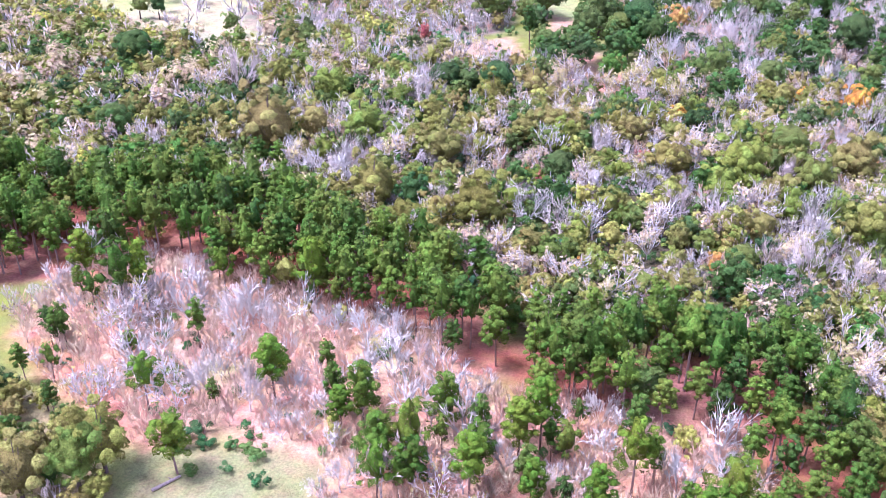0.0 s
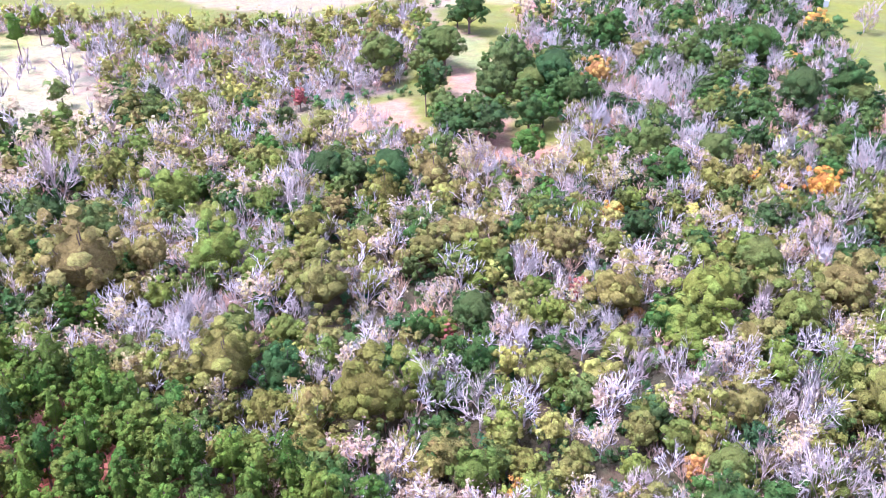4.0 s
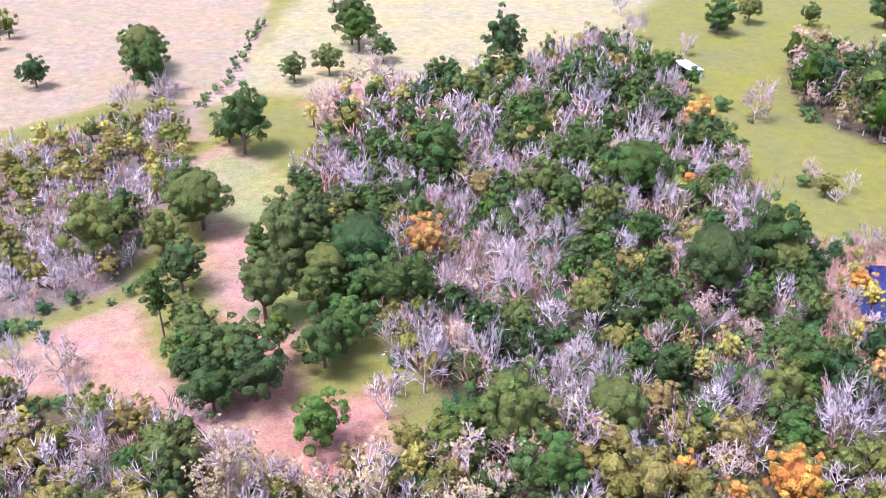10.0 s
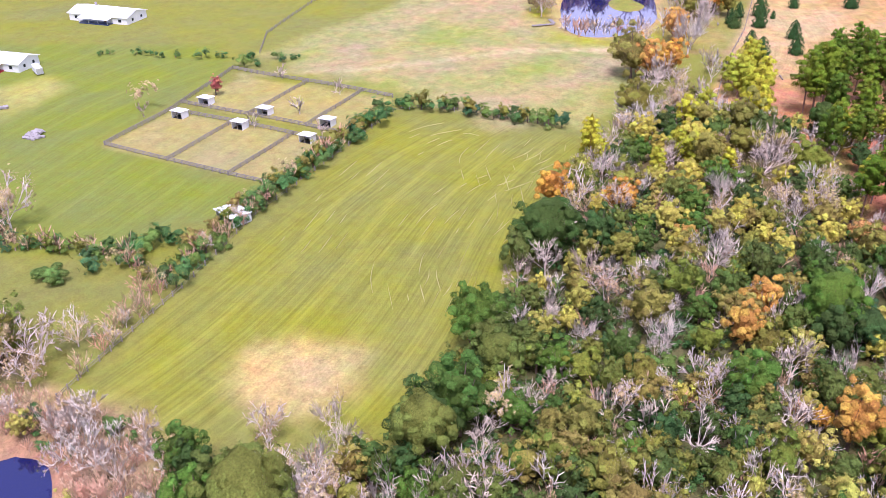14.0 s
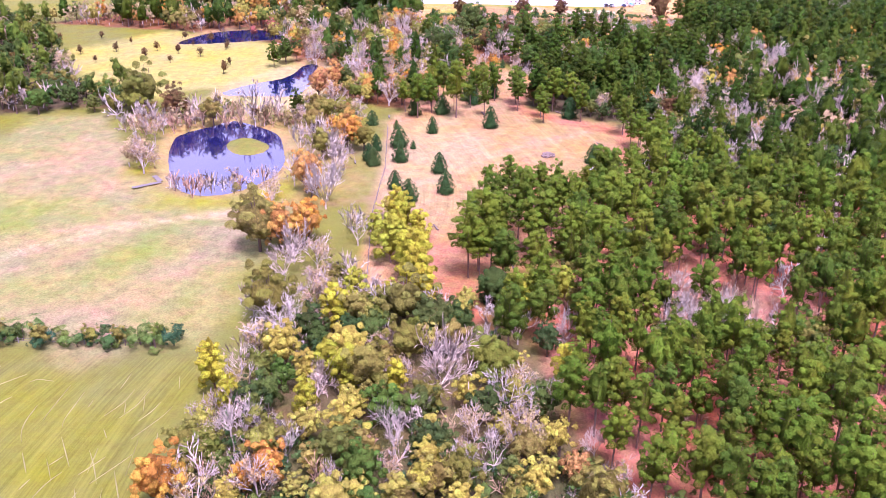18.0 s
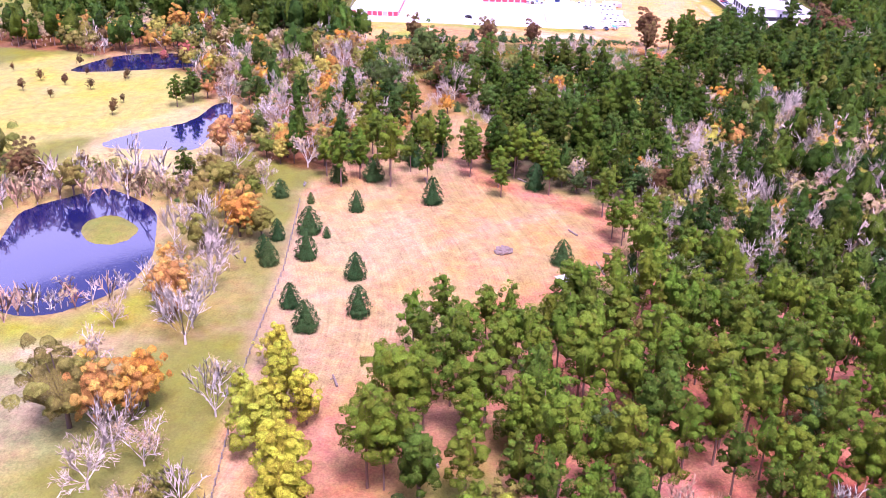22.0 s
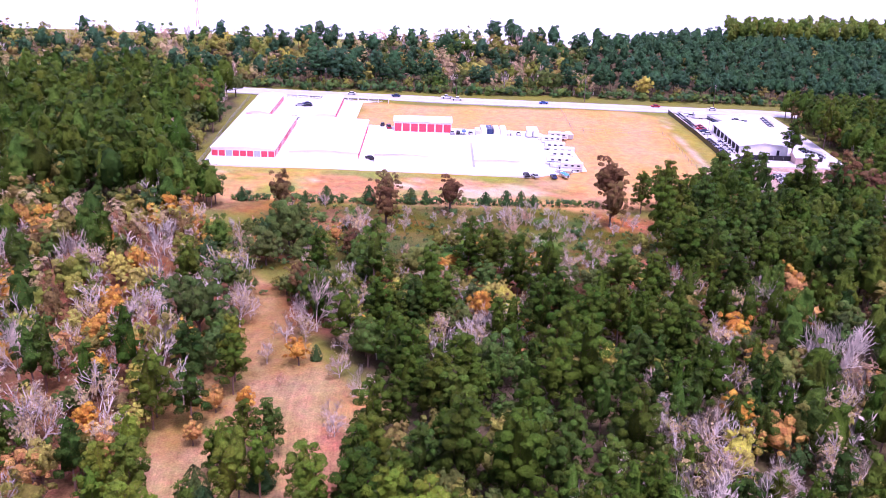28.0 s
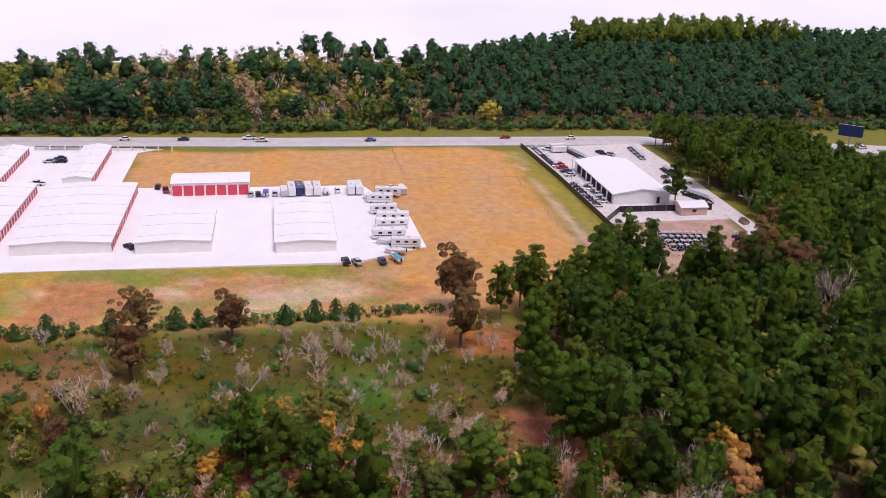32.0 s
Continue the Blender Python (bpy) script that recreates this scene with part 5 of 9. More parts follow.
spots("tan_tree", [(129, 385)], 1.15)
row_of("shrub", [(128, 339), (150, 341), (177, 343), (236, 345)], 2.6, 1.6, 1.8, 43)
row_of("brush_sapling", [(98, 334), (128, 339), (177, 343), (215, 345)], 4.5, 0.9, 1.5, 44)
row_of("olive_tree", [(138, 342), (160, 344), (190, 344), (228, 345)], 5.5, 0.55, 1.6, 45)
row_of("tan_tree", [(100, 335), (138, 342), (160, 344), (190, 344)], 11.0, 0.5, 1.6, 63)
row_of("shrub", [(236, 342), (238, 317), (239, 292)], 2.4, 1.6, 1.5, 46)
row_of("olive_tree", [(236, 340), (238, 317), (239, 294)], 7.0, 0.55, 1.5, 60)
row_of("oak_tree", [(237, 334), (239, 310)], 9, 0.5, 1.0, 47)
row_of("shrub", [(-101, 414), (-97, 433), (-101, 504)], 4.0, 0.9, 1.0, 48)
row_of("shrub", [(135, 480), (150, 484), (172, 470), (180, 458)], 4.0, 0.7, 1.0, 49)
row_of("shrub", [(244, 411), (262, 395), (250, 425), (236, 470)], 6.0, 1.1, 1.5, 50)
spots("bare_tree", [(60, 417), (130, 387)], 1.3)
spots("tan_tree", [(89, 357), (92, 341), (105, 341), (97, 350)], 0.95)
scatter([(47, 346), (90, 346), (97, 318), (86, 299), (64, 296), (46, 308)], 3.8, {"brush_sapling": 12, "bare_tree": 1, "shrub": 0.6, "thin_tree": 0.3}, (0.5, 0.8), 65)
# round the east ponds and the meadow
CEDARS = [(395, 275), (391, 266), (387, 253), (372, 263), (369, 258), (357, 261), (348, 248), (333, 260), (324, 255), (331, 245), (408, 261), (394, 233), (360, 200), (351, 197), (356, 184), (409, 205), (261, 230), (367, 270), (353, 269), (357, 271)]
spots("cedar_tree", CEDARS, 0.95, 0.2)
spots("mature_pine", [(400, 303), (475, 329), (481, 325)], 0.75)
spots("tan_tree", [(329, 307)], 0.7)
spots("orange_tree", [(349, 291), (324, 283), (437, 296), (426, 300)], 1.15)
spots("bare_tree", [(328, 325), (326, 322), (326, 319), (326, 315), (326, 312), (327, 310), (328, 308), (330, 302), (327, 317), (327, 309), (338, 299), (333, 296)], 0.62)
spots("brush_sapling", [(327, 324), (325, 320), (325, 316), (326, 313), (328, 305), (332, 299), (321, 317), (385, 325), (389, 321), (391, 313), (383, 338), (388, 334), (392, 329), (394, 338), (397, 334), (390, 344), (385, 346), (380, 342), (396, 323), (399, 327), (400, 319)], 1.3)
spots("bare_tree", [(322, 278), (338, 278), (361, 294), (333, 290), (382, 349), (395, 368), (387, 355), (397, 316), (390, 316), (391, 338), (397, 332), (400, 310), (410, 321), (372, 289), (318, 278)], 1.25)
spots("bare_tree", [(277, 271), (281, 279), (266, 263), (292, 265), (318, 278)], 1.16)
spots("bare_tree", [(271, 280), (262, 276)], 1.40)
spots("bare_tree", [(257, 267), (251, 279), (253, 282), (253, 271), (252, 254), (251, 244), (256, 260), (241, 271)], 1.04)
spots("tan_tree", [(379, 279), (379, 284), (346, 340), (346, 345), (321, 294), (383, 287), (373, 283), (345, 287), (274, 275), (257, 269), (285, 280), (263, 270), (244, 266)], 0.95)
spots("olive_tree", [(364, 279), (379, 293), (367, 274), (357, 286), (401, 370), (399, 362), (390, 331), (405, 361), (418, 281), (361, 283), (407, 367), (411, 372), (399, 292), (406, 296)], 1.25)
spots("olive_tree", [(250, 277), (248, 271), (251, 266), (248, 261), (248, 258), (250, 256), (250, 249), (265, 268), (269, 266)], 0.98)
spots("russet_tree", [(395, 342), (398, 347), (394, 348), (297, 290), (301, 264), (291, 285), (293, 277)], 0.9)
spots("orange_tree", [(290, 279), (288, 284)], 1.10)
spots("olive_tree", [(287, 289)], 1.22)
spots("yellowing_pine", [(283, 255), (270, 248), (284, 252), (312, 259), (295, 253), (293, 260), (254, 228), (274, 250), (280, 252), (289, 254), (246, 226), (258, 222)], 1.15)
spots("yellow_tree", [(231, 257), (226, 252), (232, 270), (234, 259), (220, 225), (310, 262)], 0.85)
spots("young_pine", [(274, 236), (279, 234), (272, 228), (272, 221), (295, 236), (298, 231), (313, 224), (310, 215), (290, 218), (284, 212), (303, 229), (306, 222), (318, 218), (320, 227), (277, 231), (300, 226), (309, 230), (315, 232)], 1.0)
spots("young_pine", [(412, 265), (413, 256), (414, 247), (431, 236), (418, 241), (423, 223), (408, 215), (409, 205), (396, 185), (377, 183), (383, 177), (363, 182), (425, 250), (420, 256)], 0.9)
spots("young_pine", [(456, 257), (452, 250), (471, 245), (445, 234), (443, 238), (434, 239), (471, 255), (433, 254), (429, 232), (425, 224), (435, 217)], 1.0)
spots("bare_tree", [(489, 230), (494, 226), (489, 237), (462, 218), (451, 222), (507, 212), (681, 309), (445, 154), (439, 128), (467, 120), (510, 119), (435, 141), (541, 318), (455, 150), (450, 160)], 0.8)
spots("orange_tree", [(478, 186), (483, 131), (494, 278), (482, 278), (473, 267), (445, 267), (441, 278), (466, 274), (543, 295), (471, 288), (646, 324)], 0.85)
spots("red_tree", [(565, 372), (539, 345)], 1.55)
spots("orange_tree", [(588, 365), (601, 358), (592, 352)], 1.6)
ORCHARD_TREES = [(513, 442), (492, 423), (478, 410), (499, 409), (516, 408), (488, 391), (480, 377), (503, 391), (526, 385), (470, 350), (509, 359), (492, 367), (497, 379), (520, 370), (526, 427), (513, 377), (463, 348), (477, 349), (485, 330), (506, 359)]
spots("russet_tree", ORCHARD_TREES, 0.34)
spots("oak_tree", [(485, 326), (399, 399), (407, 390), (408, 372), (413, 364), (404, 380)], 0.9)
spots("shrub", [(545, 205), (551, 222), (547, 172), (556, 160), (562, 200), (566, 178), (570, 165), (574, 235), (565, 240), (552, 238), (571, 190), (580, 215)], 1.1, 0.4)
spots("brush_sapling", [(550, 212), (560, 190), (566, 205), (575, 175), (555, 150), (570, 140), (548, 230), (578, 228)], 0.9, 0.3)
scatter([(517, 134), (537, 155), (545, 200), (535, 248), (556, 262), (562, 240), (556, 200), (552, 160), (560, 132)], 5.2, {"shrub": 4, "olive_tree": 2, "brush_sapling": 3, "orange_tree": 0.7, "bare_tree": 1, "oak_tree": 1, "tan_tree": 1.2}, (0.5, 0.95), 58)
scatter([(478, 222), (500, 236), (528, 250), (540, 262), (500, 258), (470, 256), (452, 252), (455, 240)], 10, {"shrub": 3, "brush_sapling": 3, "orange_tree": 1, "young_pine": 1.5, "tan_tree": 1}, (0.4, 0.8), 59, False)
spots("orange_tree", [(479, 186), (481, 130), (489, 190)], 1.15)
spots("bare_tree", [(506, 210), (505, 234), (522, 262), (544, 283), (494, 227), (494, 266), (532, 230), (512, 121), (504, 118), (529, 114)], 0.75)
spots("yellow_tree", [(504, 221), (513, 216)], 0.7)
spots("olive_tree", [(498, 206), (498, 232), (518, 204), (518, 208), (516, 135), (506, 141)], 0.85)
# thickets between and round the east ponds
scatter([(382, 363), (395, 360), (401, 349), (408, 328), (401, 306), (389, 300), (388, 316), (394, 330), (382, 339), (373, 350)], 3.4, {"brush_sapling": 10, "bare_tree": 3, "tan_tree": 1.5, "thin_tree": 1.2, "olive_tree": 0.8, "russet_tree": 0.6}, (0.6, 0.95), 67)
scatter([(390, 307), (383, 294), (389, 282), (402, 278), (411, 286), (414, 300), (404, 304)], 4.6, {"brush_sapling": 3, "tan_tree": 2, "olive_tree": 2, "bare_tree": 1.5, "shrub": 2}, (0.5, 0.9), 69)
scatter([(358, 351), (362, 346), (349, 339), (344, 342)], 3.2, {"tan_tree": 2, "brush_sapling": 3}, (0.5, 0.8), 70)
# weeds and low bushes on the open rough
scatter(ROUGH_OPEN, 3.4, {"shrub": 8, "brush_sapling": 0.8, "thin_tree": 0.5, "tan_tree": 0.5}, (0.22, 0.5), 64)
spots("shrub", [(579, 245), (588, 228), (584, 198), (578, 189), (570, 205), (572, 212), (565, 225), (560, 215), (574, 170), (568, 160), (575, 240)], 0.9, 0.3)
# by the storage yard
spots("mature_pine", [(581, 151)], 1.2, 0.02)
spots("olive_tree", [(573, 254), (577, 250)], 0.95)
spots("bare_tree", [(573, 229), (575, 180), (584, 181)], 0.6)
row_of("shrub", [(785, 470), (785, 120), (779, 20), (774, -60), (764, -200)], 3.0, 1.9, 2.0, 56)
row_of("olive_tree", [(788, 470), (788, 120), (782, 20)], 8.0, 0.6, 2.0, 57)
spots("oak_tree", [(618, 93), (614, 99), (622, 96)], 1.1)
spots("mature_pine", [(592, 135), (598, 129), (594, 124), (609, 104), (617, 94), (614, 88), (601, 114), (588, 128), (582, 146), (606, 98), (604, 108), (596, 118)], 1.0)
spots("brush_sapling", [(561, 180), (558, 193), (564, 182), (556, 229)], 1.3)
spots("cedar_tree", [(593, 268), (593, 254), (593, 247), (593, 240), (594, 235), (594, 226), (594, 219), (595, 212), (595, 207), (595, 187), (596, 184), (596, 180), (596, 175), (595, 171)], 0.66, 0.3)
row_of("shrub", [(594, 272), (595, 200), (597, 148)], 1.5, 1.0, 0.9, 51)
spots("yellow_tree", [(812, 191), (797, 91), (800, 177), (796, 150), (820, 230), (806, 130)], 1.1)

# trees that stand out from their neighbours
STANDS = []


def stands(kind, rows):
    fuller = {"bare_tree": 1.25, "oak_tree": 1.18, "olive_tree": 1.18, "thin_tree": 1.15, "tan_tree": 1.12}.get(kind, 1.0)
    for x, y, size in rows:
        PLACED[kind].append((x, y, min(size * fuller, 1.55), (x * 7.3 + y * 3.1) % 6.283, -1))
        STANDS.append((x, y, size * REACH[kind]))


REACH = {"pine_tree": 2.7, "young_pine": 2.8, "mature_pine": 3.1, "yellowing_pine": 2.9, "plantation_pine": 3.0, "bare_tree": 4.0, "tan_tree": 3.9, "thin_tree": 3.9, "oak_tree": 3.7, "olive_tree": 3.7, "yellow_tree": 3.2, "orange_tree": 3.3, "red_tree": 2.5, "russet_tree": 2.8, "shrub": 1.2, "brush_sapling": 1.6, "cedar_tree": 2.5}
stands("bare_tree", [(-140.7, 223.0, 1.31), (-129.2, 223.3, 0.87), (-192.6, 221.0, 1.11), (-101.5, 184.0, 1.07), (-95.2, 184.0, 0.92), (-88.9, 183.9, 0.91), (-83.9, 186.3, 0.84), (-79.7, 187.9, 0.71), (-87.8, 177.0, 0.95), (-72.0, 190.0, 0.77), (-86.8, 227.3, 1.08), (-84.4, 214.4, 0.87), (-102.4, 212.5, 0.73), (-35.0, 212.9, 0.95), (-27.2, 212.8, 0.58), (-20.3, 217.1, 0.66), (-30.9, 188.0, 0.91), (-20.8, 193.7, 0.79), (-26.6, 194.3, 0.60), (-60.1, 170.9, 0.63), (-59.1, 183.6, 0.74), (-41.8, 172.4, 0.92), (-34.6, 171.5, 0.90), (-43.0, 165.9, 0.77), (-48.4, 181.4, 0.59), (-4.7, 188.8, 0.75), (-1.6, 184.5, 0.73), (4.8, 196.4, 0.71), (-11.9, 188.1, 0.63), (-12.2, 197.7, 0.55)])
stands("bare_tree", [(17.5, 203.3, 0.78), (14.3, 179.8, 0.98), (-14.8, 159.5, 0.66), (-9.5, 161.4, 0.66), (-5.8, 157.3, 0.64), (6.6, 165.7, 0.76), (12.8, 157.0, 0.71), (-4.5, 292.1, 0.76), (-0.1, 297.1, 0.67), (7.0, 272.9, 0.70), (1.4, 148.8, 0.60), (12.2, 186.0, 0.72), (-13.9, 225.2, 0.65), (-9.6, 229.9, 0.55), (-88.8, 192.8, 0.63), (-17.0, 198.6, 0.81), (17.7, 222.7, 0.79), (17.1, 217.1, 0.55), (-58.0, 190.3, 0.60), (-51.5, 193.5, 0.55), (-52.4, 206.7, 0.55), (-4.6, 240.6, 0.64), (26.0, 283.6, 0.91), (18.9, 282.2, 0.91), (-6.6, 338.6, 1.05), (-14.0, 333.2, 1.03), (-2.2, 335.5, 1.03), (-11.0, 314.5, 1.05), (-5.3, 324.6, 0.91), (-54.9, 365.1, 1.17)])
stands("bare_tree", [(-47.2, 358.2, 1.04), (-39.0, 359.8, 1.04), (-27.3, 288.0, 0.96), (-16.0, 292.4, 0.89), (11.2, 336.4, 0.84), (21.7, 354.9, 0.89), (2.9, 291.2, 0.79), (26.6, 402.2, 0.91), (-81.9, 279.3, 0.65), (-98.4, 291.4, 0.68), (-73.1, 258.5, 0.73), (-114.6, 281.9, 0.67), (-128.5, 278.8, 0.99), (-154.0, 288.2, 1.22), (-167.4, 331.8, 1.23), (-132.7, 323.4, 0.98), (-104.4, 331.4, 0.79), (22.8, 231.7, 0.71), (37.8, 274.9, 1.01), (29.7, 254.5, 0.92), (20.5, 245.4, 0.64), (9.5, 211.2, 0.64), (-43.5, 226.9, 0.55), (-2.9, 262.8, 0.71), (-7.3, 258.8, 0.56), (-24.0, 243.0, 0.59), (-18.6, 405.1, 0.94), (13.1, 415.7, 1.07), (42.3, 280.7, 1.11), (69.2, 268.3, 1.14)])
stands("bare_tree", [(65.5, 292.5, 0.70), (86.2, 266.4, 0.97), (26.6, 391.3, 0.96), (-9.8, 345.7, 0.73), (-2.6, 312.5, 0.63), (22.6, 331.6, 0.75), (38.9, 339.2, 1.20), (15.8, 353.6, 0.67), (8.4, 355.9, 0.67), (88.9, 252.7, 0.61), (89.5, 254.1, 0.55), (34.1, 491.6, 1.31), (34.0, 524.2, 1.42), (29.5, 464.5, 1.01), (17.6, 466.9, 1.00), (35.5, 428.2, 0.92), (14.6, 405.6, 0.66), (18.1, 393.7, 0.63), (38.7, 310.6, 0.71), (33.2, 326.5, 0.56), (91.9, 282.5, 0.84), (103.1, 285.2, 0.63), (99.0, 280.1, 0.61), (90.4, 262.2, 0.75), (78.8, 261.5, 0.62), (64.4, 272.2, 0.55), (28.3, 344.8, 0.55), (21.5, 344.4, 0.55), (175.3, 241.5, 1.06), (128.2, 257.9, 1.04)])
stands("bare_tree", [(203.3, 272.7, 1.09), (179.2, 272.2, 0.84), (161.4, 271.8, 0.77), (160.0, 262.5, 0.70), (167.6, 245.7, 0.58), (157.1, 246.2, 0.55), (152.3, 252.7, 0.60), (143.3, 264.7, 0.58), (155.2, 275.3, 0.55), (207.0, 212.4, 0.55), (197.3, 209.9, 0.57), (163.2, 189.3, 0.94), (147.0, 214.2, 0.67), (150.0, 194.8, 0.99), (163.3, 205.4, 0.72), (167.6, 191.1, 0.73), (187.1, 222.7, 0.69), (145.4, 222.9, 0.67), (141.3, 256.6, 0.55), (145.3, 250.9, 0.55), (142.8, 244.9, 0.55), (141.5, 233.2, 0.55), (161.2, 200.1, 0.71), (140.9, 192.8, 0.83), (147.5, 208.2, 0.55), (186.7, 204.6, 0.61), (183.6, 199.7, 0.60), (140.3, 202.2, 0.63), (165.2, 260.0, 0.55), (205.4, 246.0, 0.92)])
stands("bare_tree", [(231.8, 239.6, 0.85), (256.9, 275.1, 1.45), (244.9, 274.3, 1.10), (171.6, 204.7, 0.55), (271.3, 279.4, 1.31), (223.6, 239.3, 1.29), (315.4, 277.5, 1.07), (249.3, 178.6, 0.73), (254.8, 170.3, 0.75), (244.5, 197.1, 0.72), (244.9, 192.5, 0.72), (247.5, 187.5, 0.72), (247.9, 182.9, 0.72), (219.4, 261.7, 0.64), (423.6, 159.2, 1.19), (472.4, 120.3, 1.33), (407.4, 108.5, 1.26), (408.5, 121.9, 1.14), (422.5, 124.2, 1.18), (367.3, 108.9, 1.01), (243.2, 215.4, 0.71), (244.8, 177.8, 0.57), (343.4, 279.9, 1.07), (507.2, 214.5, 1.04), (506.2, 208.9, 0.86), (495.1, 230.9, 0.98), (495.6, 225.7, 0.82), (515.1, 121.4, 0.81), (505.7, 120.4, 1.04), (437.3, 127.5, 0.99)])
stands("bare_tree", [(436.7, 141.7, 0.99), (524.4, 298.0, 0.92), (475.9, 290.8, 0.90), (489.5, 272.4, 0.80), (454.9, 222.6, 0.55), (463.7, 217.9, 0.71), (543.6, 321.0, 0.79), (540.6, 279.1, 0.79), (494.7, 263.7, 0.66), (572.9, 226.7, 0.99), (484.5, 111.0, 0.95), (492.8, 191.5, 0.73), (595.1, 54.1, 1.07), (13.9, 269.1, 0.78), (24.0, 257.3, 0.82), (-76.8, 270.2, 0.73), (-23.5, 316.2, 0.73), (-97.1, 255.7, 0.68), (-49.1, 254.3, 0.76), (-89.0, 235.8, 0.60), (-135.8, 374.1, 0.78), (-117.4, 405.6, 0.85), (-108.9, 412.6, 0.87), (-2.0, 454.1, 1.16), (469.1, 289.2, 1.17), (452.8, 114.0, 1.11), (407.2, 132.3, 0.91), (413.0, 116.4, 0.94), (448.3, 151.9, 0.82), (503.2, 316.4, 1.09)])
stands("bare_tree", [(523.7, 317.0, 0.93), (481.5, 311.6, 0.81), (377.7, 153.6, 0.65), (387.1, 160.6, 0.69), (513.2, 207.8, 1.02), (380.8, 169.7, 0.66), (392.8, 122.7, 0.71), (737.8, 307.4, 1.45), (-74.2, 118.6, 0.75), (-64.2, 123.0, 0.63), (-57.5, 122.6, 0.74), (-53.3, 125.4, 0.56), (-88.6, 99.0, 0.58), (-75.5, 100.4, 0.68), (-79.1, 99.3, 0.55), (-67.7, 99.4, 0.67), (-46.7, 87.7, 0.69), (-48.9, 85.2, 0.59), (-26.0, 99.1, 0.61), (-19.1, 98.2, 0.55), (-108.9, 129.2, 0.56), (-109.2, 122.4, 0.55), (-62.0, 103.6, 0.56), (-54.0, 114.6, 0.55), (-45.9, 117.1, 0.59), (-99.4, 132.5, 0.56), (-14.7, 112.8, 0.55), (-1.5, 101.8, 0.59), (4.2, 107.6, 0.55), (-30.1, 93.2, 0.55)])
stands("bare_tree", [(530.4, 230.5, 0.70), (535.8, 142.9, 0.79), (577.7, 56.9, 1.03)])
stands("tan_tree", [(-57.1, 199.0, 0.88), (-49.1, 204.2, 0.89), (-122.9, 236.9, 1.45), (-167.0, 213.6, 1.26), (-64.4, 227.0, 0.91), (-53.5, 260.3, 1.29), (-33.2, 258.1, 1.43), (-20.7, 256.7, 1.31), (-12.1, 268.3, 1.09), (10.4, 250.9, 0.91), (-44.2, 251.0, 0.80), (-101.8, 278.5, 0.83), (-7.3, 213.1, 1.01), (-20.3, 172.5, 0.73), (-122.4, 218.2, 0.87), (0.6, 243.5, 0.97), (-41.4, 260.5, 0.89), (-57.8, 271.0, 0.78), (-6.9, 228.9, 0.74), (-26.2, 242.6, 0.80), (23.1, 307.4, 1.03), (49.0, 322.0, 1.07), (-63.2, 410.0, 1.25), (-50.3, 240.9, 0.81), (-61.2, 194.6, 0.55), (-42.7, 203.7, 0.66), (-88.9, 288.9, 1.03), (-114.1, 318.0, 0.97), (7.8, 239.1, 0.89), (25.8, 243.4, 0.77)])
stands("tan_tree", [(30.8, 305.5, 0.76), (59.8, 418.2, 1.45), (90.9, 347.8, 0.96), (92.9, 340.1, 1.25), (91.2, 355.3, 1.15), (132.8, 388.3, 1.38), (50.3, 475.7, 0.88), (15.7, 382.3, 0.93), (94.7, 384.1, 1.09), (102.4, 377.8, 0.91), (63.0, 376.6, 0.84), (46.8, 291.5, 0.79), (92.5, 398.0, 1.14), (94.0, 388.6, 1.11), (37.3, 404.4, 1.05), (45.4, 380.3, 1.14), (98.3, 294.7, 1.05), (92.5, 279.2, 0.73), (89.1, 319.0, 0.57), (188.0, 274.4, 1.34), (224.4, 224.7, 0.84), (207.2, 224.4, 1.09), (182.1, 218.5, 0.83), (218.5, 275.6, 0.85), (191.3, 265.6, 0.91), (211.4, 233.0, 0.80), (253.3, 265.2, 1.16), (248.1, 242.3, 0.93), (191.3, 216.2, 0.58), (155.8, 257.9, 0.88)])
stands("tan_tree", [(162.2, 254.1, 0.59), (277.6, 272.7, 1.04), (300.8, 266.7, 0.95), (300.6, 290.5, 1.14), (371.7, 294.3, 0.96), (340.2, 338.2, 1.32), (372.5, 346.0, 1.45), (226.7, 247.0, 0.82), (205.7, 233.4, 0.84), (198.2, 245.8, 0.69), (236.8, 251.4, 0.86), (435.6, 133.6, 1.25), (442.0, 156.1, 1.28), (440.9, 115.1, 1.27), (503.2, 130.3, 1.30), (495.4, 186.4, 0.97), (414.0, 292.0, 1.35), (439.0, 273.7, 1.43), (489.9, 232.8, 0.99), (502.6, 223.7, 1.04), (491.9, 202.0, 1.00), (434.5, 143.5, 1.00), (465.3, 138.6, 0.89), (468.6, 280.8, 0.89), (481.1, 282.0, 0.95), (454.2, 279.5, 0.97), (539.2, 256.8, 1.00), (473.5, 223.4, 0.76), (547.3, 296.9, 0.82), (511.9, 138.3, 1.09)])
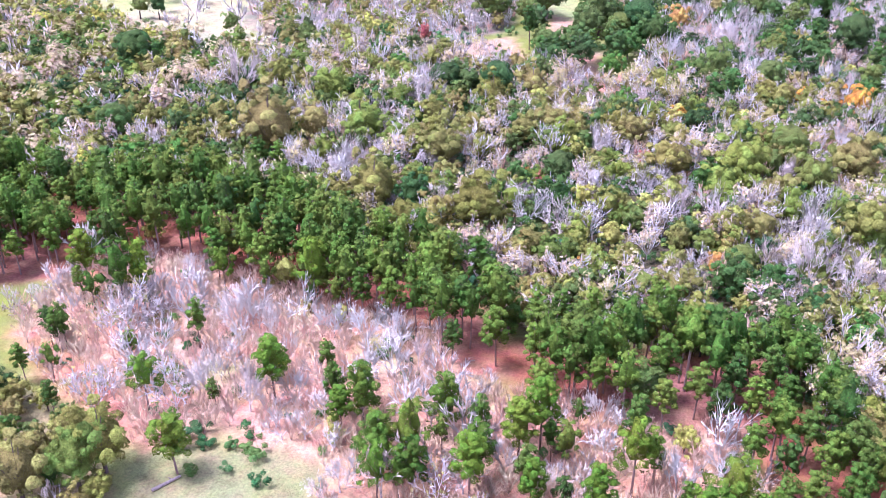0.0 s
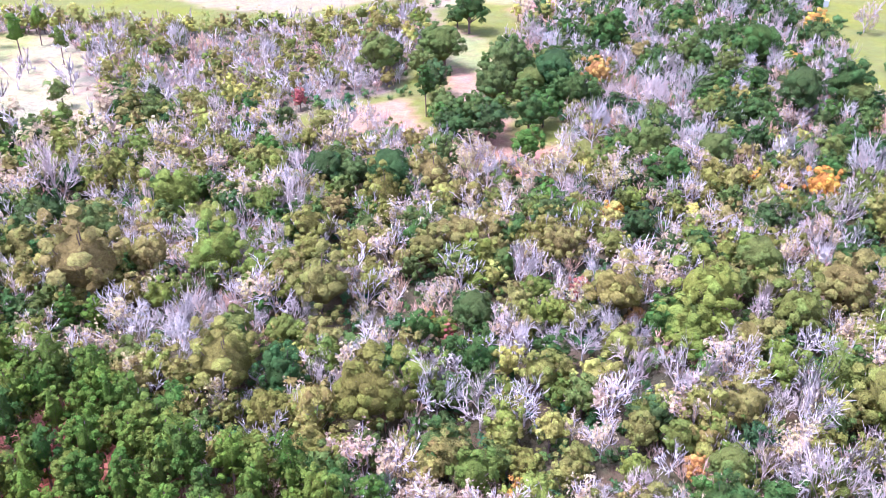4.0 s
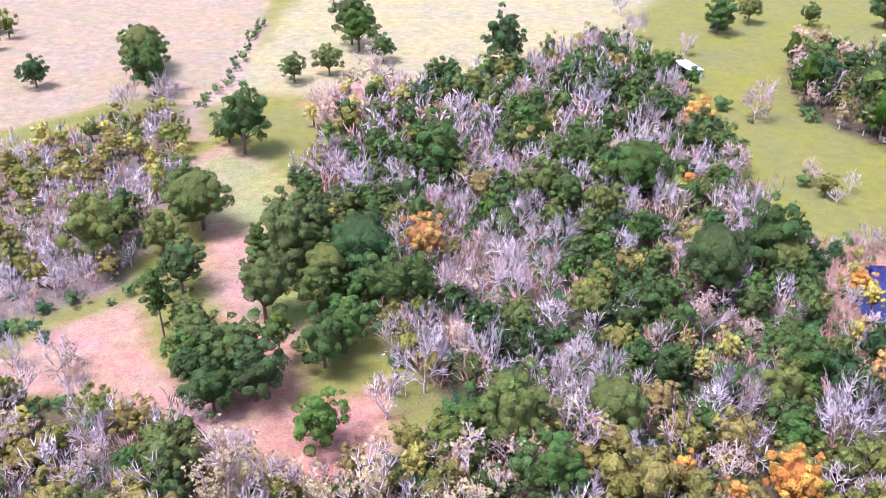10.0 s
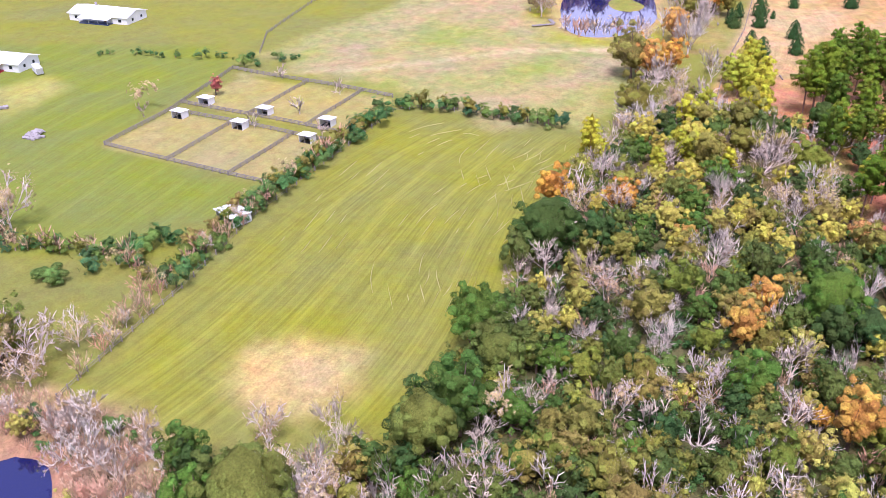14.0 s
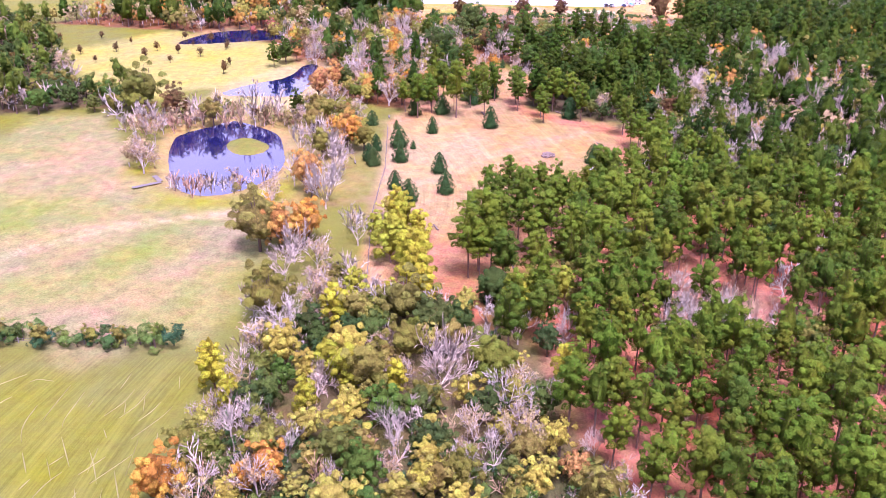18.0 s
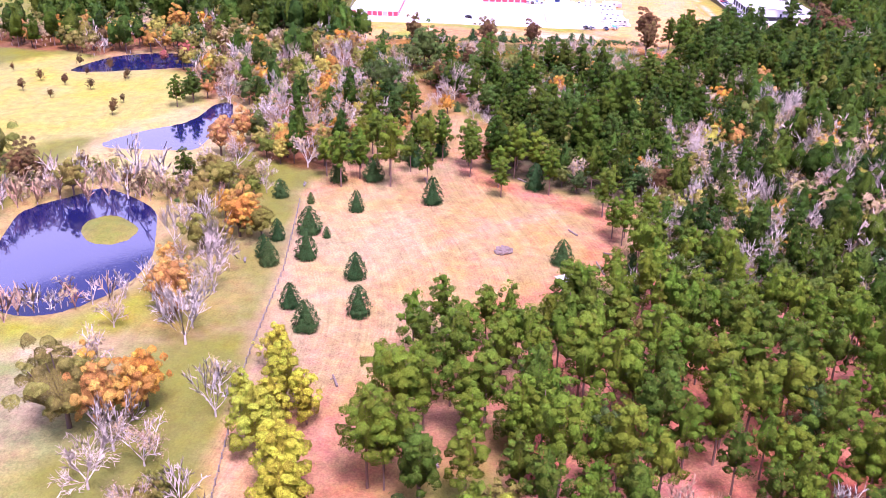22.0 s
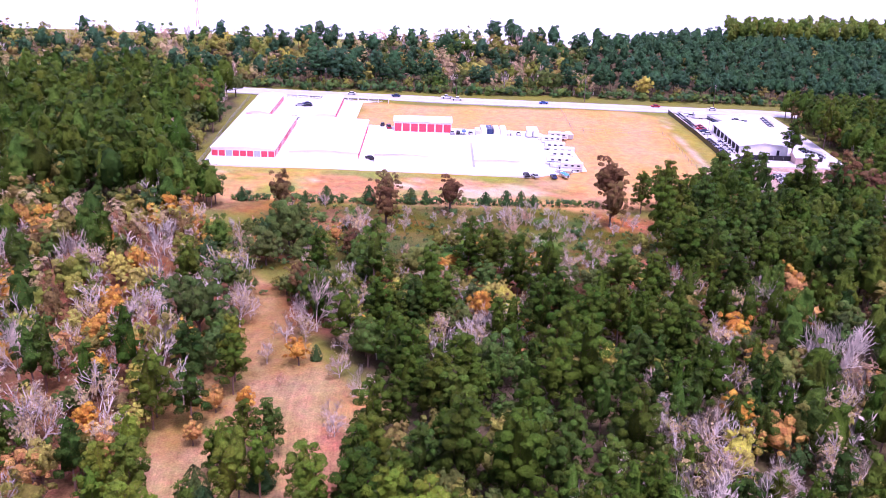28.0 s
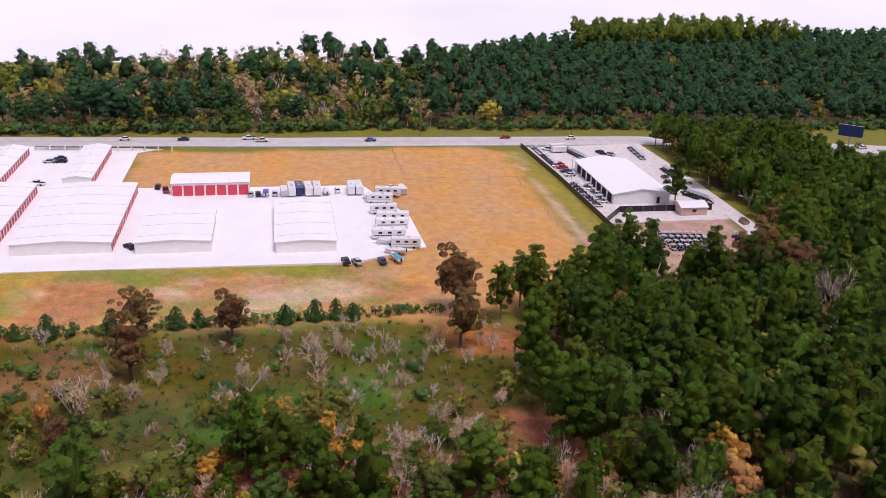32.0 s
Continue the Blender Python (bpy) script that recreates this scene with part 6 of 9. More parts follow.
stands("tan_tree", [(474.6, 114.0, 1.08), (471.6, 270.3, 0.91), (569.3, 181.2, 1.11), (-50.3, 433.3, 1.38), (-42.5, 427.6, 1.13), (-84.0, 259.2, 0.94), (-33.0, 287.4, 0.66), (39.2, 345.4, 0.81), (18.9, 269.1, 0.79), (-37.9, 250.5, 0.85), (-110.0, 332.3, 0.68), (-103.1, 271.5, 1.02), (453.7, 267.2, 1.13), (520.9, 292.9, 1.19), (496.8, 249.2, 1.10), (455.0, 125.2, 1.14), (438.7, 283.3, 1.06), (484.2, 313.1, 1.26), (647.2, 304.1, 1.45), (555.8, 227.5, 1.10), (545.2, 158.3, 0.83), (577.5, 181.7, 0.80), (560.5, 194.7, 0.87), (532.4, 169.6, 0.90)])
stands("yellow_tree", [(-120.6, 289.6, 1.20), (-118.1, 279.6, 1.03), (-56.4, 242.8, 0.96), (-19.0, 240.1, 1.20), (-100.3, 142.3, 0.73), (-1.9, 249.5, 0.92), (-68.1, 180.0, 0.75), (-129.5, 296.1, 1.21), (-89.2, 273.2, 0.79), (-64.2, 252.3, 0.79), (-11.3, 245.3, 0.82), (26.0, 300.4, 1.01), (-17.5, 230.6, 0.91), (32.0, 270.6, 0.55), (57.5, 318.4, 0.72), (61.5, 338.1, 0.62), (13.8, 329.0, 0.75), (82.7, 330.5, 0.72), (69.2, 283.2, 0.70), (83.2, 254.3, 0.88), (56.5, 270.6, 0.88), (88.5, 259.5, 0.66), (75.3, 279.5, 0.70), (19.1, 301.8, 0.66), (230.2, 256.5, 1.28), (199.9, 240.0, 0.75), (194.8, 223.0, 1.07), (200.2, 220.2, 0.82), (193.2, 193.6, 0.69), (192.2, 259.8, 0.92)])
stands("yellow_tree", [(167.5, 210.4, 0.92), (154.4, 269.7, 0.77), (150.5, 203.9, 0.83), (208.2, 261.5, 1.18), (207.4, 255.1, 1.36), (186.9, 254.2, 1.07), (190.5, 234.1, 1.06), (184.9, 229.3, 1.03), (190.0, 250.0, 1.08), (176.7, 248.1, 0.84), (139.7, 197.5, 0.65), (188.0, 269.7, 0.91), (176.8, 236.3, 0.83), (165.6, 267.6, 0.55), (136.7, 220.2, 0.66), (231.2, 270.0, 1.30), (310.4, 258.8, 1.19), (225.9, 265.0, 0.99), (215.4, 254.8, 0.94), (215.5, 253.8, 0.94), (232.1, 225.8, 0.85), (219.9, 234.0, 0.80), (209.1, 240.3, 0.75), (191.9, 244.2, 0.81), (199.2, 258.7, 0.85), (513.9, 213.4, 0.89), (509.4, 164.2, 0.98), (507.4, 186.7, 0.87), (519.4, 277.4, 0.79), (501.1, 274.7, 0.84)])
stands("yellow_tree", [(520.3, 266.1, 0.80), (821.6, 189.7, 1.45), (787.9, 94.7, 1.45), (458.7, 282.6, 0.69), (452.6, 138.2, 0.84), (431.9, 203.4, 0.75), (-24.0, 277.4, 0.60), (-28.0, 268.1, 0.72), (383.1, 152.1, 0.92), (512.3, 278.1, 1.41), (519.7, 285.2, 1.30), (462.9, 263.2, 1.07), (432.1, 281.3, 1.05), (378.5, 158.7, 0.74), (504.5, 290.6, 1.10), (420.2, 280.4, 1.00), (551.4, 246.0, 1.27), (512.3, 189.7, 1.13), (-1.6, 112.0, 0.72), (-53.3, 99.9, 0.55), (-115.3, 142.5, 0.74)])
stands("orange_tree", [(-1.7, 166.8, 0.67), (-25.6, 156.2, 0.55), (-98.0, 168.8, 0.57), (26.4, 264.0, 1.17), (-30.8, 337.5, 1.05), (17.6, 262.7, 0.76), (-19.1, 247.2, 0.65), (-49.1, 197.6, 0.63), (-12.2, 205.7, 0.64), (30.8, 365.8, 0.87), (28.6, 224.7, 0.55), (50.5, 291.0, 1.20), (56.3, 288.4, 1.07), (70.9, 286.9, 0.97), (56.5, 322.7, 0.79), (40.6, 406.2, 1.04), (59.4, 279.4, 0.55), (151.6, 231.5, 1.45), (162.0, 230.2, 1.18), (132.5, 212.6, 1.21), (151.2, 196.3, 0.94), (294.0, 288.0, 1.06), (338.1, 285.4, 1.34), (192.6, 268.3, 0.72), (135.5, 217.0, 0.75), (328.0, 285.5, 1.16), (196.0, 265.4, 0.81), (294.4, 278.0, 1.09), (437.0, 115.1, 1.25), (480.2, 186.0, 1.12)])
stands("orange_tree", [(480.3, 131.8, 1.45), (490.8, 134.6, 0.98), (448.7, 268.5, 0.71), (446.3, 247.6, 0.55), (498.0, 279.0, 0.80), (486.1, 280.1, 0.76), (476.6, 267.7, 0.82), (458.0, 240.6, 0.55), (631.8, 317.8, 1.26), (521.0, 112.4, 1.11), (-30.0, 330.0, 1.12), (12.0, 267.2, 0.67), (596.1, 359.3, 1.45), (586.0, 363.3, 1.45), (424.6, 293.4, 1.08), (378.5, 286.0, 1.26), (376.9, 279.2, 1.25), (368.1, 279.8, 1.19), (373.2, 279.8, 1.22), (511.3, 113.7, 1.14)])
stands("red_tree", [(-111.3, 296.3, 0.86), (-70.1, 219.7, 0.71), (-71.2, 155.7, 0.57), (-22.7, 210.4, 0.87), (-44.4, 192.2, 0.72), (568.1, 373.8, 1.45), (561.2, 354.0, 0.83), (536.4, 353.1, 0.78)])
stands("olive_tree", [(-112.8, 190.0, 1.20), (-111.9, 224.6, 1.38), (-103.6, 219.7, 1.16), (-83.6, 200.0, 1.12), (-69.4, 196.0, 1.24), (-52.1, 165.9, 1.45), (-27.1, 225.6, 1.15), (-3.4, 196.3, 1.05), (-0.7, 208.9, 0.96), (-33.3, 200.8, 0.83), (-77.4, 175.1, 0.93), (-23.1, 184.3, 0.82), (-66.2, 162.3, 1.05), (-48.7, 221.7, 1.34), (-47.1, 169.4, 0.79), (7.5, 199.4, 0.91), (-16.6, 207.2, 0.90), (2.2, 224.6, 0.95), (-10.1, 171.7, 0.87), (-18.3, 165.0, 0.74), (-26.0, 162.3, 0.73), (-104.6, 199.4, 0.99), (-132.9, 186.5, 0.98), (-150.6, 194.4, 1.04), (-18.4, 228.8, 0.91), (-55.0, 217.2, 0.89), (-64.0, 221.1, 0.78), (1.4, 214.4, 0.71), (2.9, 203.5, 0.88), (23.6, 216.4, 1.27)])
stands("olive_tree", [(-77.0, 210.7, 1.00), (-93.3, 201.9, 0.96), (-78.8, 231.2, 0.98), (15.3, 207.6, 0.78), (-45.4, 192.8, 0.76), (-106.7, 250.8, 1.09), (-101.7, 253.2, 0.95), (-63.8, 208.2, 0.85), (-69.0, 209.4, 0.74), (18.3, 238.3, 0.80), (16.5, 309.0, 0.71), (53.0, 283.8, 0.70), (3.1, 315.0, 0.59), (102.2, 429.6, 1.33), (96.3, 408.2, 1.24), (109.8, 423.0, 1.11), (49.6, 274.8, 0.87), (6.0, 301.4, 0.66), (72.4, 261.0, 0.66), (76.6, 258.5, 0.66), (80.0, 256.4, 0.65), (233.9, 246.7, 1.12), (203.1, 224.3, 0.97), (172.6, 226.6, 0.84)])
stands("olive_tree", [(133.2, 244.3, 0.69), (172.4, 259.3, 0.87), (222.8, 252.8, 0.98), (219.2, 241.1, 0.82), (228.4, 229.0, 1.00), (242.7, 245.2, 0.78), (238.6, 238.1, 0.76), (-68.9, 238.4, 0.75), (-83.6, 237.4, 0.87), (-99.2, 246.6, 0.93), (-2.7, 269.7, 0.73), (-51.1, 248.5, 0.79), (-45.6, 246.6, 0.67), (-84.3, 264.2, 0.89), (1.8, 258.7, 0.69), (-27.5, 247.0, 0.76), (10.3, 284.1, 0.79), (-90.2, 77.4, 0.88), (-82.0, 76.0, 0.96), (-88.2, 71.6, 0.74), (-89.8, 82.8, 0.69), (-80.7, 80.2, 0.77), (-77.9, 75.2, 0.74)])
stands("oak_tree", [(-79.7, 248.1, 1.34), (-71.1, 244.4, 1.13), (-121.8, 204.8, 1.04), (-112.0, 218.7, 0.99), (-137.1, 207.4, 0.89), (-11.1, 273.5, 1.16), (8.8, 224.5, 0.94), (-152.7, 182.1, 0.99), (-175.0, 206.8, 1.12), (-185.1, 236.7, 1.25), (-66.2, 169.9, 0.82), (-85.4, 247.1, 0.97), (-0.7, 161.3, 0.70), (6.6, 173.9, 0.74), (-42.5, 187.4, 0.72), (-40.9, 173.1, 0.60), (-96.2, 196.6, 0.82), (-6.7, 264.2, 1.45), (23.3, 289.7, 1.01), (-41.1, 195.9, 0.77), (26.0, 321.5, 1.32), (-3.4, 360.1, 1.45), (17.1, 359.4, 1.45), (39.7, 331.1, 1.36), (35.8, 300.4, 1.04), (4.4, 278.4, 0.97), (-30.9, 237.7, 0.83), (-12.7, 237.5, 0.82), (-79.4, 342.5, 1.30), (-84.4, 330.1, 1.45)])
stands("oak_tree", [(-95.5, 334.9, 1.28), (-79.6, 383.5, 1.45), (-41.8, 299.8, 1.45), (-36.1, 311.6, 1.14), (-49.1, 312.6, 1.45), (-43.1, 322.3, 1.39), (-69.0, 297.9, 1.45), (-61.1, 281.1, 1.37), (-42.2, 274.0, 1.31), (-58.2, 307.3, 1.14), (-97.6, 326.0, 1.25), (31.9, 246.0, 0.82), (1.5, 353.9, 0.84), (-0.3, 380.3, 1.24), (15.7, 367.8, 1.22), (7.4, 381.4, 0.95), (9.5, 349.0, 0.84), (78.4, 304.0, 1.36), (80.0, 285.2, 1.38), (76.8, 291.0, 0.90), (106.8, 271.7, 1.02), (102.7, 270.7, 1.00), (111.5, 267.8, 1.14), (35.9, 293.4, 1.03), (17.9, 305.1, 0.93), (10.2, 314.2, 0.95), (31.0, 286.2, 0.87), (16.9, 296.1, 0.66), (13.1, 312.6, 0.71), (75.5, 283.9, 0.99)])
stands("oak_tree", [(87.9, 454.3, 1.45), (85.3, 440.1, 1.34), (99.2, 454.3, 1.42), (94.0, 424.2, 1.30), (109.6, 447.8, 1.42), (48.3, 277.0, 0.66), (168.3, 273.6, 1.29), (161.3, 277.0, 1.11), (131.8, 274.9, 1.06), (130.8, 270.1, 0.93), (126.6, 266.0, 1.13), (142.5, 273.0, 1.00), (157.3, 217.1, 1.45), (163.5, 217.8, 1.05), (135.3, 267.0, 0.95), (177.1, 255.8, 0.88), (147.3, 256.1, 0.76), (167.8, 269.2, 0.72), (178.9, 264.1, 0.75), (148.0, 268.9, 0.77), (134.9, 228.5, 0.90), (159.8, 213.0, 0.77), (186.3, 247.2, 0.76), (196.9, 226.4, 0.79), (125.0, 269.1, 0.68), (130.6, 258.5, 0.69), (242.6, 259.1, 0.93), (242.6, 242.9, 0.93)])
stands("oak_tree", [(260.0, 230.5, 0.84), (288.6, 212.9, 0.75), (205.9, 238.2, 0.76), (203.6, 239.9, 0.63), (528.5, 263.5, 1.42), (536.3, 250.0, 1.25), (489.9, 257.0, 1.38), (545.4, 243.6, 1.29), (534.3, 223.6, 1.24), (506.6, 232.4, 0.93), (455.3, 273.5, 0.88), (468.8, 190.3, 0.95), (527.6, 208.1, 1.21), (467.8, 132.4, 1.41), (500.8, 104.5, 1.10), (491.0, 251.0, 1.04), (-56.0, 324.3, 1.32), (-61.5, 326.5, 1.01), (-84.7, 348.6, 1.12), (-76.6, 316.7, 1.14), (-85.4, 390.5, 1.29), (-19.2, 274.6, 0.89), (-28.4, 371.5, 1.37), (-153.6, 428.0, 1.45), (-125.3, 440.8, 1.45), (-115.9, 423.8, 1.45), (-11.4, 459.1, 1.45), (-76.9, 438.9, 1.24), (-60.7, 470.9, 1.35), (-51.5, 460.4, 1.45)])
stands("oak_tree", [(-63.5, 263.3, 1.11), (-104.9, 258.0, 1.00), (-5.8, 253.8, 0.67), (521.8, 190.2, 1.11), (518.9, 162.8, 1.00), (531.7, 164.6, 0.68)])
stands("oak_tree", [(213.2, 248.3, 1.20), (215.2, 230.8, 1.02), (161.2, 249.9, 0.81), (156.3, 240.2, 0.78), (173.5, 231.8, 0.85), (173.5, 264.0, 0.88), (174.1, 218.6, 0.84), (164.7, 236.2, 0.68), (200.3, 254.3, 0.74), (196.2, 250.1, 0.72)])
stands("cedar_tree", [(68.9, 509.0, 1.45), (56.1, 336.8, 0.78), (53.3, 322.5, 0.55), (263.3, 230.6, 1.14), (429.2, 242.8, 1.13), (434.4, 233.0, 1.16), (481.5, 229.3, 0.55), (429.2, 259.2, 0.94), (410.1, 251.1, 1.10), (407.9, 204.6, 1.22), (423.8, 240.0, 1.04)])
stands("shrub", [(52.3, 425.1, 1.61), (75.4, 422.2, 1.67), (61.1, 374.3, 1.24), (57.8, 414.7, 1.05), (136.7, 355.1, 1.80), (119.3, 362.4, 1.67), (44.1, 308.8, 1.14), (26.9, 332.6, 1.21), (143.8, 252.5, 1.10), (141.1, 242.9, 1.28), (136.0, 249.2, 1.25), (153.1, 260.4, 1.16), (150.6, 239.5, 1.12), (-89.0, 311.6, 1.00), (-96.6, 311.7, 0.86), (-100.4, 308.5, 0.85), (-103.5, 301.4, 1.11), (-105.4, 300.1, 0.96), (-72.6, 91.9, 0.93), (-63.2, 90.9, 0.60), (-63.1, 94.3, 0.62), (-52.6, 94.1, 0.50), (-74.4, 90.0, 0.82), (-72.2, 103.0, 0.55)])
stands("young_pine", [(213.1, 216.5, 0.98), (204.1, 209.8, 0.94), (210.0, 205.0, 0.96), (205.9, 199.6, 0.93), (195.7, 204.8, 0.90), (193.1, 197.7, 0.97), (198.3, 192.9, 0.99), (189.3, 187.1, 1.04), (175.9, 191.1, 1.06), (176.9, 185.4, 1.06), (207.8, 189.4, 0.93), (211.5, 182.3, 0.94), (203.0, 179.6, 1.00), (238.1, 226.9, 1.09), (248.1, 225.7, 1.01), (245.5, 220.1, 1.00), (216.6, 193.9, 0.87), (220.6, 186.4, 0.88), (219.4, 209.1, 0.89), (274.7, 236.2, 1.16), (287.6, 231.9, 1.23), (291.2, 228.5, 1.24), (299.0, 224.2, 1.25), (302.1, 215.5, 1.16), (291.2, 221.5, 1.12), (268.4, 227.6, 0.91), (274.4, 233.5, 1.05), (284.1, 220.2, 0.97), (325.9, 201.8, 1.13), (302.6, 208.2, 1.16)])
stands("young_pine", [(303.1, 201.0, 1.17), (315.0, 192.4, 1.21), (307.8, 187.4, 1.18), (296.4, 196.0, 1.13), (273.9, 206.5, 1.15), (262.8, 203.8, 1.10), (274.5, 197.4, 1.15), (286.9, 189.1, 1.09), (304.5, 182.2, 1.17), (316.5, 171.2, 1.22), (297.7, 177.7, 1.13), (305.4, 169.1, 1.17), (295.1, 165.8, 1.12), (276.3, 171.6, 1.15), (283.0, 162.3, 1.18), (303.3, 148.4, 1.15), (274.3, 159.6, 1.14), (284.0, 149.0, 1.18), (290.9, 140.2, 1.21), (266.4, 153.3, 1.10), (272.5, 145.2, 1.13), (245.0, 211.2, 1.01), (230.3, 208.1, 0.94), (238.7, 205.1, 0.98), (247.7, 198.4, 0.92), (214.4, 208.8, 0.95), (215.0, 200.1, 0.95), (214.1, 177.0, 1.10), (210.1, 171.9, 1.15), (200.6, 184.3, 1.09)])
stands("young_pine", [(201.4, 172.1, 1.09), (189.7, 175.9, 1.02), (233.9, 193.8, 0.80), (234.2, 174.9, 0.86), (223.8, 172.0, 0.99), (224.9, 163.0, 1.08), (260.5, 184.5, 0.87), (410.9, 255.2, 0.98), (403.7, 259.6, 1.05), (405.4, 245.7, 1.25), (425.6, 236.2, 1.04), (408.9, 235.6, 0.86), (416.0, 223.3, 0.89), (400.6, 214.3, 0.93), (416.3, 210.3, 1.11), (416.6, 204.0, 1.11), (403.6, 200.8, 0.95), (389.6, 187.3, 1.08), (372.0, 184.3, 0.80), (375.8, 186.3, 0.80), (377.9, 177.3, 0.92), (424.3, 251.6, 0.92), (424.1, 256.0, 0.92), (-51.9, 99.5, 0.80), (-48.6, 100.7, 0.80), (-43.5, 92.9, 0.80), (-36.5, 90.3, 0.80), (-28.8, 96.8, 0.80), (-36.2, 103.6, 0.80), (-22.1, 105.7, 0.80)])
stands("young_pine", [(-24.4, 101.5, 0.80), (-20.3, 92.5, 0.80), (-11.1, 92.3, 0.80), (-28.8, 91.8, 0.80), (-70.7, 83.4, 0.80), (-115.4, 121.2, 0.80), (-94.0, 133.4, 0.80), (-64.9, 102.5, 0.80)])
stands("yellowing_pine", [(282.3, 255.5, 1.29), (282.5, 252.8, 1.06), (264.7, 247.7, 1.31), (305.1, 256.7, 1.16), (291.2, 248.8, 0.98), (228.1, 216.4, 0.91), (254.3, 224.5, 1.04), (262.9, 214.4, 0.86)])
stands("mature_pine", [(466.6, 253.4, 1.10), (451.5, 256.4, 1.02), (452.5, 249.4, 0.86), (465.6, 244.2, 0.92), (443.7, 237.5, 0.82), (443.9, 233.0, 0.82), (436.6, 241.0, 0.78), (524.5, 234.5, 1.20), (532.4, 194.7, 1.20), (528.6, 188.8, 1.20), (489.2, 179.3, 1.20), (475.9, 175.9, 1.16), (519.1, 156.1, 1.20), (508.1, 151.1, 1.20), (490.6, 161.3, 1.20), (483.9, 169.9, 1.20), (469.6, 161.5, 1.12), (479.8, 153.4, 1.18), (459.3, 149.3, 1.20), (477.5, 150.3, 1.17), (465.1, 207.9, 1.20), (466.7, 211.3, 1.10), (460.1, 173.5, 1.20), (457.4, 180.4, 1.20), (440.4, 187.3, 1.20), (438.6, 178.5, 1.11), (439.1, 167.6, 1.11), (429.3, 174.2, 1.05), (426.7, 189.4, 1.18), (432.6, 198.4, 1.20)])
stands("mature_pine", [(432.4, 205.9, 1.07), (435.2, 214.6, 1.09), (424.8, 209.3, 1.02), (426.4, 214.9, 0.89), (429.3, 181.5, 0.90), (425.1, 167.5, 1.03), (557.0, 137.5, 1.20), (529.5, 130.0, 1.20), (537.8, 135.6, 1.20), (553.9, 116.7, 1.20), (549.6, 109.9, 1.20), (560.9, 97.7, 1.20), (567.4, 86.8, 1.20), (526.9, 111.3, 1.20), (532.5, 95.5, 1.20), (513.6, 128.7, 1.20), (592.2, 135.3, 1.20), (593.0, 127.6, 1.20), (601.9, 108.3, 1.20), (621.9, 92.4, 1.20), (611.1, 89.8, 1.20), (574.4, 128.3, 1.20), (591.8, 112.8, 1.20), (547.7, 136.7, 1.20), (566.9, 122.4, 1.20), (530.4, 136.4, 1.20), (536.6, 120.1, 1.20), (543.5, 102.1, 1.20), (546.8, 89.4, 1.20), (561.3, 73.5, 1.20)])
stands("mature_pine", [(560.3, 64.6, 1.20), (541.1, 82.8, 1.20), (524.2, 117.7, 1.20), (521.9, 99.7, 1.20), (524.2, 87.2, 1.20), (588.7, 83.3, 1.20), (587.6, 73.4, 1.20), (618.4, 45.6, 1.20), (637.1, 25.7, 1.20), (616.8, 29.1, 1.20), (670.0, 57.3, 1.20), (689.5, 36.2, 1.20), (696.0, 19.9, 1.20), (673.7, 18.8, 1.20), (518.7, 182.1, 1.20), (514.2, 175.3, 1.13), (517.7, 219.3, 1.20)])
stands("russet_tree", [(591.8, 219.9, 1.45), (596.8, 145.4, 1.45), (576.5, 251.7, 1.42), (595.6, 67.9, 1.45), (399.8, 170.6, 1.25), (697.0, 302.9, 1.45), (592.8, 59.5, 1.45), (540.9, 227.0, 1.05)])
stands("pine_tree", [(-162.8, 158.1, 0.87), (-155.0, 157.5, 0.86), (-153.5, 145.6, 0.82), (-144.9, 142.7, 0.80), (-137.4, 143.0, 0.90), (-132.6, 144.0, 0.80), (-129.8, 148.0, 0.80), (-122.5, 148.1, 0.90), (-116.9, 148.0, 0.80), (-111.8, 149.1, 0.89), (-105.5, 150.0, 0.88), (-102.7, 154.3, 0.80), (-98.4, 156.5, 0.90), (-90.8, 152.8, 0.98), (-83.6, 148.9, 0.96), (-88.4, 145.7, 0.85), (-95.0, 145.8, 0.86), (-104.6, 140.0, 0.85), (-112.5, 139.7, 0.80), (-119.9, 138.5, 0.80), (-124.6, 135.5, 0.80), (-130.9, 134.6, 0.80), (-135.7, 130.4, 0.85), (-132.6, 122.0, 0.82), (-126.0, 125.4, 0.82), (-77.4, 141.6, 0.92), (-68.8, 136.2, 0.98), (-65.4, 141.3, 0.90), (-58.1, 137.8, 0.97), (-53.9, 141.4, 0.98)])
stands("pine_tree", [(-48.4, 141.6, 1.06), (-43.4, 143.3, 1.06), (-61.6, 130.2, 0.85), (-55.6, 128.8, 0.92), (-49.0, 131.1, 0.92), (-42.4, 130.1, 1.00), (-40.1, 139.7, 0.86), (-34.5, 124.2, 0.95), (-41.8, 122.4, 0.80), (-29.1, 129.4, 0.97), (-25.2, 133.9, 0.90), (-20.1, 132.6, 0.97), (-15.6, 134.1, 0.97), (-18.4, 124.6, 0.84), (-27.0, 121.6, 0.84), (-22.5, 126.3, 0.86), (-10.4, 130.9, 0.94), (-6.7, 123.3, 0.98), (-12.5, 122.0, 0.82), (-16.1, 117.8, 0.81), (-24.4, 115.1, 0.80), (-3.4, 134.6, 0.87), (2.0, 133.6, 0.94), (6.4, 133.6, 0.93), (10.6, 136.7, 0.94), (14.2, 133.2, 0.91), (9.4, 125.6, 0.88), (3.6, 123.6, 0.88), (-1.1, 120.5, 0.88), (2.6, 117.1, 0.80)])
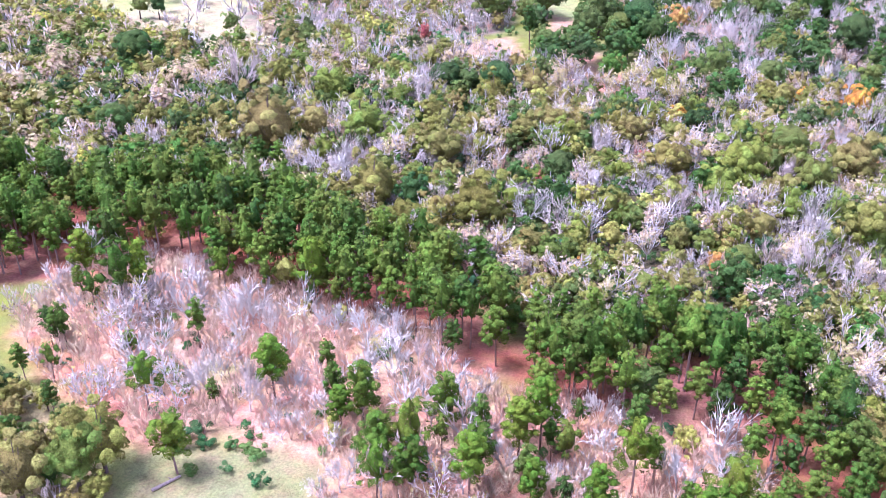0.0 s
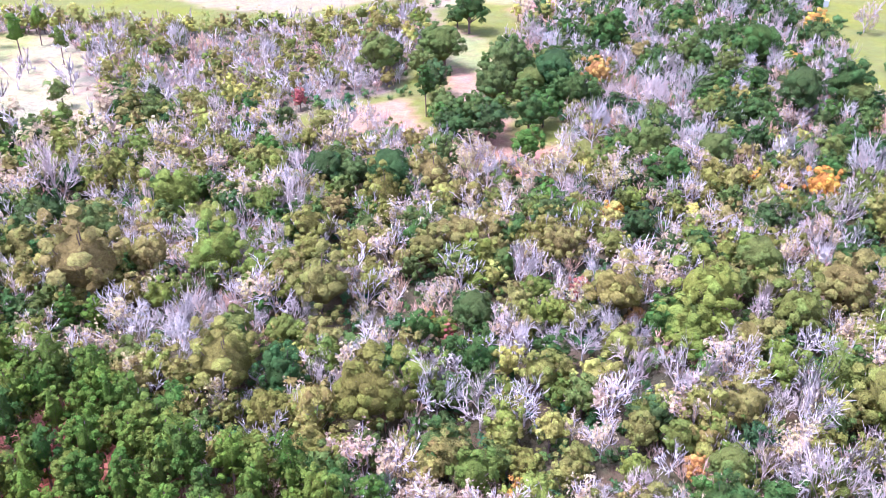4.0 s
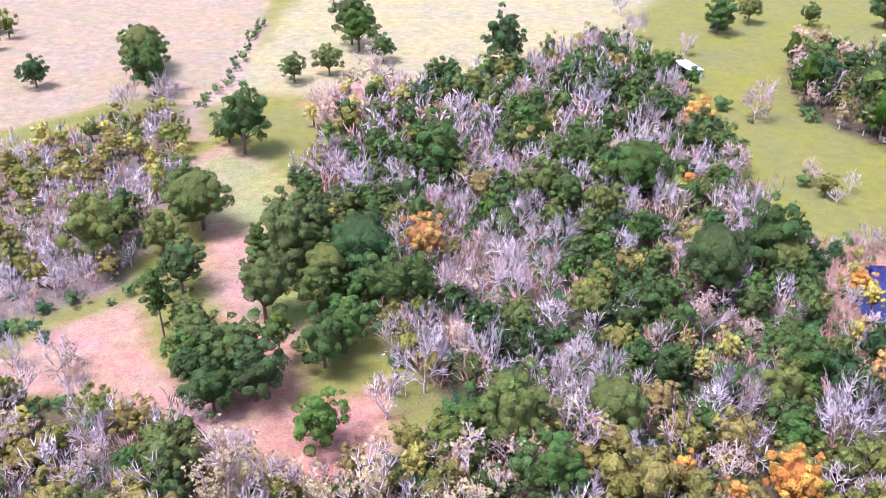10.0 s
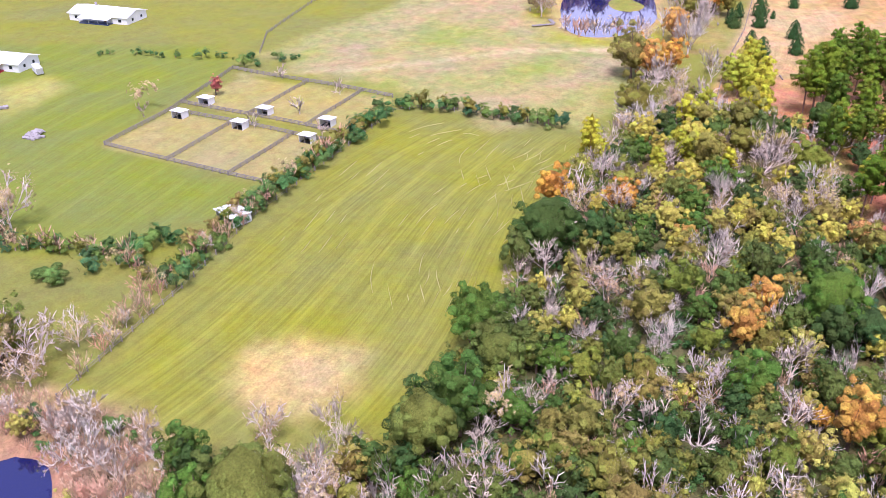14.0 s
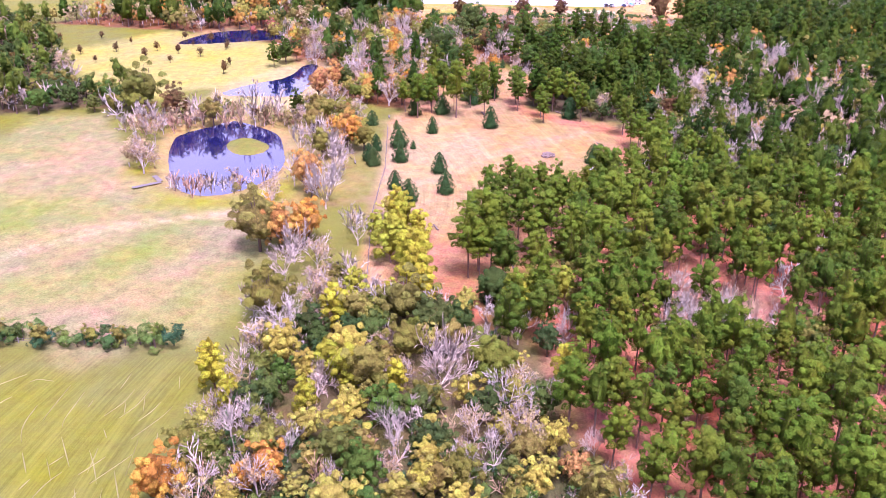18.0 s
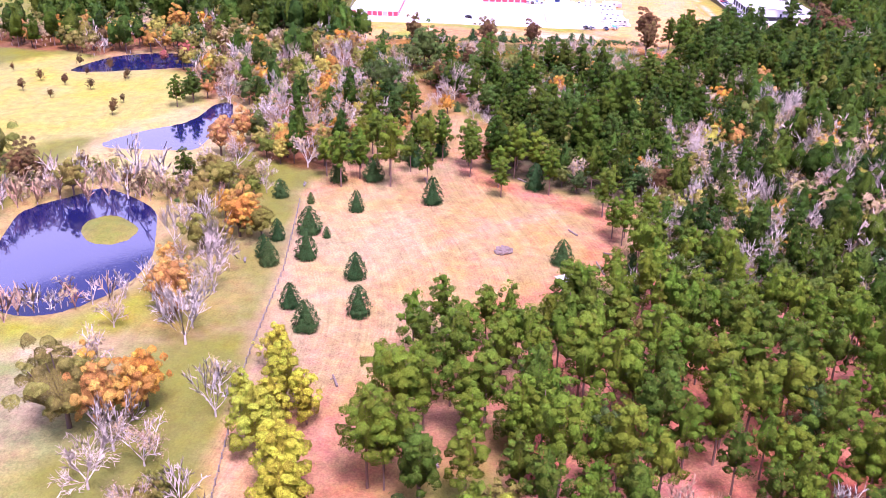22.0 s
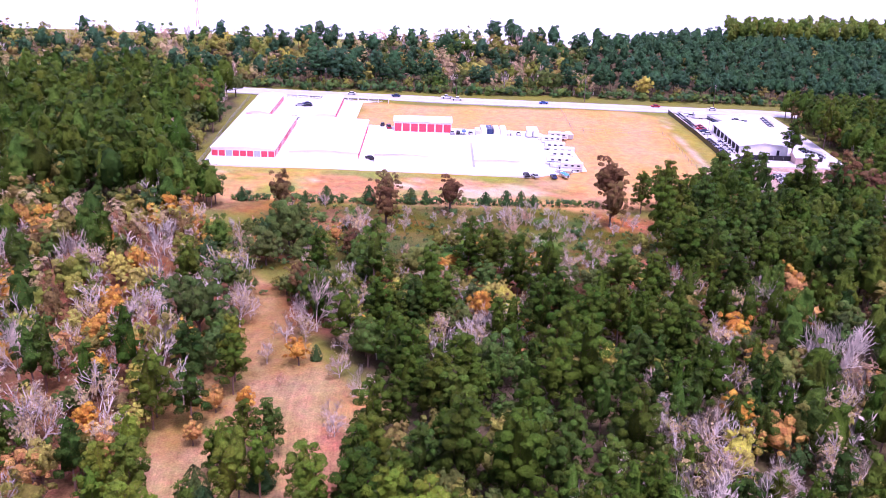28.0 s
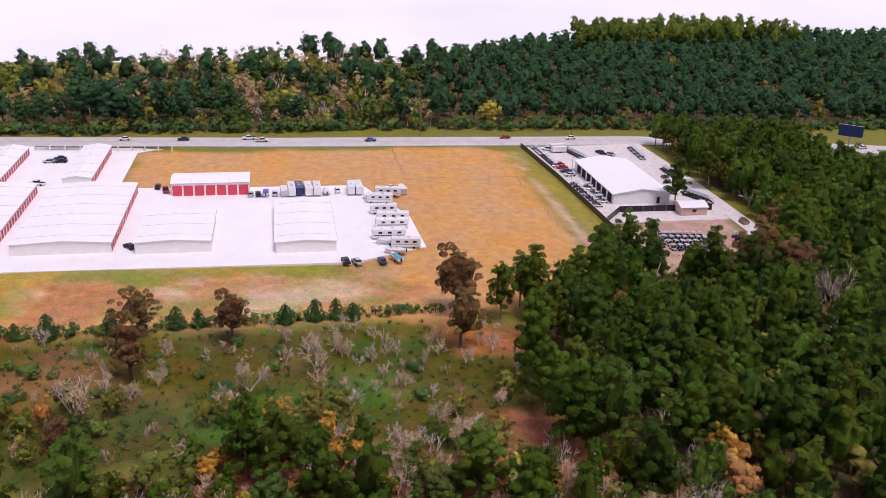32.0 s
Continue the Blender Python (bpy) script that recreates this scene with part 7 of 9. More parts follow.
stands("pine_tree", [(7.4, 118.8, 0.80), (12.0, 121.0, 0.86), (15.1, 114.7, 0.89), (18.1, 109.9, 0.86), (21.5, 111.7, 1.00), (12.4, 107.4, 0.80), (7.8, 109.5, 0.80), (16.0, 102.6, 0.82), (20.8, 103.2, 0.82), (22.5, 108.6, 0.80), (-5.5, 115.7, 0.80), (-8.8, 110.3, 0.80), (12.5, 100.6, 0.80), (-108.5, 177.3, 0.99), (-103.9, 176.8, 0.86), (-115.8, 162.0, 0.94), (-127.6, 163.8, 0.84)])
stands("russet_tree", [(571, 219, 1.9), (578, 148, 1.75), (587, 199, 1.5)])
# the rest of the wood leaves them room
def leave_room():
    fixed = np.array(STANDS)
    for kind, rows in PLACED.items():
        if not rows:
            continue
        a = np.array(rows)
        gap = np.hypot(a[:, None, 0] - fixed[None, :, 0], a[:, None, 1] - fixed[None, :, 1]) / (a[:, None, 2] * REACH[kind] + fixed[None, :, 2])
        keep = (a[:, 4] < 0) | (gap.min(1) > (0.3 if kind in ("shrub", "brush_sapling") else 0.6))
        PLACED[kind] = [tuple(r) for r in a[keep]]


leave_room()

# in front of the rough clearing the wood stays low
LOW_FRONT = [(500, 246), (565, 262), (592, 250), (592, 150), (584, 130), (545, 131), (526, 142), (512, 150), (508, 200)]
for kind, rows in PLACED.items():
    tall = {"mature_pine": 0.5, "pine_tree": 0.5, "young_pine": 0.5, "shrub": 3.0, "brush_sapling": 3.0, "russet_tree": 2.0}.get(kind, 0.72)
    if kind in ("bare_tree", "brush_sapling"):
        rows = [r for i, r in enumerate(rows) if i % 4 == 0 or not inside(LOW_FRONT, np.array([r[0]]), np.array([r[1]]))[0]]
    PLACED[kind] = [(x, y, min(size, tall) if inside(LOW_FRONT, np.array([x]), np.array([y]))[0] and rank >= 0 else size, turn, rank) for x, y, size, turn, rank in rows]

# the pond's south bank stays low
POND_BANK = [(48, 312), (58, 298), (72, 295), (84, 302), (90, 316), (88, 332), (84, 342), (64, 348), (50, 338)]
for kind in ("oak_tree", "mature_pine", "pine_tree", "olive_tree", "tan_tree"):
    PLACED[kind] = [r for r in PLACED[kind] if not inside(POND_BANK, np.array([r[0]]), np.array([r[1]]))[0]]

MIDDLE_OF_WOODS = [(-90, 100), (-60, 250), (10, 150), (45, 230), (0, 300), (90, 280), (180, 250), (270, 220), (330, 215), (400, 220), (480, 215), (560, 190)]


def grow():
    for kind, rows in PLACED.items():
        if not rows:
            continue
        make, mtrunk, mcrown, crown_name, label, category = KINDS[kind]
        rows = np.array(rows)
        d = edge_distance(MIDDLE_OF_WOODS, rows[:, 0], rows[:, 1], closed=False)
        order = np.argsort(d + 2000 * rows[:, 4])
        rows, d = rows[order], d[order]
        zs = level(rows[:, 0], rows[:, 1])
        near = {"brush_sapling": 60, "shrub": 60, "tan_tree": 125, "thin_tree": 40, "bare_tree": 250, "oak_tree": 190, "olive_tree": 130, "plantation_pine": 30, "mature_pine": 140, "pine_tree": 110, "russet_tree": 40, "young_pine": 110, "yellow_tree": 100}.get(kind, 70)
        # single trees
        firsts = {}
        for i in range(min(near, len(rows))):
            x, y, s, a, _ = rows[i]
            v = i % 6
            m = Matrix.LocRotScale((x, y, zs[i]), Euler((0, 0, a)), (s, s, s * (0.92 + 0.16 * ((i * 37) % 10) / 10)))
            if v in firsts:
                copy_thing(firsts[v], m)
                continue
            (tv, tf), (cv, cf, cn) = template(kind, 0, v)
            root = tagged(new(kind), label, category, kind + "s in the wood")
            t = new("trunk", mesh_from("trunk", tv, tf, [mtrunk], True))
            c = new(crown_name, mesh_from(crown_name, cv, cf, [mcrown]))
            at = c.data.attributes.new("puff", 'FLOAT_VECTOR', 'POINT')
            at.data.foreach_set("vector", cn[:, :3].astype(np.float32).ravel())
            at = c.data.attributes.new("gap", 'FLOAT', 'POINT')
            at.data.foreach_set("value", cn[:, 3].astype(np.float32))
            t.parent = c.parent = root
            root.matrix_basis = m
            firsts[v] = root
            root.scale = (1, 1, 1)
            root.matrix_basis = m
        # the rest of the wood
        vs, fs, ns, mi, tint, o = [], [], [], [], [], 0
        for i in range(near, len(rows)):
            x, y, s, a, _ = rows[i]
            detail = 1 if d[i] < 82 else 2
            (tv, tf), (cv, cf, cn) = template(kind, detail, i % 6)
            ca, sa = math.cos(a) * s, math.sin(a) * s
            for part_v, part_f, part_n, slot in ((tv, tf, np.concatenate([tv * (1, 1, 0) + (0, 0, 0.05), np.zeros((len(tv), 1))], 1), 0), (cv, cf, cn, 1)):
                if slot == 0 and detail == 2:
                    part_f, part_v, part_n = part_f[:4], part_v[:10], part_n[:10]
                w = np.empty_like(part_v)
                w[:, 0] = part_v[:, 0] * ca - part_v[:, 1] * sa + x
                w[:, 1] = part_v[:, 0] * sa + part_v[:, 1] * ca + y
                w[:, 2] = part_v[:, 2] * s + zs[i]
                vs.append(w)
                nw = np.array(part_n, float)
                nw[:, 0], nw[:, 1] = (part_n[:, 0] * ca - part_n[:, 1] * sa) / s, (part_n[:, 0] * sa + part_n[:, 1] * ca) / s
                ns.append(nw)
                fs.append(part_f + o)
                mi.append(np.full(len(part_f), slot))
                tint.append(np.full(len(w), (i * 0.618034) % 1.0))
                o += len(w)
        if vs:
            me = mesh_from(STUFF_NAMES[kind], np.concatenate(vs), np.concatenate(fs), [mtrunk, mcrown])
            me.polygons.foreach_set("material_index", np.concatenate(mi).astype(np.int32))
            at = me.attributes.new("tint", 'FLOAT', 'POINT')
            at.data.foreach_set("value", np.concatenate(tint).astype(np.float32))
            at = me.attributes.new("puff", 'FLOAT_VECTOR', 'POINT')
            ns = np.concatenate(ns).astype(np.float32)
            at.data.foreach_set("vector", np.ascontiguousarray(ns[:, :3]).ravel())
            at = me.attributes.new("gap", 'FLOAT', 'POINT')
            at.data.foreach_set("value", np.ascontiguousarray(ns[:, 3]))
            tagged(new(STUFF_NAMES[kind], me), label.replace("tree", "trees") + ", many together", "trees", kind="stuff")

# ---- backdrop ----
def backdrop():
    m = bpy.data.materials.new("pale_hazy_sky")
    m.use_nodes = True
    n, l = m.node_tree.nodes, m.node_tree.links
    n.remove(n["Principled BSDF"])
    e = n.new("ShaderNodeEmission")
    g = n.new("ShaderNodeNewGeometry").outputs["Position"]
    mp = n.new("ShaderNodeMapping")
    mp.inputs["Scale"].default_value = (1, 1, 5)
    l.new(g, mp.inputs[0])
    f = noisef(n, l, 0.006, 3, 0.5, mp.outputs[0])
    l.new(mixc(n, l, f, (0.86, 0.89, 0.98), (1.0, 1.0, 1.0)), e.inputs[0])
    e.inputs[1].default_value = 1.25
    l.new(e.outputs[0], n["Material Output"].inputs["Surface"])
    vs, fs = [], []
    for i in range(41):
        a = radians(-62 + i * 3.1)
        x, y = 380 + 690 * math.cos(a), 60 + 690 * math.sin(a)
        vs += [(x, y, -80), (x, y, 260)]
        if i:
            fs.append((2 * i - 2, 2 * i, 2 * i + 1, 2 * i - 1))
    tagged(new("backdrop", mesh_from("backdrop", vs, fs, [m])), "white hazy overcast sky behind the ridge", "sky", kind="structure")


backdrop()
grow()


# ---- building helpers ----
def g_at(x, y):
    return float(level(x, y))


def part(name, bm, material, parent, label=""):
    """Links a bmesh as one mesh object under a thing or a part."""
    me = bpy.data.meshes.new(name)
    bm.to_mesh(me)
    bm.free()
    me.materials.append(material)
    ob = new(name, me)
    ob.parent = parent
    if label:
        tagged(ob, label)
    return ob


def shared(name, me, parent, m):
    ob = new(name, me)
    ob.parent = parent
    ob.matrix_local = m
    return ob


def thing(name, x, y, label, category, group="", turn=0.0, z=None, kind=""):
    ob = tagged(new(name), label, category, group, kind)
    ob.matrix_basis = pose(x, y, g_at(x, y) if z is None else z, 0, 0, turn)
    return ob


def block(cx, cy, cz, sx, sy, sz, bevel=0.0, rz=0.0):
    bm = bmesh.new()
    bmesh.ops.create_cube(bm, size=1, matrix=pose(cx, cy, cz, 0, 0, rz) @ Matrix.Diagonal((sx, sy, sz, 1)))
    if bevel:
        bmesh.ops.bevel(bm, geom=bm.edges[:], offset=bevel, segments=1, affect='EDGES')
    return bm


def merge(*bms):
    out = bms[0]
    for b in bms[1:]:
        me = bpy.data.meshes.new("tmp")
        b.to_mesh(me)
        b.free()
        out.from_mesh(me)
        bpy.data.meshes.remove(me)
    return out


def prism(section, y0, y1):
    """A solid with an (x, z) section drawn along y."""
    bm = bmesh.new()
    a = [bm.verts.new((x, y0, z)) for x, z in section]
    b = [bm.verts.new((x, y1, z)) for x, z in section]
    n = len(section)
    bm.faces.new(a)
    bm.faces.new(b[::-1])
    for i in range(n):
        bm.faces.new((a[i], b[i], b[(i + 1) % n], a[(i + 1) % n]))
    bmesh.ops.recalc_face_normals(bm, faces=bm.faces)
    return bm


def slab(name, poly, top, thick, material, label, category):
    bm = bmesh.new()
    vs = [bm.verts.new((x, y, top)) for x, y in poly]
    f = bm.faces.new(vs)
    ex = bmesh.ops.extrude_face_region(bm, geom=[f])
    bmesh.ops.translate(bm, verts=[v for v in ex["geom"] if isinstance(v, bmesh.types.BMVert)], vec=(0, 0, -thick))
    bmesh.ops.recalc_face_normals(bm, faces=bm.faces)
    me = bpy.data.meshes.new(name)
    bm.to_mesh(me)
    bm.free()
    me.materials.append(material)
    return tagged(new(name, me), label, category, kind="structure")


def gable(width, length, eave, ridge, over=0.35, thick=0.14):
    """Roof of two slopes, ridge along y, centred."""
    w = width / 2 + over
    rise = ridge - eave
    drop = rise * over / (width / 2)
    sec = [(-w, eave - drop), (0, ridge), (w, eave - drop), (w, eave - drop + thick), (0, ridge + thick), (-w, eave - drop + thick)]
    return prism(sec, -length / 2 - over, length / 2 + over)


def gable_walls(width, length, eave, ridge):
    w = width / 2
    return prism([(-w, -0.3), (w, -0.3), (w, eave), (0, ridge), (-w, eave)], -length / 2, length / 2)


# ---- road, lots and yards ----
ROAD = [(830, 900), (789, 470), (773, 296), (765, 186), (758, 36), (744, -32), (735, -65), (690, -210), (560, -480)]


def ribbon(name, line, off0, off1, z, thick, material, label, category):
    pts = []
    for i, (x, y) in enumerate(line):
        a, b = line[max(0, i - 1)], line[min(len(line) - 1, i + 1)]
        dx, dy = b[0] - a[0], b[1] - a[1]
        d = math.hypot(dx, dy)
        pts.append((x, y, -dy / d, dx / d))
    poly = [(x + nx * off0, y + ny * off0) for x, y, nx, ny in pts] + [(x + nx * off1, y + ny * off1) for x, y, nx, ny in pts[::-1]]
    return slab(name, poly, z, thick, material, label, category)


ribbon("road", ROAD, -7.0, 7.0, -4.62, 0.5, M_ASPH, "grey two-way highway with paved shoulders", "road")
for off, mat in ((-5.6, M_PAINTW), (5.6, M_PAINTW), (-0.25, M_PAINTY), (0.25, M_PAINTY)):
    ribbon("road_marking", ROAD, off - 0.11, off + 0.11, -4.612, 0.02, mat, "painted line along the highway", "road marking")
slab("pavement", [(631, 168), (634, 291.5), (712, 294), (766, 294), (757, 231), (752, 240.5), (706, 241), (704, 200), (703, 159), (668, 147), (641, 146)], -4.60, 0.6, M_CONC, "bright concrete paving of the storage yard", "pavement")
slab("pavement_yard", [(750, 88.5), (752, 41), (700, 42), (656, 44), (656, 86), (704, 86)], -4.60, 0.6, M_GRAVEL, "pale gravel paving of the vehicle yard", "pavement")
slab("pavement_drive", [(752, 52), (752, 38), (700, 37), (640, 38), (640, 44), (700, 43)], -4.61, 0.5, M_GRAVEL, "gravel drive along the vehicle yard", "pavement")
ribbon("pavement_track", [(128, 505), (149, 506), (163, 503), (185, 502), (209, 499), (224, 509), (235, 530), (250, 560)], -1.1, 1.1, -2.18, 0.5, M_GRAVEL, "pale gravel farm drive past the houses", "drive")

# ---- storage buildings ----
LOT = -4.60


def roll_door(w, h):
    """Ribbed roll-up door, face at -x, standing on z = 0."""
    sec = [(0.03, 0.0), (0.03, h)]
    for i in range(6):
        z1, z0 = h - i * h / 6, h - (i + 1) * h / 6
        sec += [(-0.02, z1), (-0.06, z1 - h / 30), (-0.06, z0 + h / 30), (-0.02, z0)]
    bm = prism(sec, -w / 2, w / 2)
    me = bpy.data.meshes.new("roll_up_door")
    bm.to_mesh(me)
    bm.free()
    me.materials.append(M_REDDOOR)
    return me


DOOR_SMALL, DOOR_BIG, DOOR_SIDE = roll_door(2.3, 2.3), roll_door(3.0, 3.5), roll_door(1.7, 2.3)
DOOR_WHITE = DOOR_SMALL.copy()
DOOR_WHITE.materials.clear()
DOOR_WHITE.materials.append(M_GALV)


def storage(x0, x1, y0, y1, eave, ridge, label, front=0, side=0, door=None, pitch=3.0, along='x', wall=None, white=()):
    """Long metal shed; doors on its -x end (front) and on its -y side (side)."""
    cx, cy = (x0 + x1) / 2, (y0 + y1) / 2
    root = thing("storage_building", cx, cy, label, "storage building", "storage buildings", 0, LOT)
    wx, wy = x1 - x0, y1 - y0
    spin = 90 if along == 'x' else 0
    a = (wy, wx) if along == 'x' else (wx, wy)
    w = gable_walls(a[0], a[1], eave, ridge)
    bmesh.ops.rotate(w, verts=w.verts, matrix=Matrix.Rotation(radians(spin), 3, 'Z'))
    part("wall", w, wall or M_TANWALL, root)
    r = gable(a[0], a[1], eave, ridge)
    bmesh.ops.rotate(r, verts=r.verts, matrix=Matrix.Rotation(radians(spin), 3, 'Z'))
    roof = part("roof", r, M_WROOF, root, "low white metal roof")
    n = int(a[1] / 9)
    seam = bpy.data.meshes.new("roof_seam")
    sb = block(0, 0, 0, 0.08, a[0] / 2 + 0.3, 0.05)
    sb.to_mesh(seam)
    sb.free()
    seam.materials.append(M_GALV)
    tilt = math.degrees(math.atan2(ridge - eave, a[0] / 2))
    for i in range(n):
        for sgn in (-1, 1):
            u = -a[1] / 2 + (i + 0.5) * a[1] / n
            if along == 'x':
                shared("roof_seam", seam, roof, pose(u, sgn * a[0] / 4, (eave + ridge) / 2 + 0.15, -sgn * tilt, 0, 0))
            else:
                shared("roof_seam", seam, roof, pose(sgn * a[0] / 4, u, (eave + ridge) / 2 + 0.15, 0, sgn * tilt, 90))
    gut = block(-wx / 2 - 0.3, 0, eave - 0.1, 0.14, wy, 0.14) if along != 'x' else block(0, -wy / 2 - 0.38, eave - 0.12, wx, 0.14, 0.14)
    part("gutter", gut, M_GALV, root)
    door = door or DOOR_SMALL
    for i in range(front):
        me = DOOR_WHITE if i in white else door
        shared("roll_up_door", me, root, pose(-wx / 2 - 0.03, -wy / 2 + wy * (i + 0.5) / front, 0.02))
    for i in range(side):
        shared("roll_up_door", DOOR_SIDE, root, pose(-wx / 2 + wx * (i + 0.5) / side, -wy / 2 - 0.03, 0.02, 0, 0, 90))
    return root


storage(646, 703, 266, 290.5, 3.2, 3.9, "long cream storage shed with red roll-up doors and white roof", front=9, side=19, white=(2, 6))
storage(645, 701, 234, 260.5, 3.2, 3.95, "wide storage shed with white metal roof and red side doors", side=19)
storage(643, 670, 207, 227.5, 3.4, 4.0, "cream storage shed with a shallow white roof", side=0)
storage(640, 679, 172, 189, 3.2, 3.8, "narrow cream storage shed with white roof", side=0)
storage(709, 752, 250, 259.5, 3.0, 3.8, "small white-roofed storage shed with red side doors", side=15)
storage(710, 752, 279.5, 290, 3.0, 3.9, "small storage shed with three red end doors", front=3, side=14)
storage(695.5, 707, 197.5, 222.5, 4.4, 5.3, "short white garage block with seven tall red doors", front=7, door=DOOR_BIG, along='y', wall=M_WWALL)


# ---- fences ----
def post_mesh(name, w, h, mat):
    bm = block(0, 0, h / 2 - 0.2, w, w, h + 0.4, 0.02)
    me = bpy.data.meshes.new(name)
    bm.to_mesh(me)
    bm.free()
    me.materials.append(mat)
    return me


POST = post_mesh("post", 0.2, 1.35, M_POST)
POST_GREY = post_mesh("post", 0.22, 1.3, M_GREYW)
POST_STEEL = post_mesh("post", 0.09, 2.1, M_GALV)
POST_WHITE = post_mesh("post", 0.5, 2.0, M_PAINTW)


def fence(line, label, post, step=2.6, rails=(0.45, 0.8, 1.15), thick=(0.05, 0.16), rail_mat=None, name="fence", z=None):
    root = thing(name, line[0][0], line[0][1], label, "fence", "fences", 0, z)
    ox, oy, oz = root.matrix_basis.translation
    for (x1, y1), (x2, y2) in zip(line, line[1:]):
        d = math.hypot(x2 - x1, y2 - y1)
        n = max(1, round(d / step))
        ang = math.degrees(math.atan2(y2 - y1, x2 - x1))
        for i in range(n):
            f = i / n
            px, py = x1 + (x2 - x1) * f, y1 + (y2 - y1) * f
            pz = (g_at(px, py) if z is None else z) - oz
            shared("post", post, root, pose(px - ox, py - oy, pz, 1.5 * math.sin(i * 3.1), 1.5 * math.sin(i * 1.7), ang))
        # rails in lengths that follow the ground
        m = max(1, round(d / (step * 3)))
        for i in range(m):
            a, b = i / m, (i + 1) / m
            ax, ay, bx, by = x1 + (x2 - x1) * a, y1 + (y2 - y1) * a, x1 + (x2 - x1) * b, y1 + (y2 - y1) * b
            za, zb = (g_at(ax, ay), g_at(bx, by)) if z is None else (z, z)
            for h in rails:
                bm = block(0, 0, 0, math.hypot(bx - ax, by - ay) + 0.05, thick[0], thick[1])
                r = part("rail", bm, rail_mat or M_GREYW, root)
                r.matrix_local = pose((ax + bx) / 2 - ox, (ay + by) / 2 - oy, (za + zb) / 2 - oz + h, 0, -math.degrees(math.atan2(zb - za, d / m)), ang)
    last = line[-1]
    shared("post", post, root, pose(last[0] - ox, last[1] - oy, (g_at(*last) if z is None else z) - oz))
    return root


PADDOCK = "weathered grey post and rail paddock fence"
for run in ([(177, 402), (176, 380), (175, 360), (175, 347)], [(205, 403), (204.5, 380), (204, 360), (204, 347)], [(211, 404), (211, 380), (210.5, 360), (210, 348)], [(244, 410), (243, 380), (242, 360), (241, 349)],
            [(177, 402), (205, 403), (211, 404), (244, 410)], [(176, 380), (204.5, 380)], [(175, 360), (204, 360)], [(211, 380), (243, 380)], [(210.5, 360), (242, 360)]):
    fence(run, PADDOCK, POST_GREY, 2.6, (0.4, 0.8, 1.15), (0.06, 0.2))
fence([(149, 483), (148, 470), (155, 463), (165, 462), (178, 468), (183, 480), (181, 488), (173, 497), (163, 497), (153, 492), (149, 483)], "dark oval riding pen fence in short grass", POST, 2.4, (0.35, 0.7, 1.05, 1.3), (0.06, 0.24), M_RUSTM)
fence([(391, 269), (350, 265), (310, 264), (264, 259), (256, 258)], "thin timber fence along the meadow path", POST, 3.4, (0.6, 1.1), (0.05, 0.1))
fence([(262, 412), (282, 423), (295, 426), (329, 432), (397, 443), (412, 442)], "grey wire fence across the pasture", POST_GREY, 4.0, (0.3, 0.65, 1.0), (0.04, 0.14))
fence([(136, 480), (134, 439), (134, 410), (128, 382), (134, 356), (129, 342)], "old wire fence hidden in a hedgerow", POST, 4.5, (0.5, 1.0), (0.03, 0.05))
fence([(128, 336), (160, 341), (230, 343), (237, 336), (239, 300)], "farm fence under a hedge beside the mown field", POST, 4.5, (0.5, 1.0), (0.03, 0.05))
fence([(92, 333), (100, 334), (128, 336)], "timber fence at the field corner by the pond", POST, 3.0, (0.5, 1.0), (0.05, 0.12))
fence([(752, 143), (707, 143), (704, 103), (656, 102), (638, 99)], "steel wire fence round the dry field", POST_STEEL, 5.0, (0.9, 1.8), (0.03, 0.05), M_GALV)
fence([(622, 292), (640, 292.5), (708, 295.5), (757, 297)], "chain-link fence beside the storage sheds", POST_STEEL, 3.0, (0.3, 0.75, 1.2, 1.65, 2.0), (0.03, 0.07), M_GALV)
fence([(758, 279), (756, 262), (754.5, 248), (753.5, 228)], "white piers with dark rails by the road", POST_WHITE, 5.5, (0.5, 0.9, 1.3, 1.6), (0.06, 0.16), M_BLACKP, z=LOT)


def screen_fence(line, label):
    root = thing("screen_fence", line[0][0], line[0][1], label, "fence", "fences", 0, LOT - 0.1)
    ox, oy = line[0]
    for (x1, y1), (x2, y2) in zip(line, line[1:]):
        d = math.hypot(x2 - x1, y2 - y1)
        n = round(d / 4.0)
        ang = math.degrees(math.atan2(y2 - y1, x2 - x1))
        me = bpy.data.meshes.new("fence_panel")
        bm = block(0, 0, 1.1, d / n - 0.06, 0.05, 2.1)
        bm.to_mesh(me)
        bm.free()
        me.materials.append(M_BLACKP)
        for i in range(n):
            f = (i + 0.5) / n
            shared("fence_panel", me, root, pose(x1 + (x2 - x1) * f - ox, y1 + (y2 - y1) * f - oy, 0, 0, 0, ang))


screen_fence([(750, 90), (704, 87.5), (656, 86.5), (605, 86)], "black screened fence along the vehicle yard")
screen_fence([(656, 86), (666, 78), (665.5, 46)], "black screened fence behind the workshop")


# ---- workshop, houses and sheds ----
def window_in(parent, x, y, z, w, h, turn):
    win = part("window", block(0, 0, 0, w, 0.06, h), M_GLASS, parent)
    win.matrix_local = pose(x, y, z, 0, 0, turn)
    fr = part("window_frame", merge(block(0, -0.02, h / 2, w + 0.2, 0.06, 0.1), block(0, -0.02, -h / 2, w + 0.2, 0.08, 0.1), block(-w / 2, -0.02, 0, 0.1, 0.06, h), block(w / 2, -0.02, 0, 0.1, 0.06, h)), M_PAINTW, win)
    return win


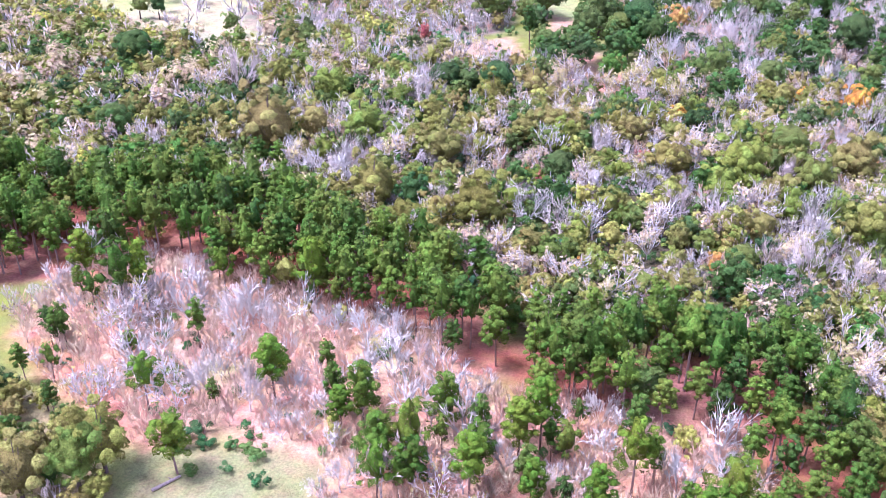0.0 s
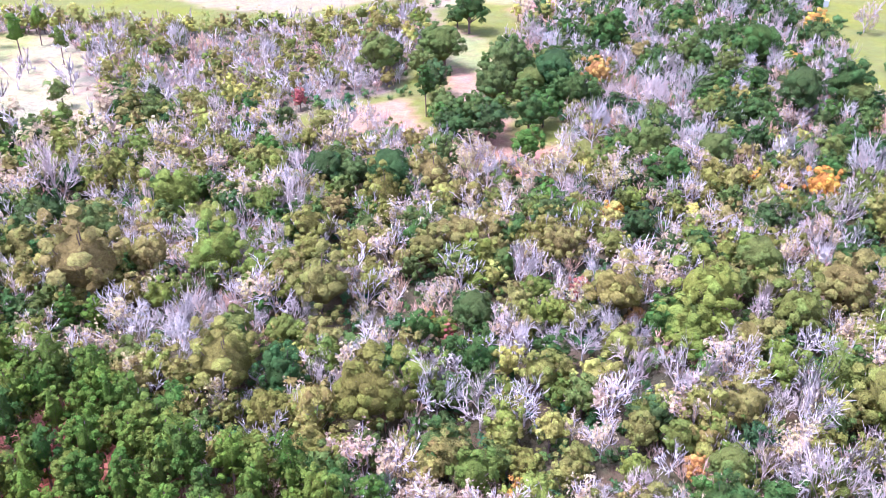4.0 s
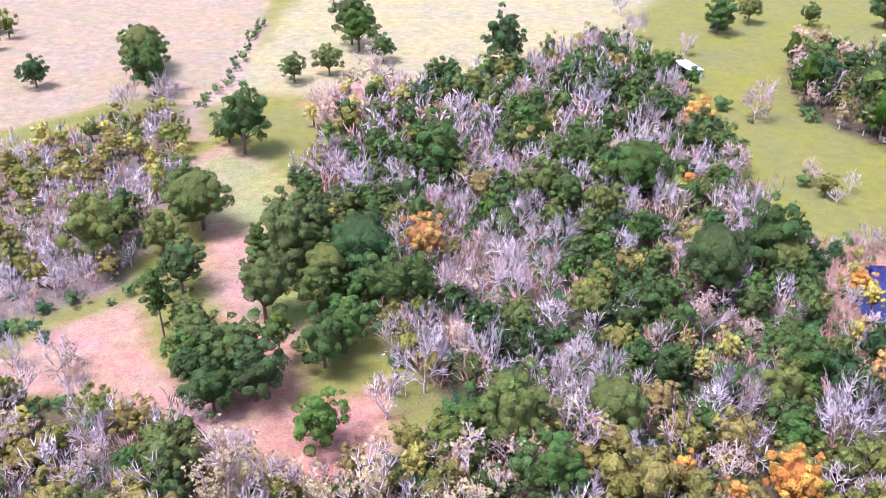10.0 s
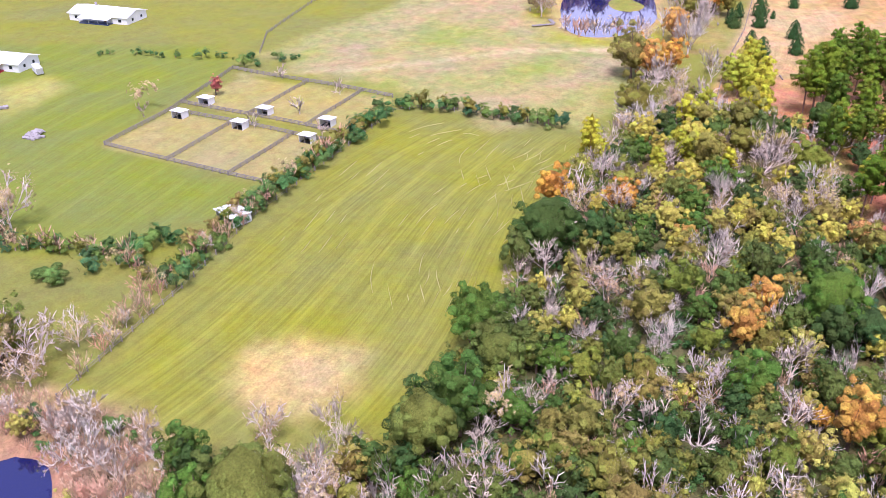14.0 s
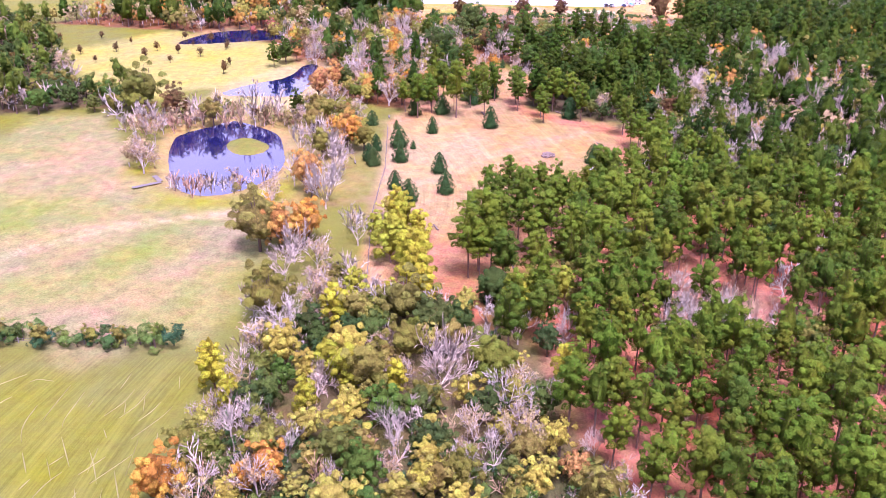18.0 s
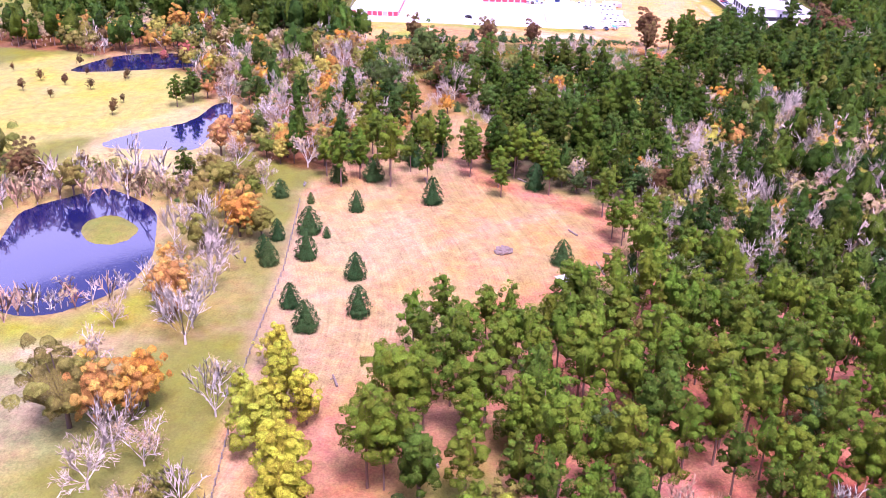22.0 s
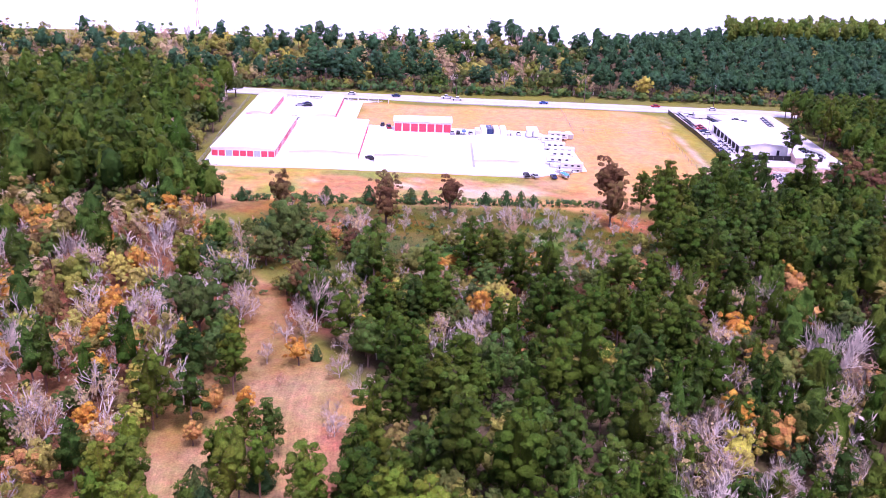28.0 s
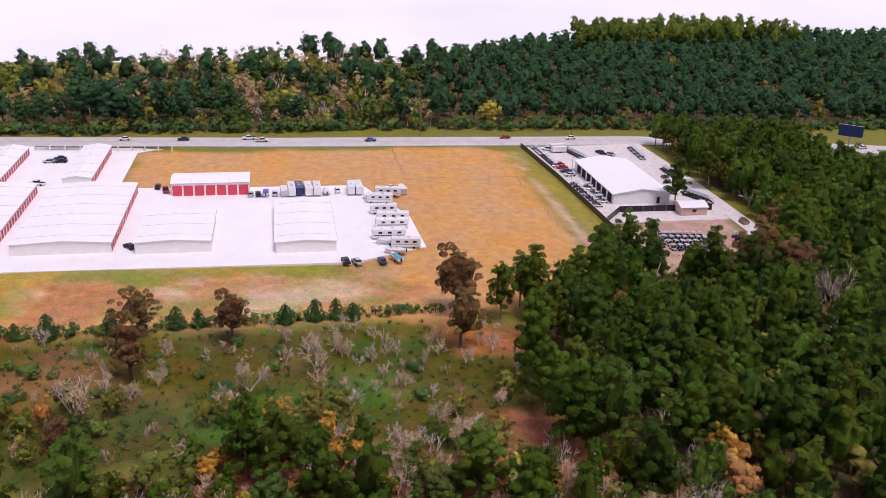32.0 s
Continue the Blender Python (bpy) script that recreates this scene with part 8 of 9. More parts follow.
def workshop():
    root = thing("workshop", 695, 67.5, "large white metal workshop with dark bays and white roof", "workshop", "", 0, LOT)
    w = gable_walls(20, 42, 3.7, 5.2)
    bmesh.ops.rotate(w, verts=w.verts, matrix=Matrix.Rotation(radians(90), 3, 'Z'))
    part("wall", w, M_WWALL, root)
    r = gable(20, 42, 3.7, 5.2, 0.5)
    bmesh.ops.rotate(r, verts=r.verts, matrix=Matrix.Rotation(radians(90), 3, 'Z'))
    part("roof", r, M_WROOF, root)
    for i in range(7):
        # Flat near-black sheet on the wall in place of the bay's inner shade.
        part("bay_shade", block(-17.5 + i * 5.6, 10.03, 1.5, 3.9, 0.08, 3.0), M_DARK, root, "near-black sheet for the shade of an open bay")
        part("pier", block(-20.3 + i * 5.6, 10.06, 1.8, 0.5, 0.12, 3.6), M_TANWALL, root)
    part("entrance_door", block(-21.03, -6, 1.1, 0.08, 1.1, 2.2), M_GLASS, root)
    an = thing("office_annex", 664, 54.5, "small pinkish block office with a pale roof", "office", "", 0, LOT)
    part("wall", gable_walls(7, 9, 2.8, 3.8), plain("pink_block", (0.62, 0.44, 0.38), 0.8, 0.8, 0.1), an)
    part("roof", gable(7, 9, 2.8, 3.8), M_WROOF, an)
    window_in(an, -3.53, 0, 1.6, 1.4, 1.0, 90)


workshop()


def house(x, y, turn, w, length, eave, ridge, roof, label, porch=None):
    root = thing("house", x, y, label, "house", "farm houses", turn)
    part("wall", gable_walls(w, length, eave, ridge), M_WWALL, root)
    part("roof", gable(w, length, eave, ridge, 0.5), roof, root)
    part("chimney", block(w * 0.2, length * 0.25, ridge, 0.7, 0.7, 1.6, 0.03), M_ROCK, root)
    for i in range(4):
        u = -length / 2 + length * (i + 0.5) / 4
        if i == 1:
            part("door", block(-w / 2 - 0.03, u, 1.0, 0.08, 1.0, 2.05), M_RUSTM, root)
        else:
            window_in(root, -w / 2 - 0.03, u, 1.6, 1.3, 1.1, 90)
    for u in (-w * 0.22, w * 0.22):
        window_in(root, u, -length / 2 - 0.03, 1.6, 1.2, 1.1, 0)
    if porch:
        d = 3.0
        deck = part("porch", block(-w / 2 - d / 2, 0, 0.3, d, length * 0.5, 0.6), porch, root, "raised red porch deck")
        part("porch_roof", prism([(-w / 2 - d - 0.3, 2.3), (-w / 2 + 0.1, 2.75), (-w / 2 + 0.1, 2.87), (-w / 2 - d - 0.3, 2.42)], -length * 0.26, length * 0.26), M_WROOF, root)
        for u in (-0.24, -0.08, 0.08, 0.24):
            part("porch_post", block(-w / 2 - d + 0.15, length * u, 1.35, 0.14, 0.14, 2.1), M_PAINTW, root)
        part("porch_rail", block(-w / 2 - d + 0.12, 0, 1.35, 0.08, length * 0.5, 0.1), porch, root)
    return root


house(165, 517, 62, 8, 15, 2.8, 4.6, M_BLUEROOF, "white farmhouse with blue roof and red porch", M_REDP)
house(153, 521, 62, 5, 7, 2.3, 3.3, M_BLUEROOF, "small white garage with blue metal roof")
house(216, 485, 8, 10, 25, 2.9, 4.4, M_WROOF, "long white ranch house with pale roof and porch", M_REDP)
house(276, 493, 5, 12, 27, 3.0, 4.6, M_WROOF, "broad white house with pale roof among garden trees", M_NAVY)
house(341, 455, 2, 8, 22, 2.8, 4.0, M_WROOF, "white house with blue band beside the pasture", M_NAVY)


def shelter(x, y, turn, w, d, h, label, roof=M_WROOF, side=M_WWALL):
    """Open-fronted animal shelter, front at -x."""
    root = thing("animal_shelter", x, y, label, "animal shelter", "paddock shelters", turn)
    part("back_wall", block(d / 2 - 0.05, 0, h * 0.42, 0.1, w, h * 0.9), side, root)
    for sgn in (-1, 1):
        part("side_wall", prism([(-d / 2, -0.1), (d / 2, -0.1), (d / 2, h * 0.86), (-d / 2, h)], sgn * (w / 2 - 0.05) - 0.05, sgn * (w / 2 - 0.05) + 0.05), side, root)
    part("roof", prism([(-d / 2 - 0.5, h + 0.06), (d / 2 + 0.2, h * 0.86), (d / 2 + 0.2, h * 0.86 + 0.1), (-d / 2 - 0.5, h + 0.16)], -w / 2 - 0.25, w / 2 + 0.25), roof, root)
    part("front_post", block(-d / 2 + 0.08, 0, h / 2, 0.14, 0.14, h), M_POST, root)
    # Floor sheet coloured near-black to darken the inside like shade.
    part("floor_shade", block(0, 0, 0.02, d - 0.25, w - 0.25, 0.1), M_DARK, root, "near-black floor sheet for the shade in the shelter")
    return root


for x, y in ((202, 397), (202, 376), (202, 354), (214, 397), (214, 376), (214, 355)):
    shelter(x, y, 0, 3.6, 3.0, 2.3, "small white-roofed paddock shelter with a dark open front")
shelter(156, 344, -20, 6.5, 5, 2.6, "white-roofed field shed half hidden in the hedge")
shelter(48, 458, 20, 10, 5, 2.8, "low white-roofed shed at the edge of the wood")
shelter(410, 472, 0, 22, 7, 3.2, "long white-roofed hay barn in the pasture")
shelter(348, 199, 30, 5, 4, 2.4, "white-roofed shelter at the edge of the pines")
shelter(174, 452.5, 30, 3, 3, 2.3, "small white garden shed on the lawn")


def play_frame(x, y, turn):
    root = thing("play_frame", x, y, "grey timber play frame with a slide", "play frame", "", turn)
    for a in (-1, 1):
        for b in (-1, 1):
            part("leg", block(a * 1.2, b * 1.0, 1.2, 0.15, 0.15, 2.4), M_GREYW, root)
    part("deck", block(0, 0, 1.4, 2.5, 2.1, 0.12), M_GREYW, root)
    part("canopy", gable(2.6, 2.4, 2.4, 3.1), plain("blue_grey_canvas", (0.30, 0.36, 0.48), 0.7, 1, 0.1), root)
    s = part("slide", block(0, 0, 0, 3.4, 0.7, 0.08), M_GALV, root)
    s.matrix_local = pose(2.7, 0, 0.75, 0, 24, 0)


play_frame(166, 458, 20)


def rubble(x, y, r, n, mat, label, name, seed):
    rng = np.random.default_rng(seed)
    root = thing(name, x, y, label, "pile")
    for i in range(n):
        a, d = rng.uniform(0, 6.28), r * math.sqrt(rng.uniform(0, 1))
        s = rng.uniform(0.4, 1.1)
        bm = block(0, 0, 0, s * rng.uniform(1, 2.2), s, s * 0.7, 0.1)
        p = part("lump", bm, mat, root)
        p.matrix_local = pose(d * math.cos(a), d * math.sin(a), 0.3 + (r - d) * 0.25, rng.uniform(-30, 30), rng.uniform(-30, 30), rng.uniform(0, 180))


rubble(175, 425, 3.0, 34, M_ROCK, "low grey pile of rubble and brush on the lawn", "rubble_pile", 3)
rubble(186, 450, 1.2, 9, M_ROCK, "stone ring of a fire pit in worn grass", "fire_pit", 4)
rubble(365, 214, 2.2, 24, M_LOG, "low pile of dry brushwood in the meadow", "brush_pile", 5)


def log(x, y, turn, length, r=0.28):
    bm = bmesh.new()
    bmesh.ops.create_cone(bm, cap_ends=True, segments=8, radius1=r, radius2=r * 0.7, depth=length, matrix=pose(0, 0, r * 0.85, 0, 90, 0))
    root = thing("fallen_log", x, y, "fallen grey-brown log lying in the grass", "log", "fallen logs", turn)
    part("stem", bm, M_LOG, root)
    part("stub", block(length * 0.2, 0.4, r, 0.14, 0.9, 0.14, 0.03, 25), M_LOG, root)


for x, y, a, n in ((305, 246, 20, 4), (358, 191, 10, 7), (366, 187, 70, 5), (414, 208, 40, 4), (411, 236, 15, 4), (-71, 81, 60, 4.5), (300, 252, 60, 3.5), (283, 226, 15, 5), (378, 196, 30, 4)):
    log(x, y, a, n)


def dock(x, y, turn):
    root = thing("dock", x, y, "weathered L-shaped timber dock at the pond edge", "dock", "", turn)
    for i in range(14):
        part("plank", block(i * 0.62, 0, 0.45, 0.56, 1.5, 0.08), M_GREYW, root)
    for i in range(9):
        part("plank", block(8.4, 1.1 + i * 0.62, 0.45, 1.5, 0.56, 0.08), M_GREYW, root)
    for i in range(4):
        part("pile", block(i * 2.7, 0.7, 0.1, 0.2, 0.2, 1.2), M_POST, root)


dock(328, 337, -52)


def bench(x, y, turn):
    root = thing("bench", x, y, "plain grey timber bench on dry grass", "bench", "benches", turn)
    part("seat", block(0, 0, 0.46, 2.4, 0.45, 0.08), M_GREYW, root)
    part("backrest", block(0, 0.24, 0.8, 2.4, 0.06, 0.4), M_GREYW, root)
    for a in (-0.9, 0.9):
        part("leg", block(a, 0, 0.22, 0.1, 0.4, 0.46), M_GREYW, root)


bench(354, 275, 10)
bench(372, 352, 60)
bench(404, 270, 0)


# ---- vehicles ----
def wheel_mesh():
    bm = bmesh.new()
    bmesh.ops.create_cone(bm, cap_ends=True, segments=10, radius1=0.34, radius2=0.34, depth=0.24, matrix=pose(0, 0, 0, 90, 0, 0))
    me = bpy.data.meshes.new("wheel")
    bm.to_mesh(me)
    bm.free()
    me.materials.append(M_RUBBER)
    return me


WHEEL = wheel_mesh()


def wheels(root, xs, half, size=1.0):
    for x in xs:
        for sgn in (-1, 1):
            shared("wheel", WHEEL, root, pose(x, sgn * half, 0.34 * size) @ Matrix.Scale(size, 4))


def taper(bm, z, fx, fy):
    for v in bm.verts:
        if v.co.z > z:
            v.co.x *= fx
            v.co.y *= fy
    return bm


def car(paint, label):
    root = tagged(new("car"), label, "car", "parked and passing cars")
    part("body", taper(block(0, 0, 0.62, 4.6, 1.8, 0.62, 0.14), 0.8, 0.96, 0.95), paint, root)
    part("cabin", taper(block(-0.2, 0, 1.15, 2.6, 1.6, 0.55, 0.1), 1.2, 0.72, 0.85), M_GLASS, root)
    part("roof", block(-0.2, 0, 1.44, 1.7, 1.3, 0.07, 0.02), paint, root)
    wheels(root, (-1.4, 1.4), 0.82)
    for sgn in (-1, 1):
        part("headlight", block(2.27, sgn * 0.62, 0.7, 0.08, 0.35, 0.16), M_PAINTW, root)
        part("tail_light", block(-2.27, sgn * 0.66, 0.78, 0.08, 0.3, 0.16), M_REDP, root)
    return root


def pickup(paint, label):
    root = tagged(new("pickup_truck"), label, "pickup truck", "parked and passing cars")
    part("body", block(0, 0, 0.72, 5.6, 1.95, 0.66, 0.12), paint, root)
    part("cab", taper(block(0.35, 0, 1.4, 2.1, 1.75, 0.75, 0.12), 1.5, 0.75, 0.88), M_GLASS, root)
    part("roof", block(0.35, 0, 1.77, 1.6, 1.45, 0.07, 0.02), paint, root)
    # Dark sheet on the solid body stands for the shaded hollow of the bed.
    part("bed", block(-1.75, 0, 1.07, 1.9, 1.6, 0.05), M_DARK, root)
    wheels(root, (-1.7, 1.7), 0.88, 1.1)
    return root


def motorhome(paint, label, length=8.5, stripe=None):
    root = tagged(new("motorhome"), label, "motorhome", "stored vehicles")
    part("body", block(0, 0, 1.85, length, 2.5, 2.7, 0.18), paint, root)
    part("windscreen", block(length / 2 + 0.01, 0, 2.1, 0.06, 2.0, 1.0), M_GLASS, root)
    for i in range(3):
        for sgn in (-1, 1):
            part("window", block(-length * 0.3 + i * length * 0.28, sgn * 1.26, 2.2, 1.1, 0.04, 0.6), M_GLASS, root)
    for sgn in (-1, 1):
        part("stripe", block(0, sgn * 1.26, 1.35, length * 0.9, 0.03, 0.25), stripe or M_SILVER, root)
    part("roof_unit", block(-length * 0.1, 0, 3.32, 0.9, 0.8, 0.28, 0.06), M_SILVER, root)
    part("roof_vent", block(length * 0.22, 0.3, 3.26, 0.5, 0.5, 0.14, 0.03), M_SILVER, root)
    wheels(root, (-length * 0.28, length * 0.33), 1.08, 1.2)
    return root


def boat(paint, label):
    root = tagged(new("boat_on_trailer"), label, "boat", "stored vehicles")
    bm = bmesh.new()
    secs = []
    for i, (x, w, zt) in enumerate(((-2.8, 1.0, 1.45), (-1.0, 1.1, 1.45), (1.0, 1.0, 1.5), (2.3, 0.55, 1.62), (3.0, 0.04, 1.72))):
        secs.append([bm.verts.new(p) for p in ((x, -w, zt), (x, -w * 0.75, 0.75), (x, 0, 0.55), (x, w * 0.75, 0.75), (x, w, zt))])
    for a, b in zip(secs, secs[1:]):
        for j in range(4):
            bm.faces.new((a[j], a[j + 1], b[j + 1], b[j]))
        bm.faces.new((a[4], a[0], b[0], b[4]))
    bm.faces.new(secs[0])
    bmesh.ops.recalc_face_normals(bm, faces=bm.faces)
    part("hull", bm, M_PAINTW, root)
    part("cover", taper(block(-0.4, 0, 1.65, 4.4, 1.9, 0.45, 0.12), 1.6, 0.7, 0.55), paint, root)
    part("outboard", block(-3.0, 0, 1.2, 0.4, 0.4, 1.0, 0.08), M_BLACKP, root)
    part("trailer", merge(block(0.2, 0.5, 0.5, 6.2, 0.1, 0.12), block(0.2, -0.5, 0.5, 6.2, 0.1, 0.12), block(3.6, 0, 0.5, 1.2, 0.1, 0.1)), M_GALV, root)
    wheels(root, (-0.9,), 0.95)
    return root


def cart(paint, label):
    root = tagged(new("utility_cart"), label, "utility cart", "parked utility carts")
    part("body", block(0, 0, 0.55, 2.5, 1.3, 0.4, 0.1), paint, root)
    part("seat", block(-0.1, 0, 0.9, 0.6, 1.2, 0.45, 0.08), M_BLACKP, root)
    top = block(-0.1, 0, 1.85, 1.7, 1.3, 0.08, 0.03)
    for a in (-0.85, 0.65):
        for sgn in (-1, 1):
            top = merge(top, block(a, sgn * 0.58, 1.3, 0.06, 0.06, 1.1))
    part("canopy", top, M_SILVER, root)
    wheels(root, (-0.85, 0.85), 0.58, 0.75)
    return root


def cargo_trailer(paint, label, length=6.0):
    root = tagged(new("cargo_trailer"), label, "trailer", "stored vehicles")
    part("body", block(0, 0, 1.45, length, 2.2, 2.1, 0.1), paint, root)
    part("drawbar", block(length / 2 + 0.6, 0, 0.5, 1.3, 0.12, 0.12), M_GALV, root)
    part("rear_door", block(-length / 2 - 0.02, 0, 1.45, 0.05, 2.0, 1.9), M_SILVER, root)
    wheels(root, (-0.5, 0.4), 1.0, 0.9)
    return root


def stand(ob, x, y, turn, z=None):
    ob.matrix_basis = pose(x, y, g_at(x, y) if z is None else z, 0, 0, turn)
    return ob


R_Z = -4.61
WHITE_CAR = stand(car(M_PAINTW, "white sedan on the asphalt"), 772, 248, 92, R_Z)
DARK_CAR = stand(car(M_NAVY, "dark blue car on the highway"), 770, 225, 92, R_Z)
stand(car(M_BLUE, "bright blue car on the highway"), 764, 150, -87, R_Z)
RED_CAR = stand(car(M_REDP, "red car on the highway"), 765, 93, 93, R_Z)
BLACK_CAR = stand(car(M_BLACKP, "black car parked in the yard"), 648, 229.5, 40, LOT)
SILVER_CAR = stand(car(M_SILVER, "silver car parked on gravel"), 694, 197, 0, LOT)
WHITE_PICKUP = stand(pickup(M_PAINTW, "white pickup truck on the asphalt"), 766, 194, -87, R_Z)
stand(pickup(M_REDP, "dark red pickup beside the garage block"), 701, 225, 10, LOT)
copy_thing(WHITE_PICKUP, pose(770, 199, R_Z, 0, 0, 93))
copy_thing(WHITE_CAR, pose(762, 65, R_Z, 0, 0, 93))
copy_thing(WHITE_CAR, pose(738, -56, R_Z, 0, 0, 105))
copy_thing(SILVER_CAR, pose(729, -85, R_Z, 0, 0, -75))
copy_thing(BLACK_CAR, pose(705, 228, LOT, 0, 0, 0))
HOME = stand(motorhome(M_PAINTW, "white motorhome parked on pale concrete"), 683, 155, 84, LOT)
HOME_B = stand(motorhome(M_WWALL, "long white travel coach with grey stripes", 10.0, M_NAVY), 658, 154, 86, LOT)
stand(motorhome(M_NAVY, "dark blue coach among white ones", 8.0, M_SILVER), 695.5, 181, 4, LOT)
for x, y, a in ((690, 151.5, 80), (672, 155, 88), (641, 152, 82), (695, 183.5, 2), (695, 178, 3), (695, 175, 0), (695, 163.5, -3), (695, 161, 2)):
    copy_thing(HOME, pose(x, y, LOT, 0, 0, a))
for x, y, a in ((649, 156, 88), (664, 153, 84)):
    copy_thing(HOME_B, pose(x, y, LOT, 0, 0, a))
BOAT = stand(boat(M_BLUE, "boat under a blue cover on a trailer"), 697, 149, 10)
stand(boat(M_TEAL, "boat under a teal tarp on a trailer"), 631, 156, 20, LOT)
BOAT_W = stand(boat(M_PAINTW, "white boat on a steel trailer"), 694, 172, 4, LOT)
for src, x, y, a in ((BOAT_W, 686, 157, 75), (BOAT_W, 636, 155.5, 80), (BOAT, 694, 192, 0), (BOAT_W, 644, 157, 80)):
    copy_thing(src, pose(x, y, LOT, 0, 0, a))
for src, x, y, a in ((SILVER_CAR, 694, 189, 2), (BLACK_CAR, 694, 194.5, 4), (SILVER_CAR, 630, 167, 20), (BLACK_CAR, 631, 170, 10), (DARK_CAR, 630, 160, 8), (WHITE_CAR, 696, 168, 0)):
    copy_thing(src, pose(x, y, LOT, 0, 0, a))
TRAILER = stand(cargo_trailer(M_PAINTW, "white enclosed cargo trailer"), 694.5, 146, 8)
copy_thing(TRAILER, pose(215, 466, g_at(215, 466), 0, 0, 60))
copy_thing(TRAILER, pose(694, 186, LOT, 0, 0, 3))
copy_thing(WHITE_PICKUP, pose(712, 268, LOT, 0, 0, 70))
copy_thing(SILVER_CAR, pose(740, 270, LOT, 0, 0, 95))
copy_thing(BLACK_CAR, pose(740, 266, LOT, 0, 0, 95))
copy_thing(DARK_CAR, pose(744, 267, LOT, 0, 0, 95))
copy_thing(RED_CAR, pose(192, 476, g_at(192, 476), 0, 0, 30))
copy_thing(BLACK_CAR, pose(187, 487, g_at(187, 487), 0, 0, 60))

CARTS = [stand(cart(M_NAVY, "dark blue utility cart parked in a row"), 643, 72, 5), stand(cart(M_SILVER, "silver-grey utility cart parked in a row"), 643, 70, 5), stand(cart(M_BLACKP, "black utility cart parked in a row"), 643, 68, 5)]
rng = np.random.default_rng(9)


def rank(x0, y0, x1, y1, n, turn, rows=1, gap=3.0, z=None):
    for r in range(rows):
        for i in range(n):
            f = i / max(1, n - 1)
            x, y = x0 + (x1 - x0) * f - r * gap, y0 + (y1 - y0) * f + 0.15 * r
            copy_thing(CARTS[int(rng.integers(3))], pose(x, y, g_at(x, y) if z is None else z, 0, 0, turn + rng.uniform(-5, 5)))


rank(644, 73, 642, 61, 7, 4, 4, 3.8)
rank(626, 70, 626, 62, 5, 4, 1)
rank(744, 73, 729, 69.5, 9, 95, 2, 0.0, LOT)
rank(728, 46, 744, 45, 8, 92, 1, 3, LOT)
rank(713, 43.5, 700, 43.5, 8, 92, 1, 3, LOT)
rank(681, 47.5, 672, 43.5, 7, 92, 2, -3.0, LOT)
rank(748, 85, 720, 84, 12, 92, 1, 3, LOT)
rank(697, 84, 672, 83, 9, 92, 1, 3, LOT)
rank(694, 80, 676, 80, 6, 80, 1, 3, LOT)
rank(640, 50, 626, 47, 8, 60, 2, 2.6)
for src, x, y, a in ((RED_CAR, 722, 82, 92), (RED_CAR, 718, 82, 92), (DARK_CAR, 713, 82, 92), (SILVER_CAR, 708, 82, 92), (WHITE_PICKUP, 744, 80, 60), (BLACK_CAR, 738, 60, 20), (SILVER_CAR, 735, 57, 30), (WHITE_CAR, 640, 44, 80)):
    copy_thing(src, pose(x, y, LOT, 0, 0, a))
copy_thing(TRAILER, pose(745, 76, LOT, 0, 0, 95))
copy_thing(TRAILER, pose(741, 76.5, LOT, 0, 0, 95))


# ---- poles, billboard, mast ----
def cylinder(r0, r1, h, sides=8):
    bm = bmesh.new()
    bmesh.ops.create_cone(bm, cap_ends=True, segments=sides, radius1=r0, radius2=r1, depth=h, matrix=pose(0, 0, h / 2))
    return bm


def utility_pole(x, y, turn):
    root = thing("utility_pole", x, y, "tall brown timber utility pole by the highway", "utility pole", "utility poles", turn)
    part("shaft", cylinder(0.18, 0.12, 12), M_BARK, root)
    part("crossarm", block(0, 0, 11.2, 2.6, 0.12, 0.14), M_POST, root)
    for u in (-1.1, -0.4, 0.4, 1.1):
        part("insulator", block(u, 0, 11.38, 0.1, 0.1, 0.22), M_PAINTW, root)
    part("transformer", block(0.35, 0, 10.0, 0.5, 0.5, 0.9, 0.1), M_GALV, root)
    return root


POLES = [(786, 330), (781, 262), (776, 194), (773, 128), (770, 62), (760, -10), (744, -75)]
for x, y in POLES:
    utility_pole(x, y, 5)


def cable(a, b, label):
    pts = [Vector(a).lerp(Vector(b), i / 12) - Vector((0, 0, 1.2 * 4 * (i / 12) * (1 - i / 12))) for i in range(13)]
    ring = [(0.035, 0), (0, 0.035), (-0.035, 0), (0, -0.035)]
    v = [(p.x + a, p.y, p.z + b) for p in pts for a, b in ring]
    f = [(i * 4 + j, i * 4 + (j + 1) % 4, i * 4 + 4 + (j + 1) % 4, i * 4 + 4 + j) for i in range(12) for j in range(4)]
    tagged(new("power_cable", mesh_from("power_cable", v, f, [M_RUBBER])), label, "cable", "power cables")


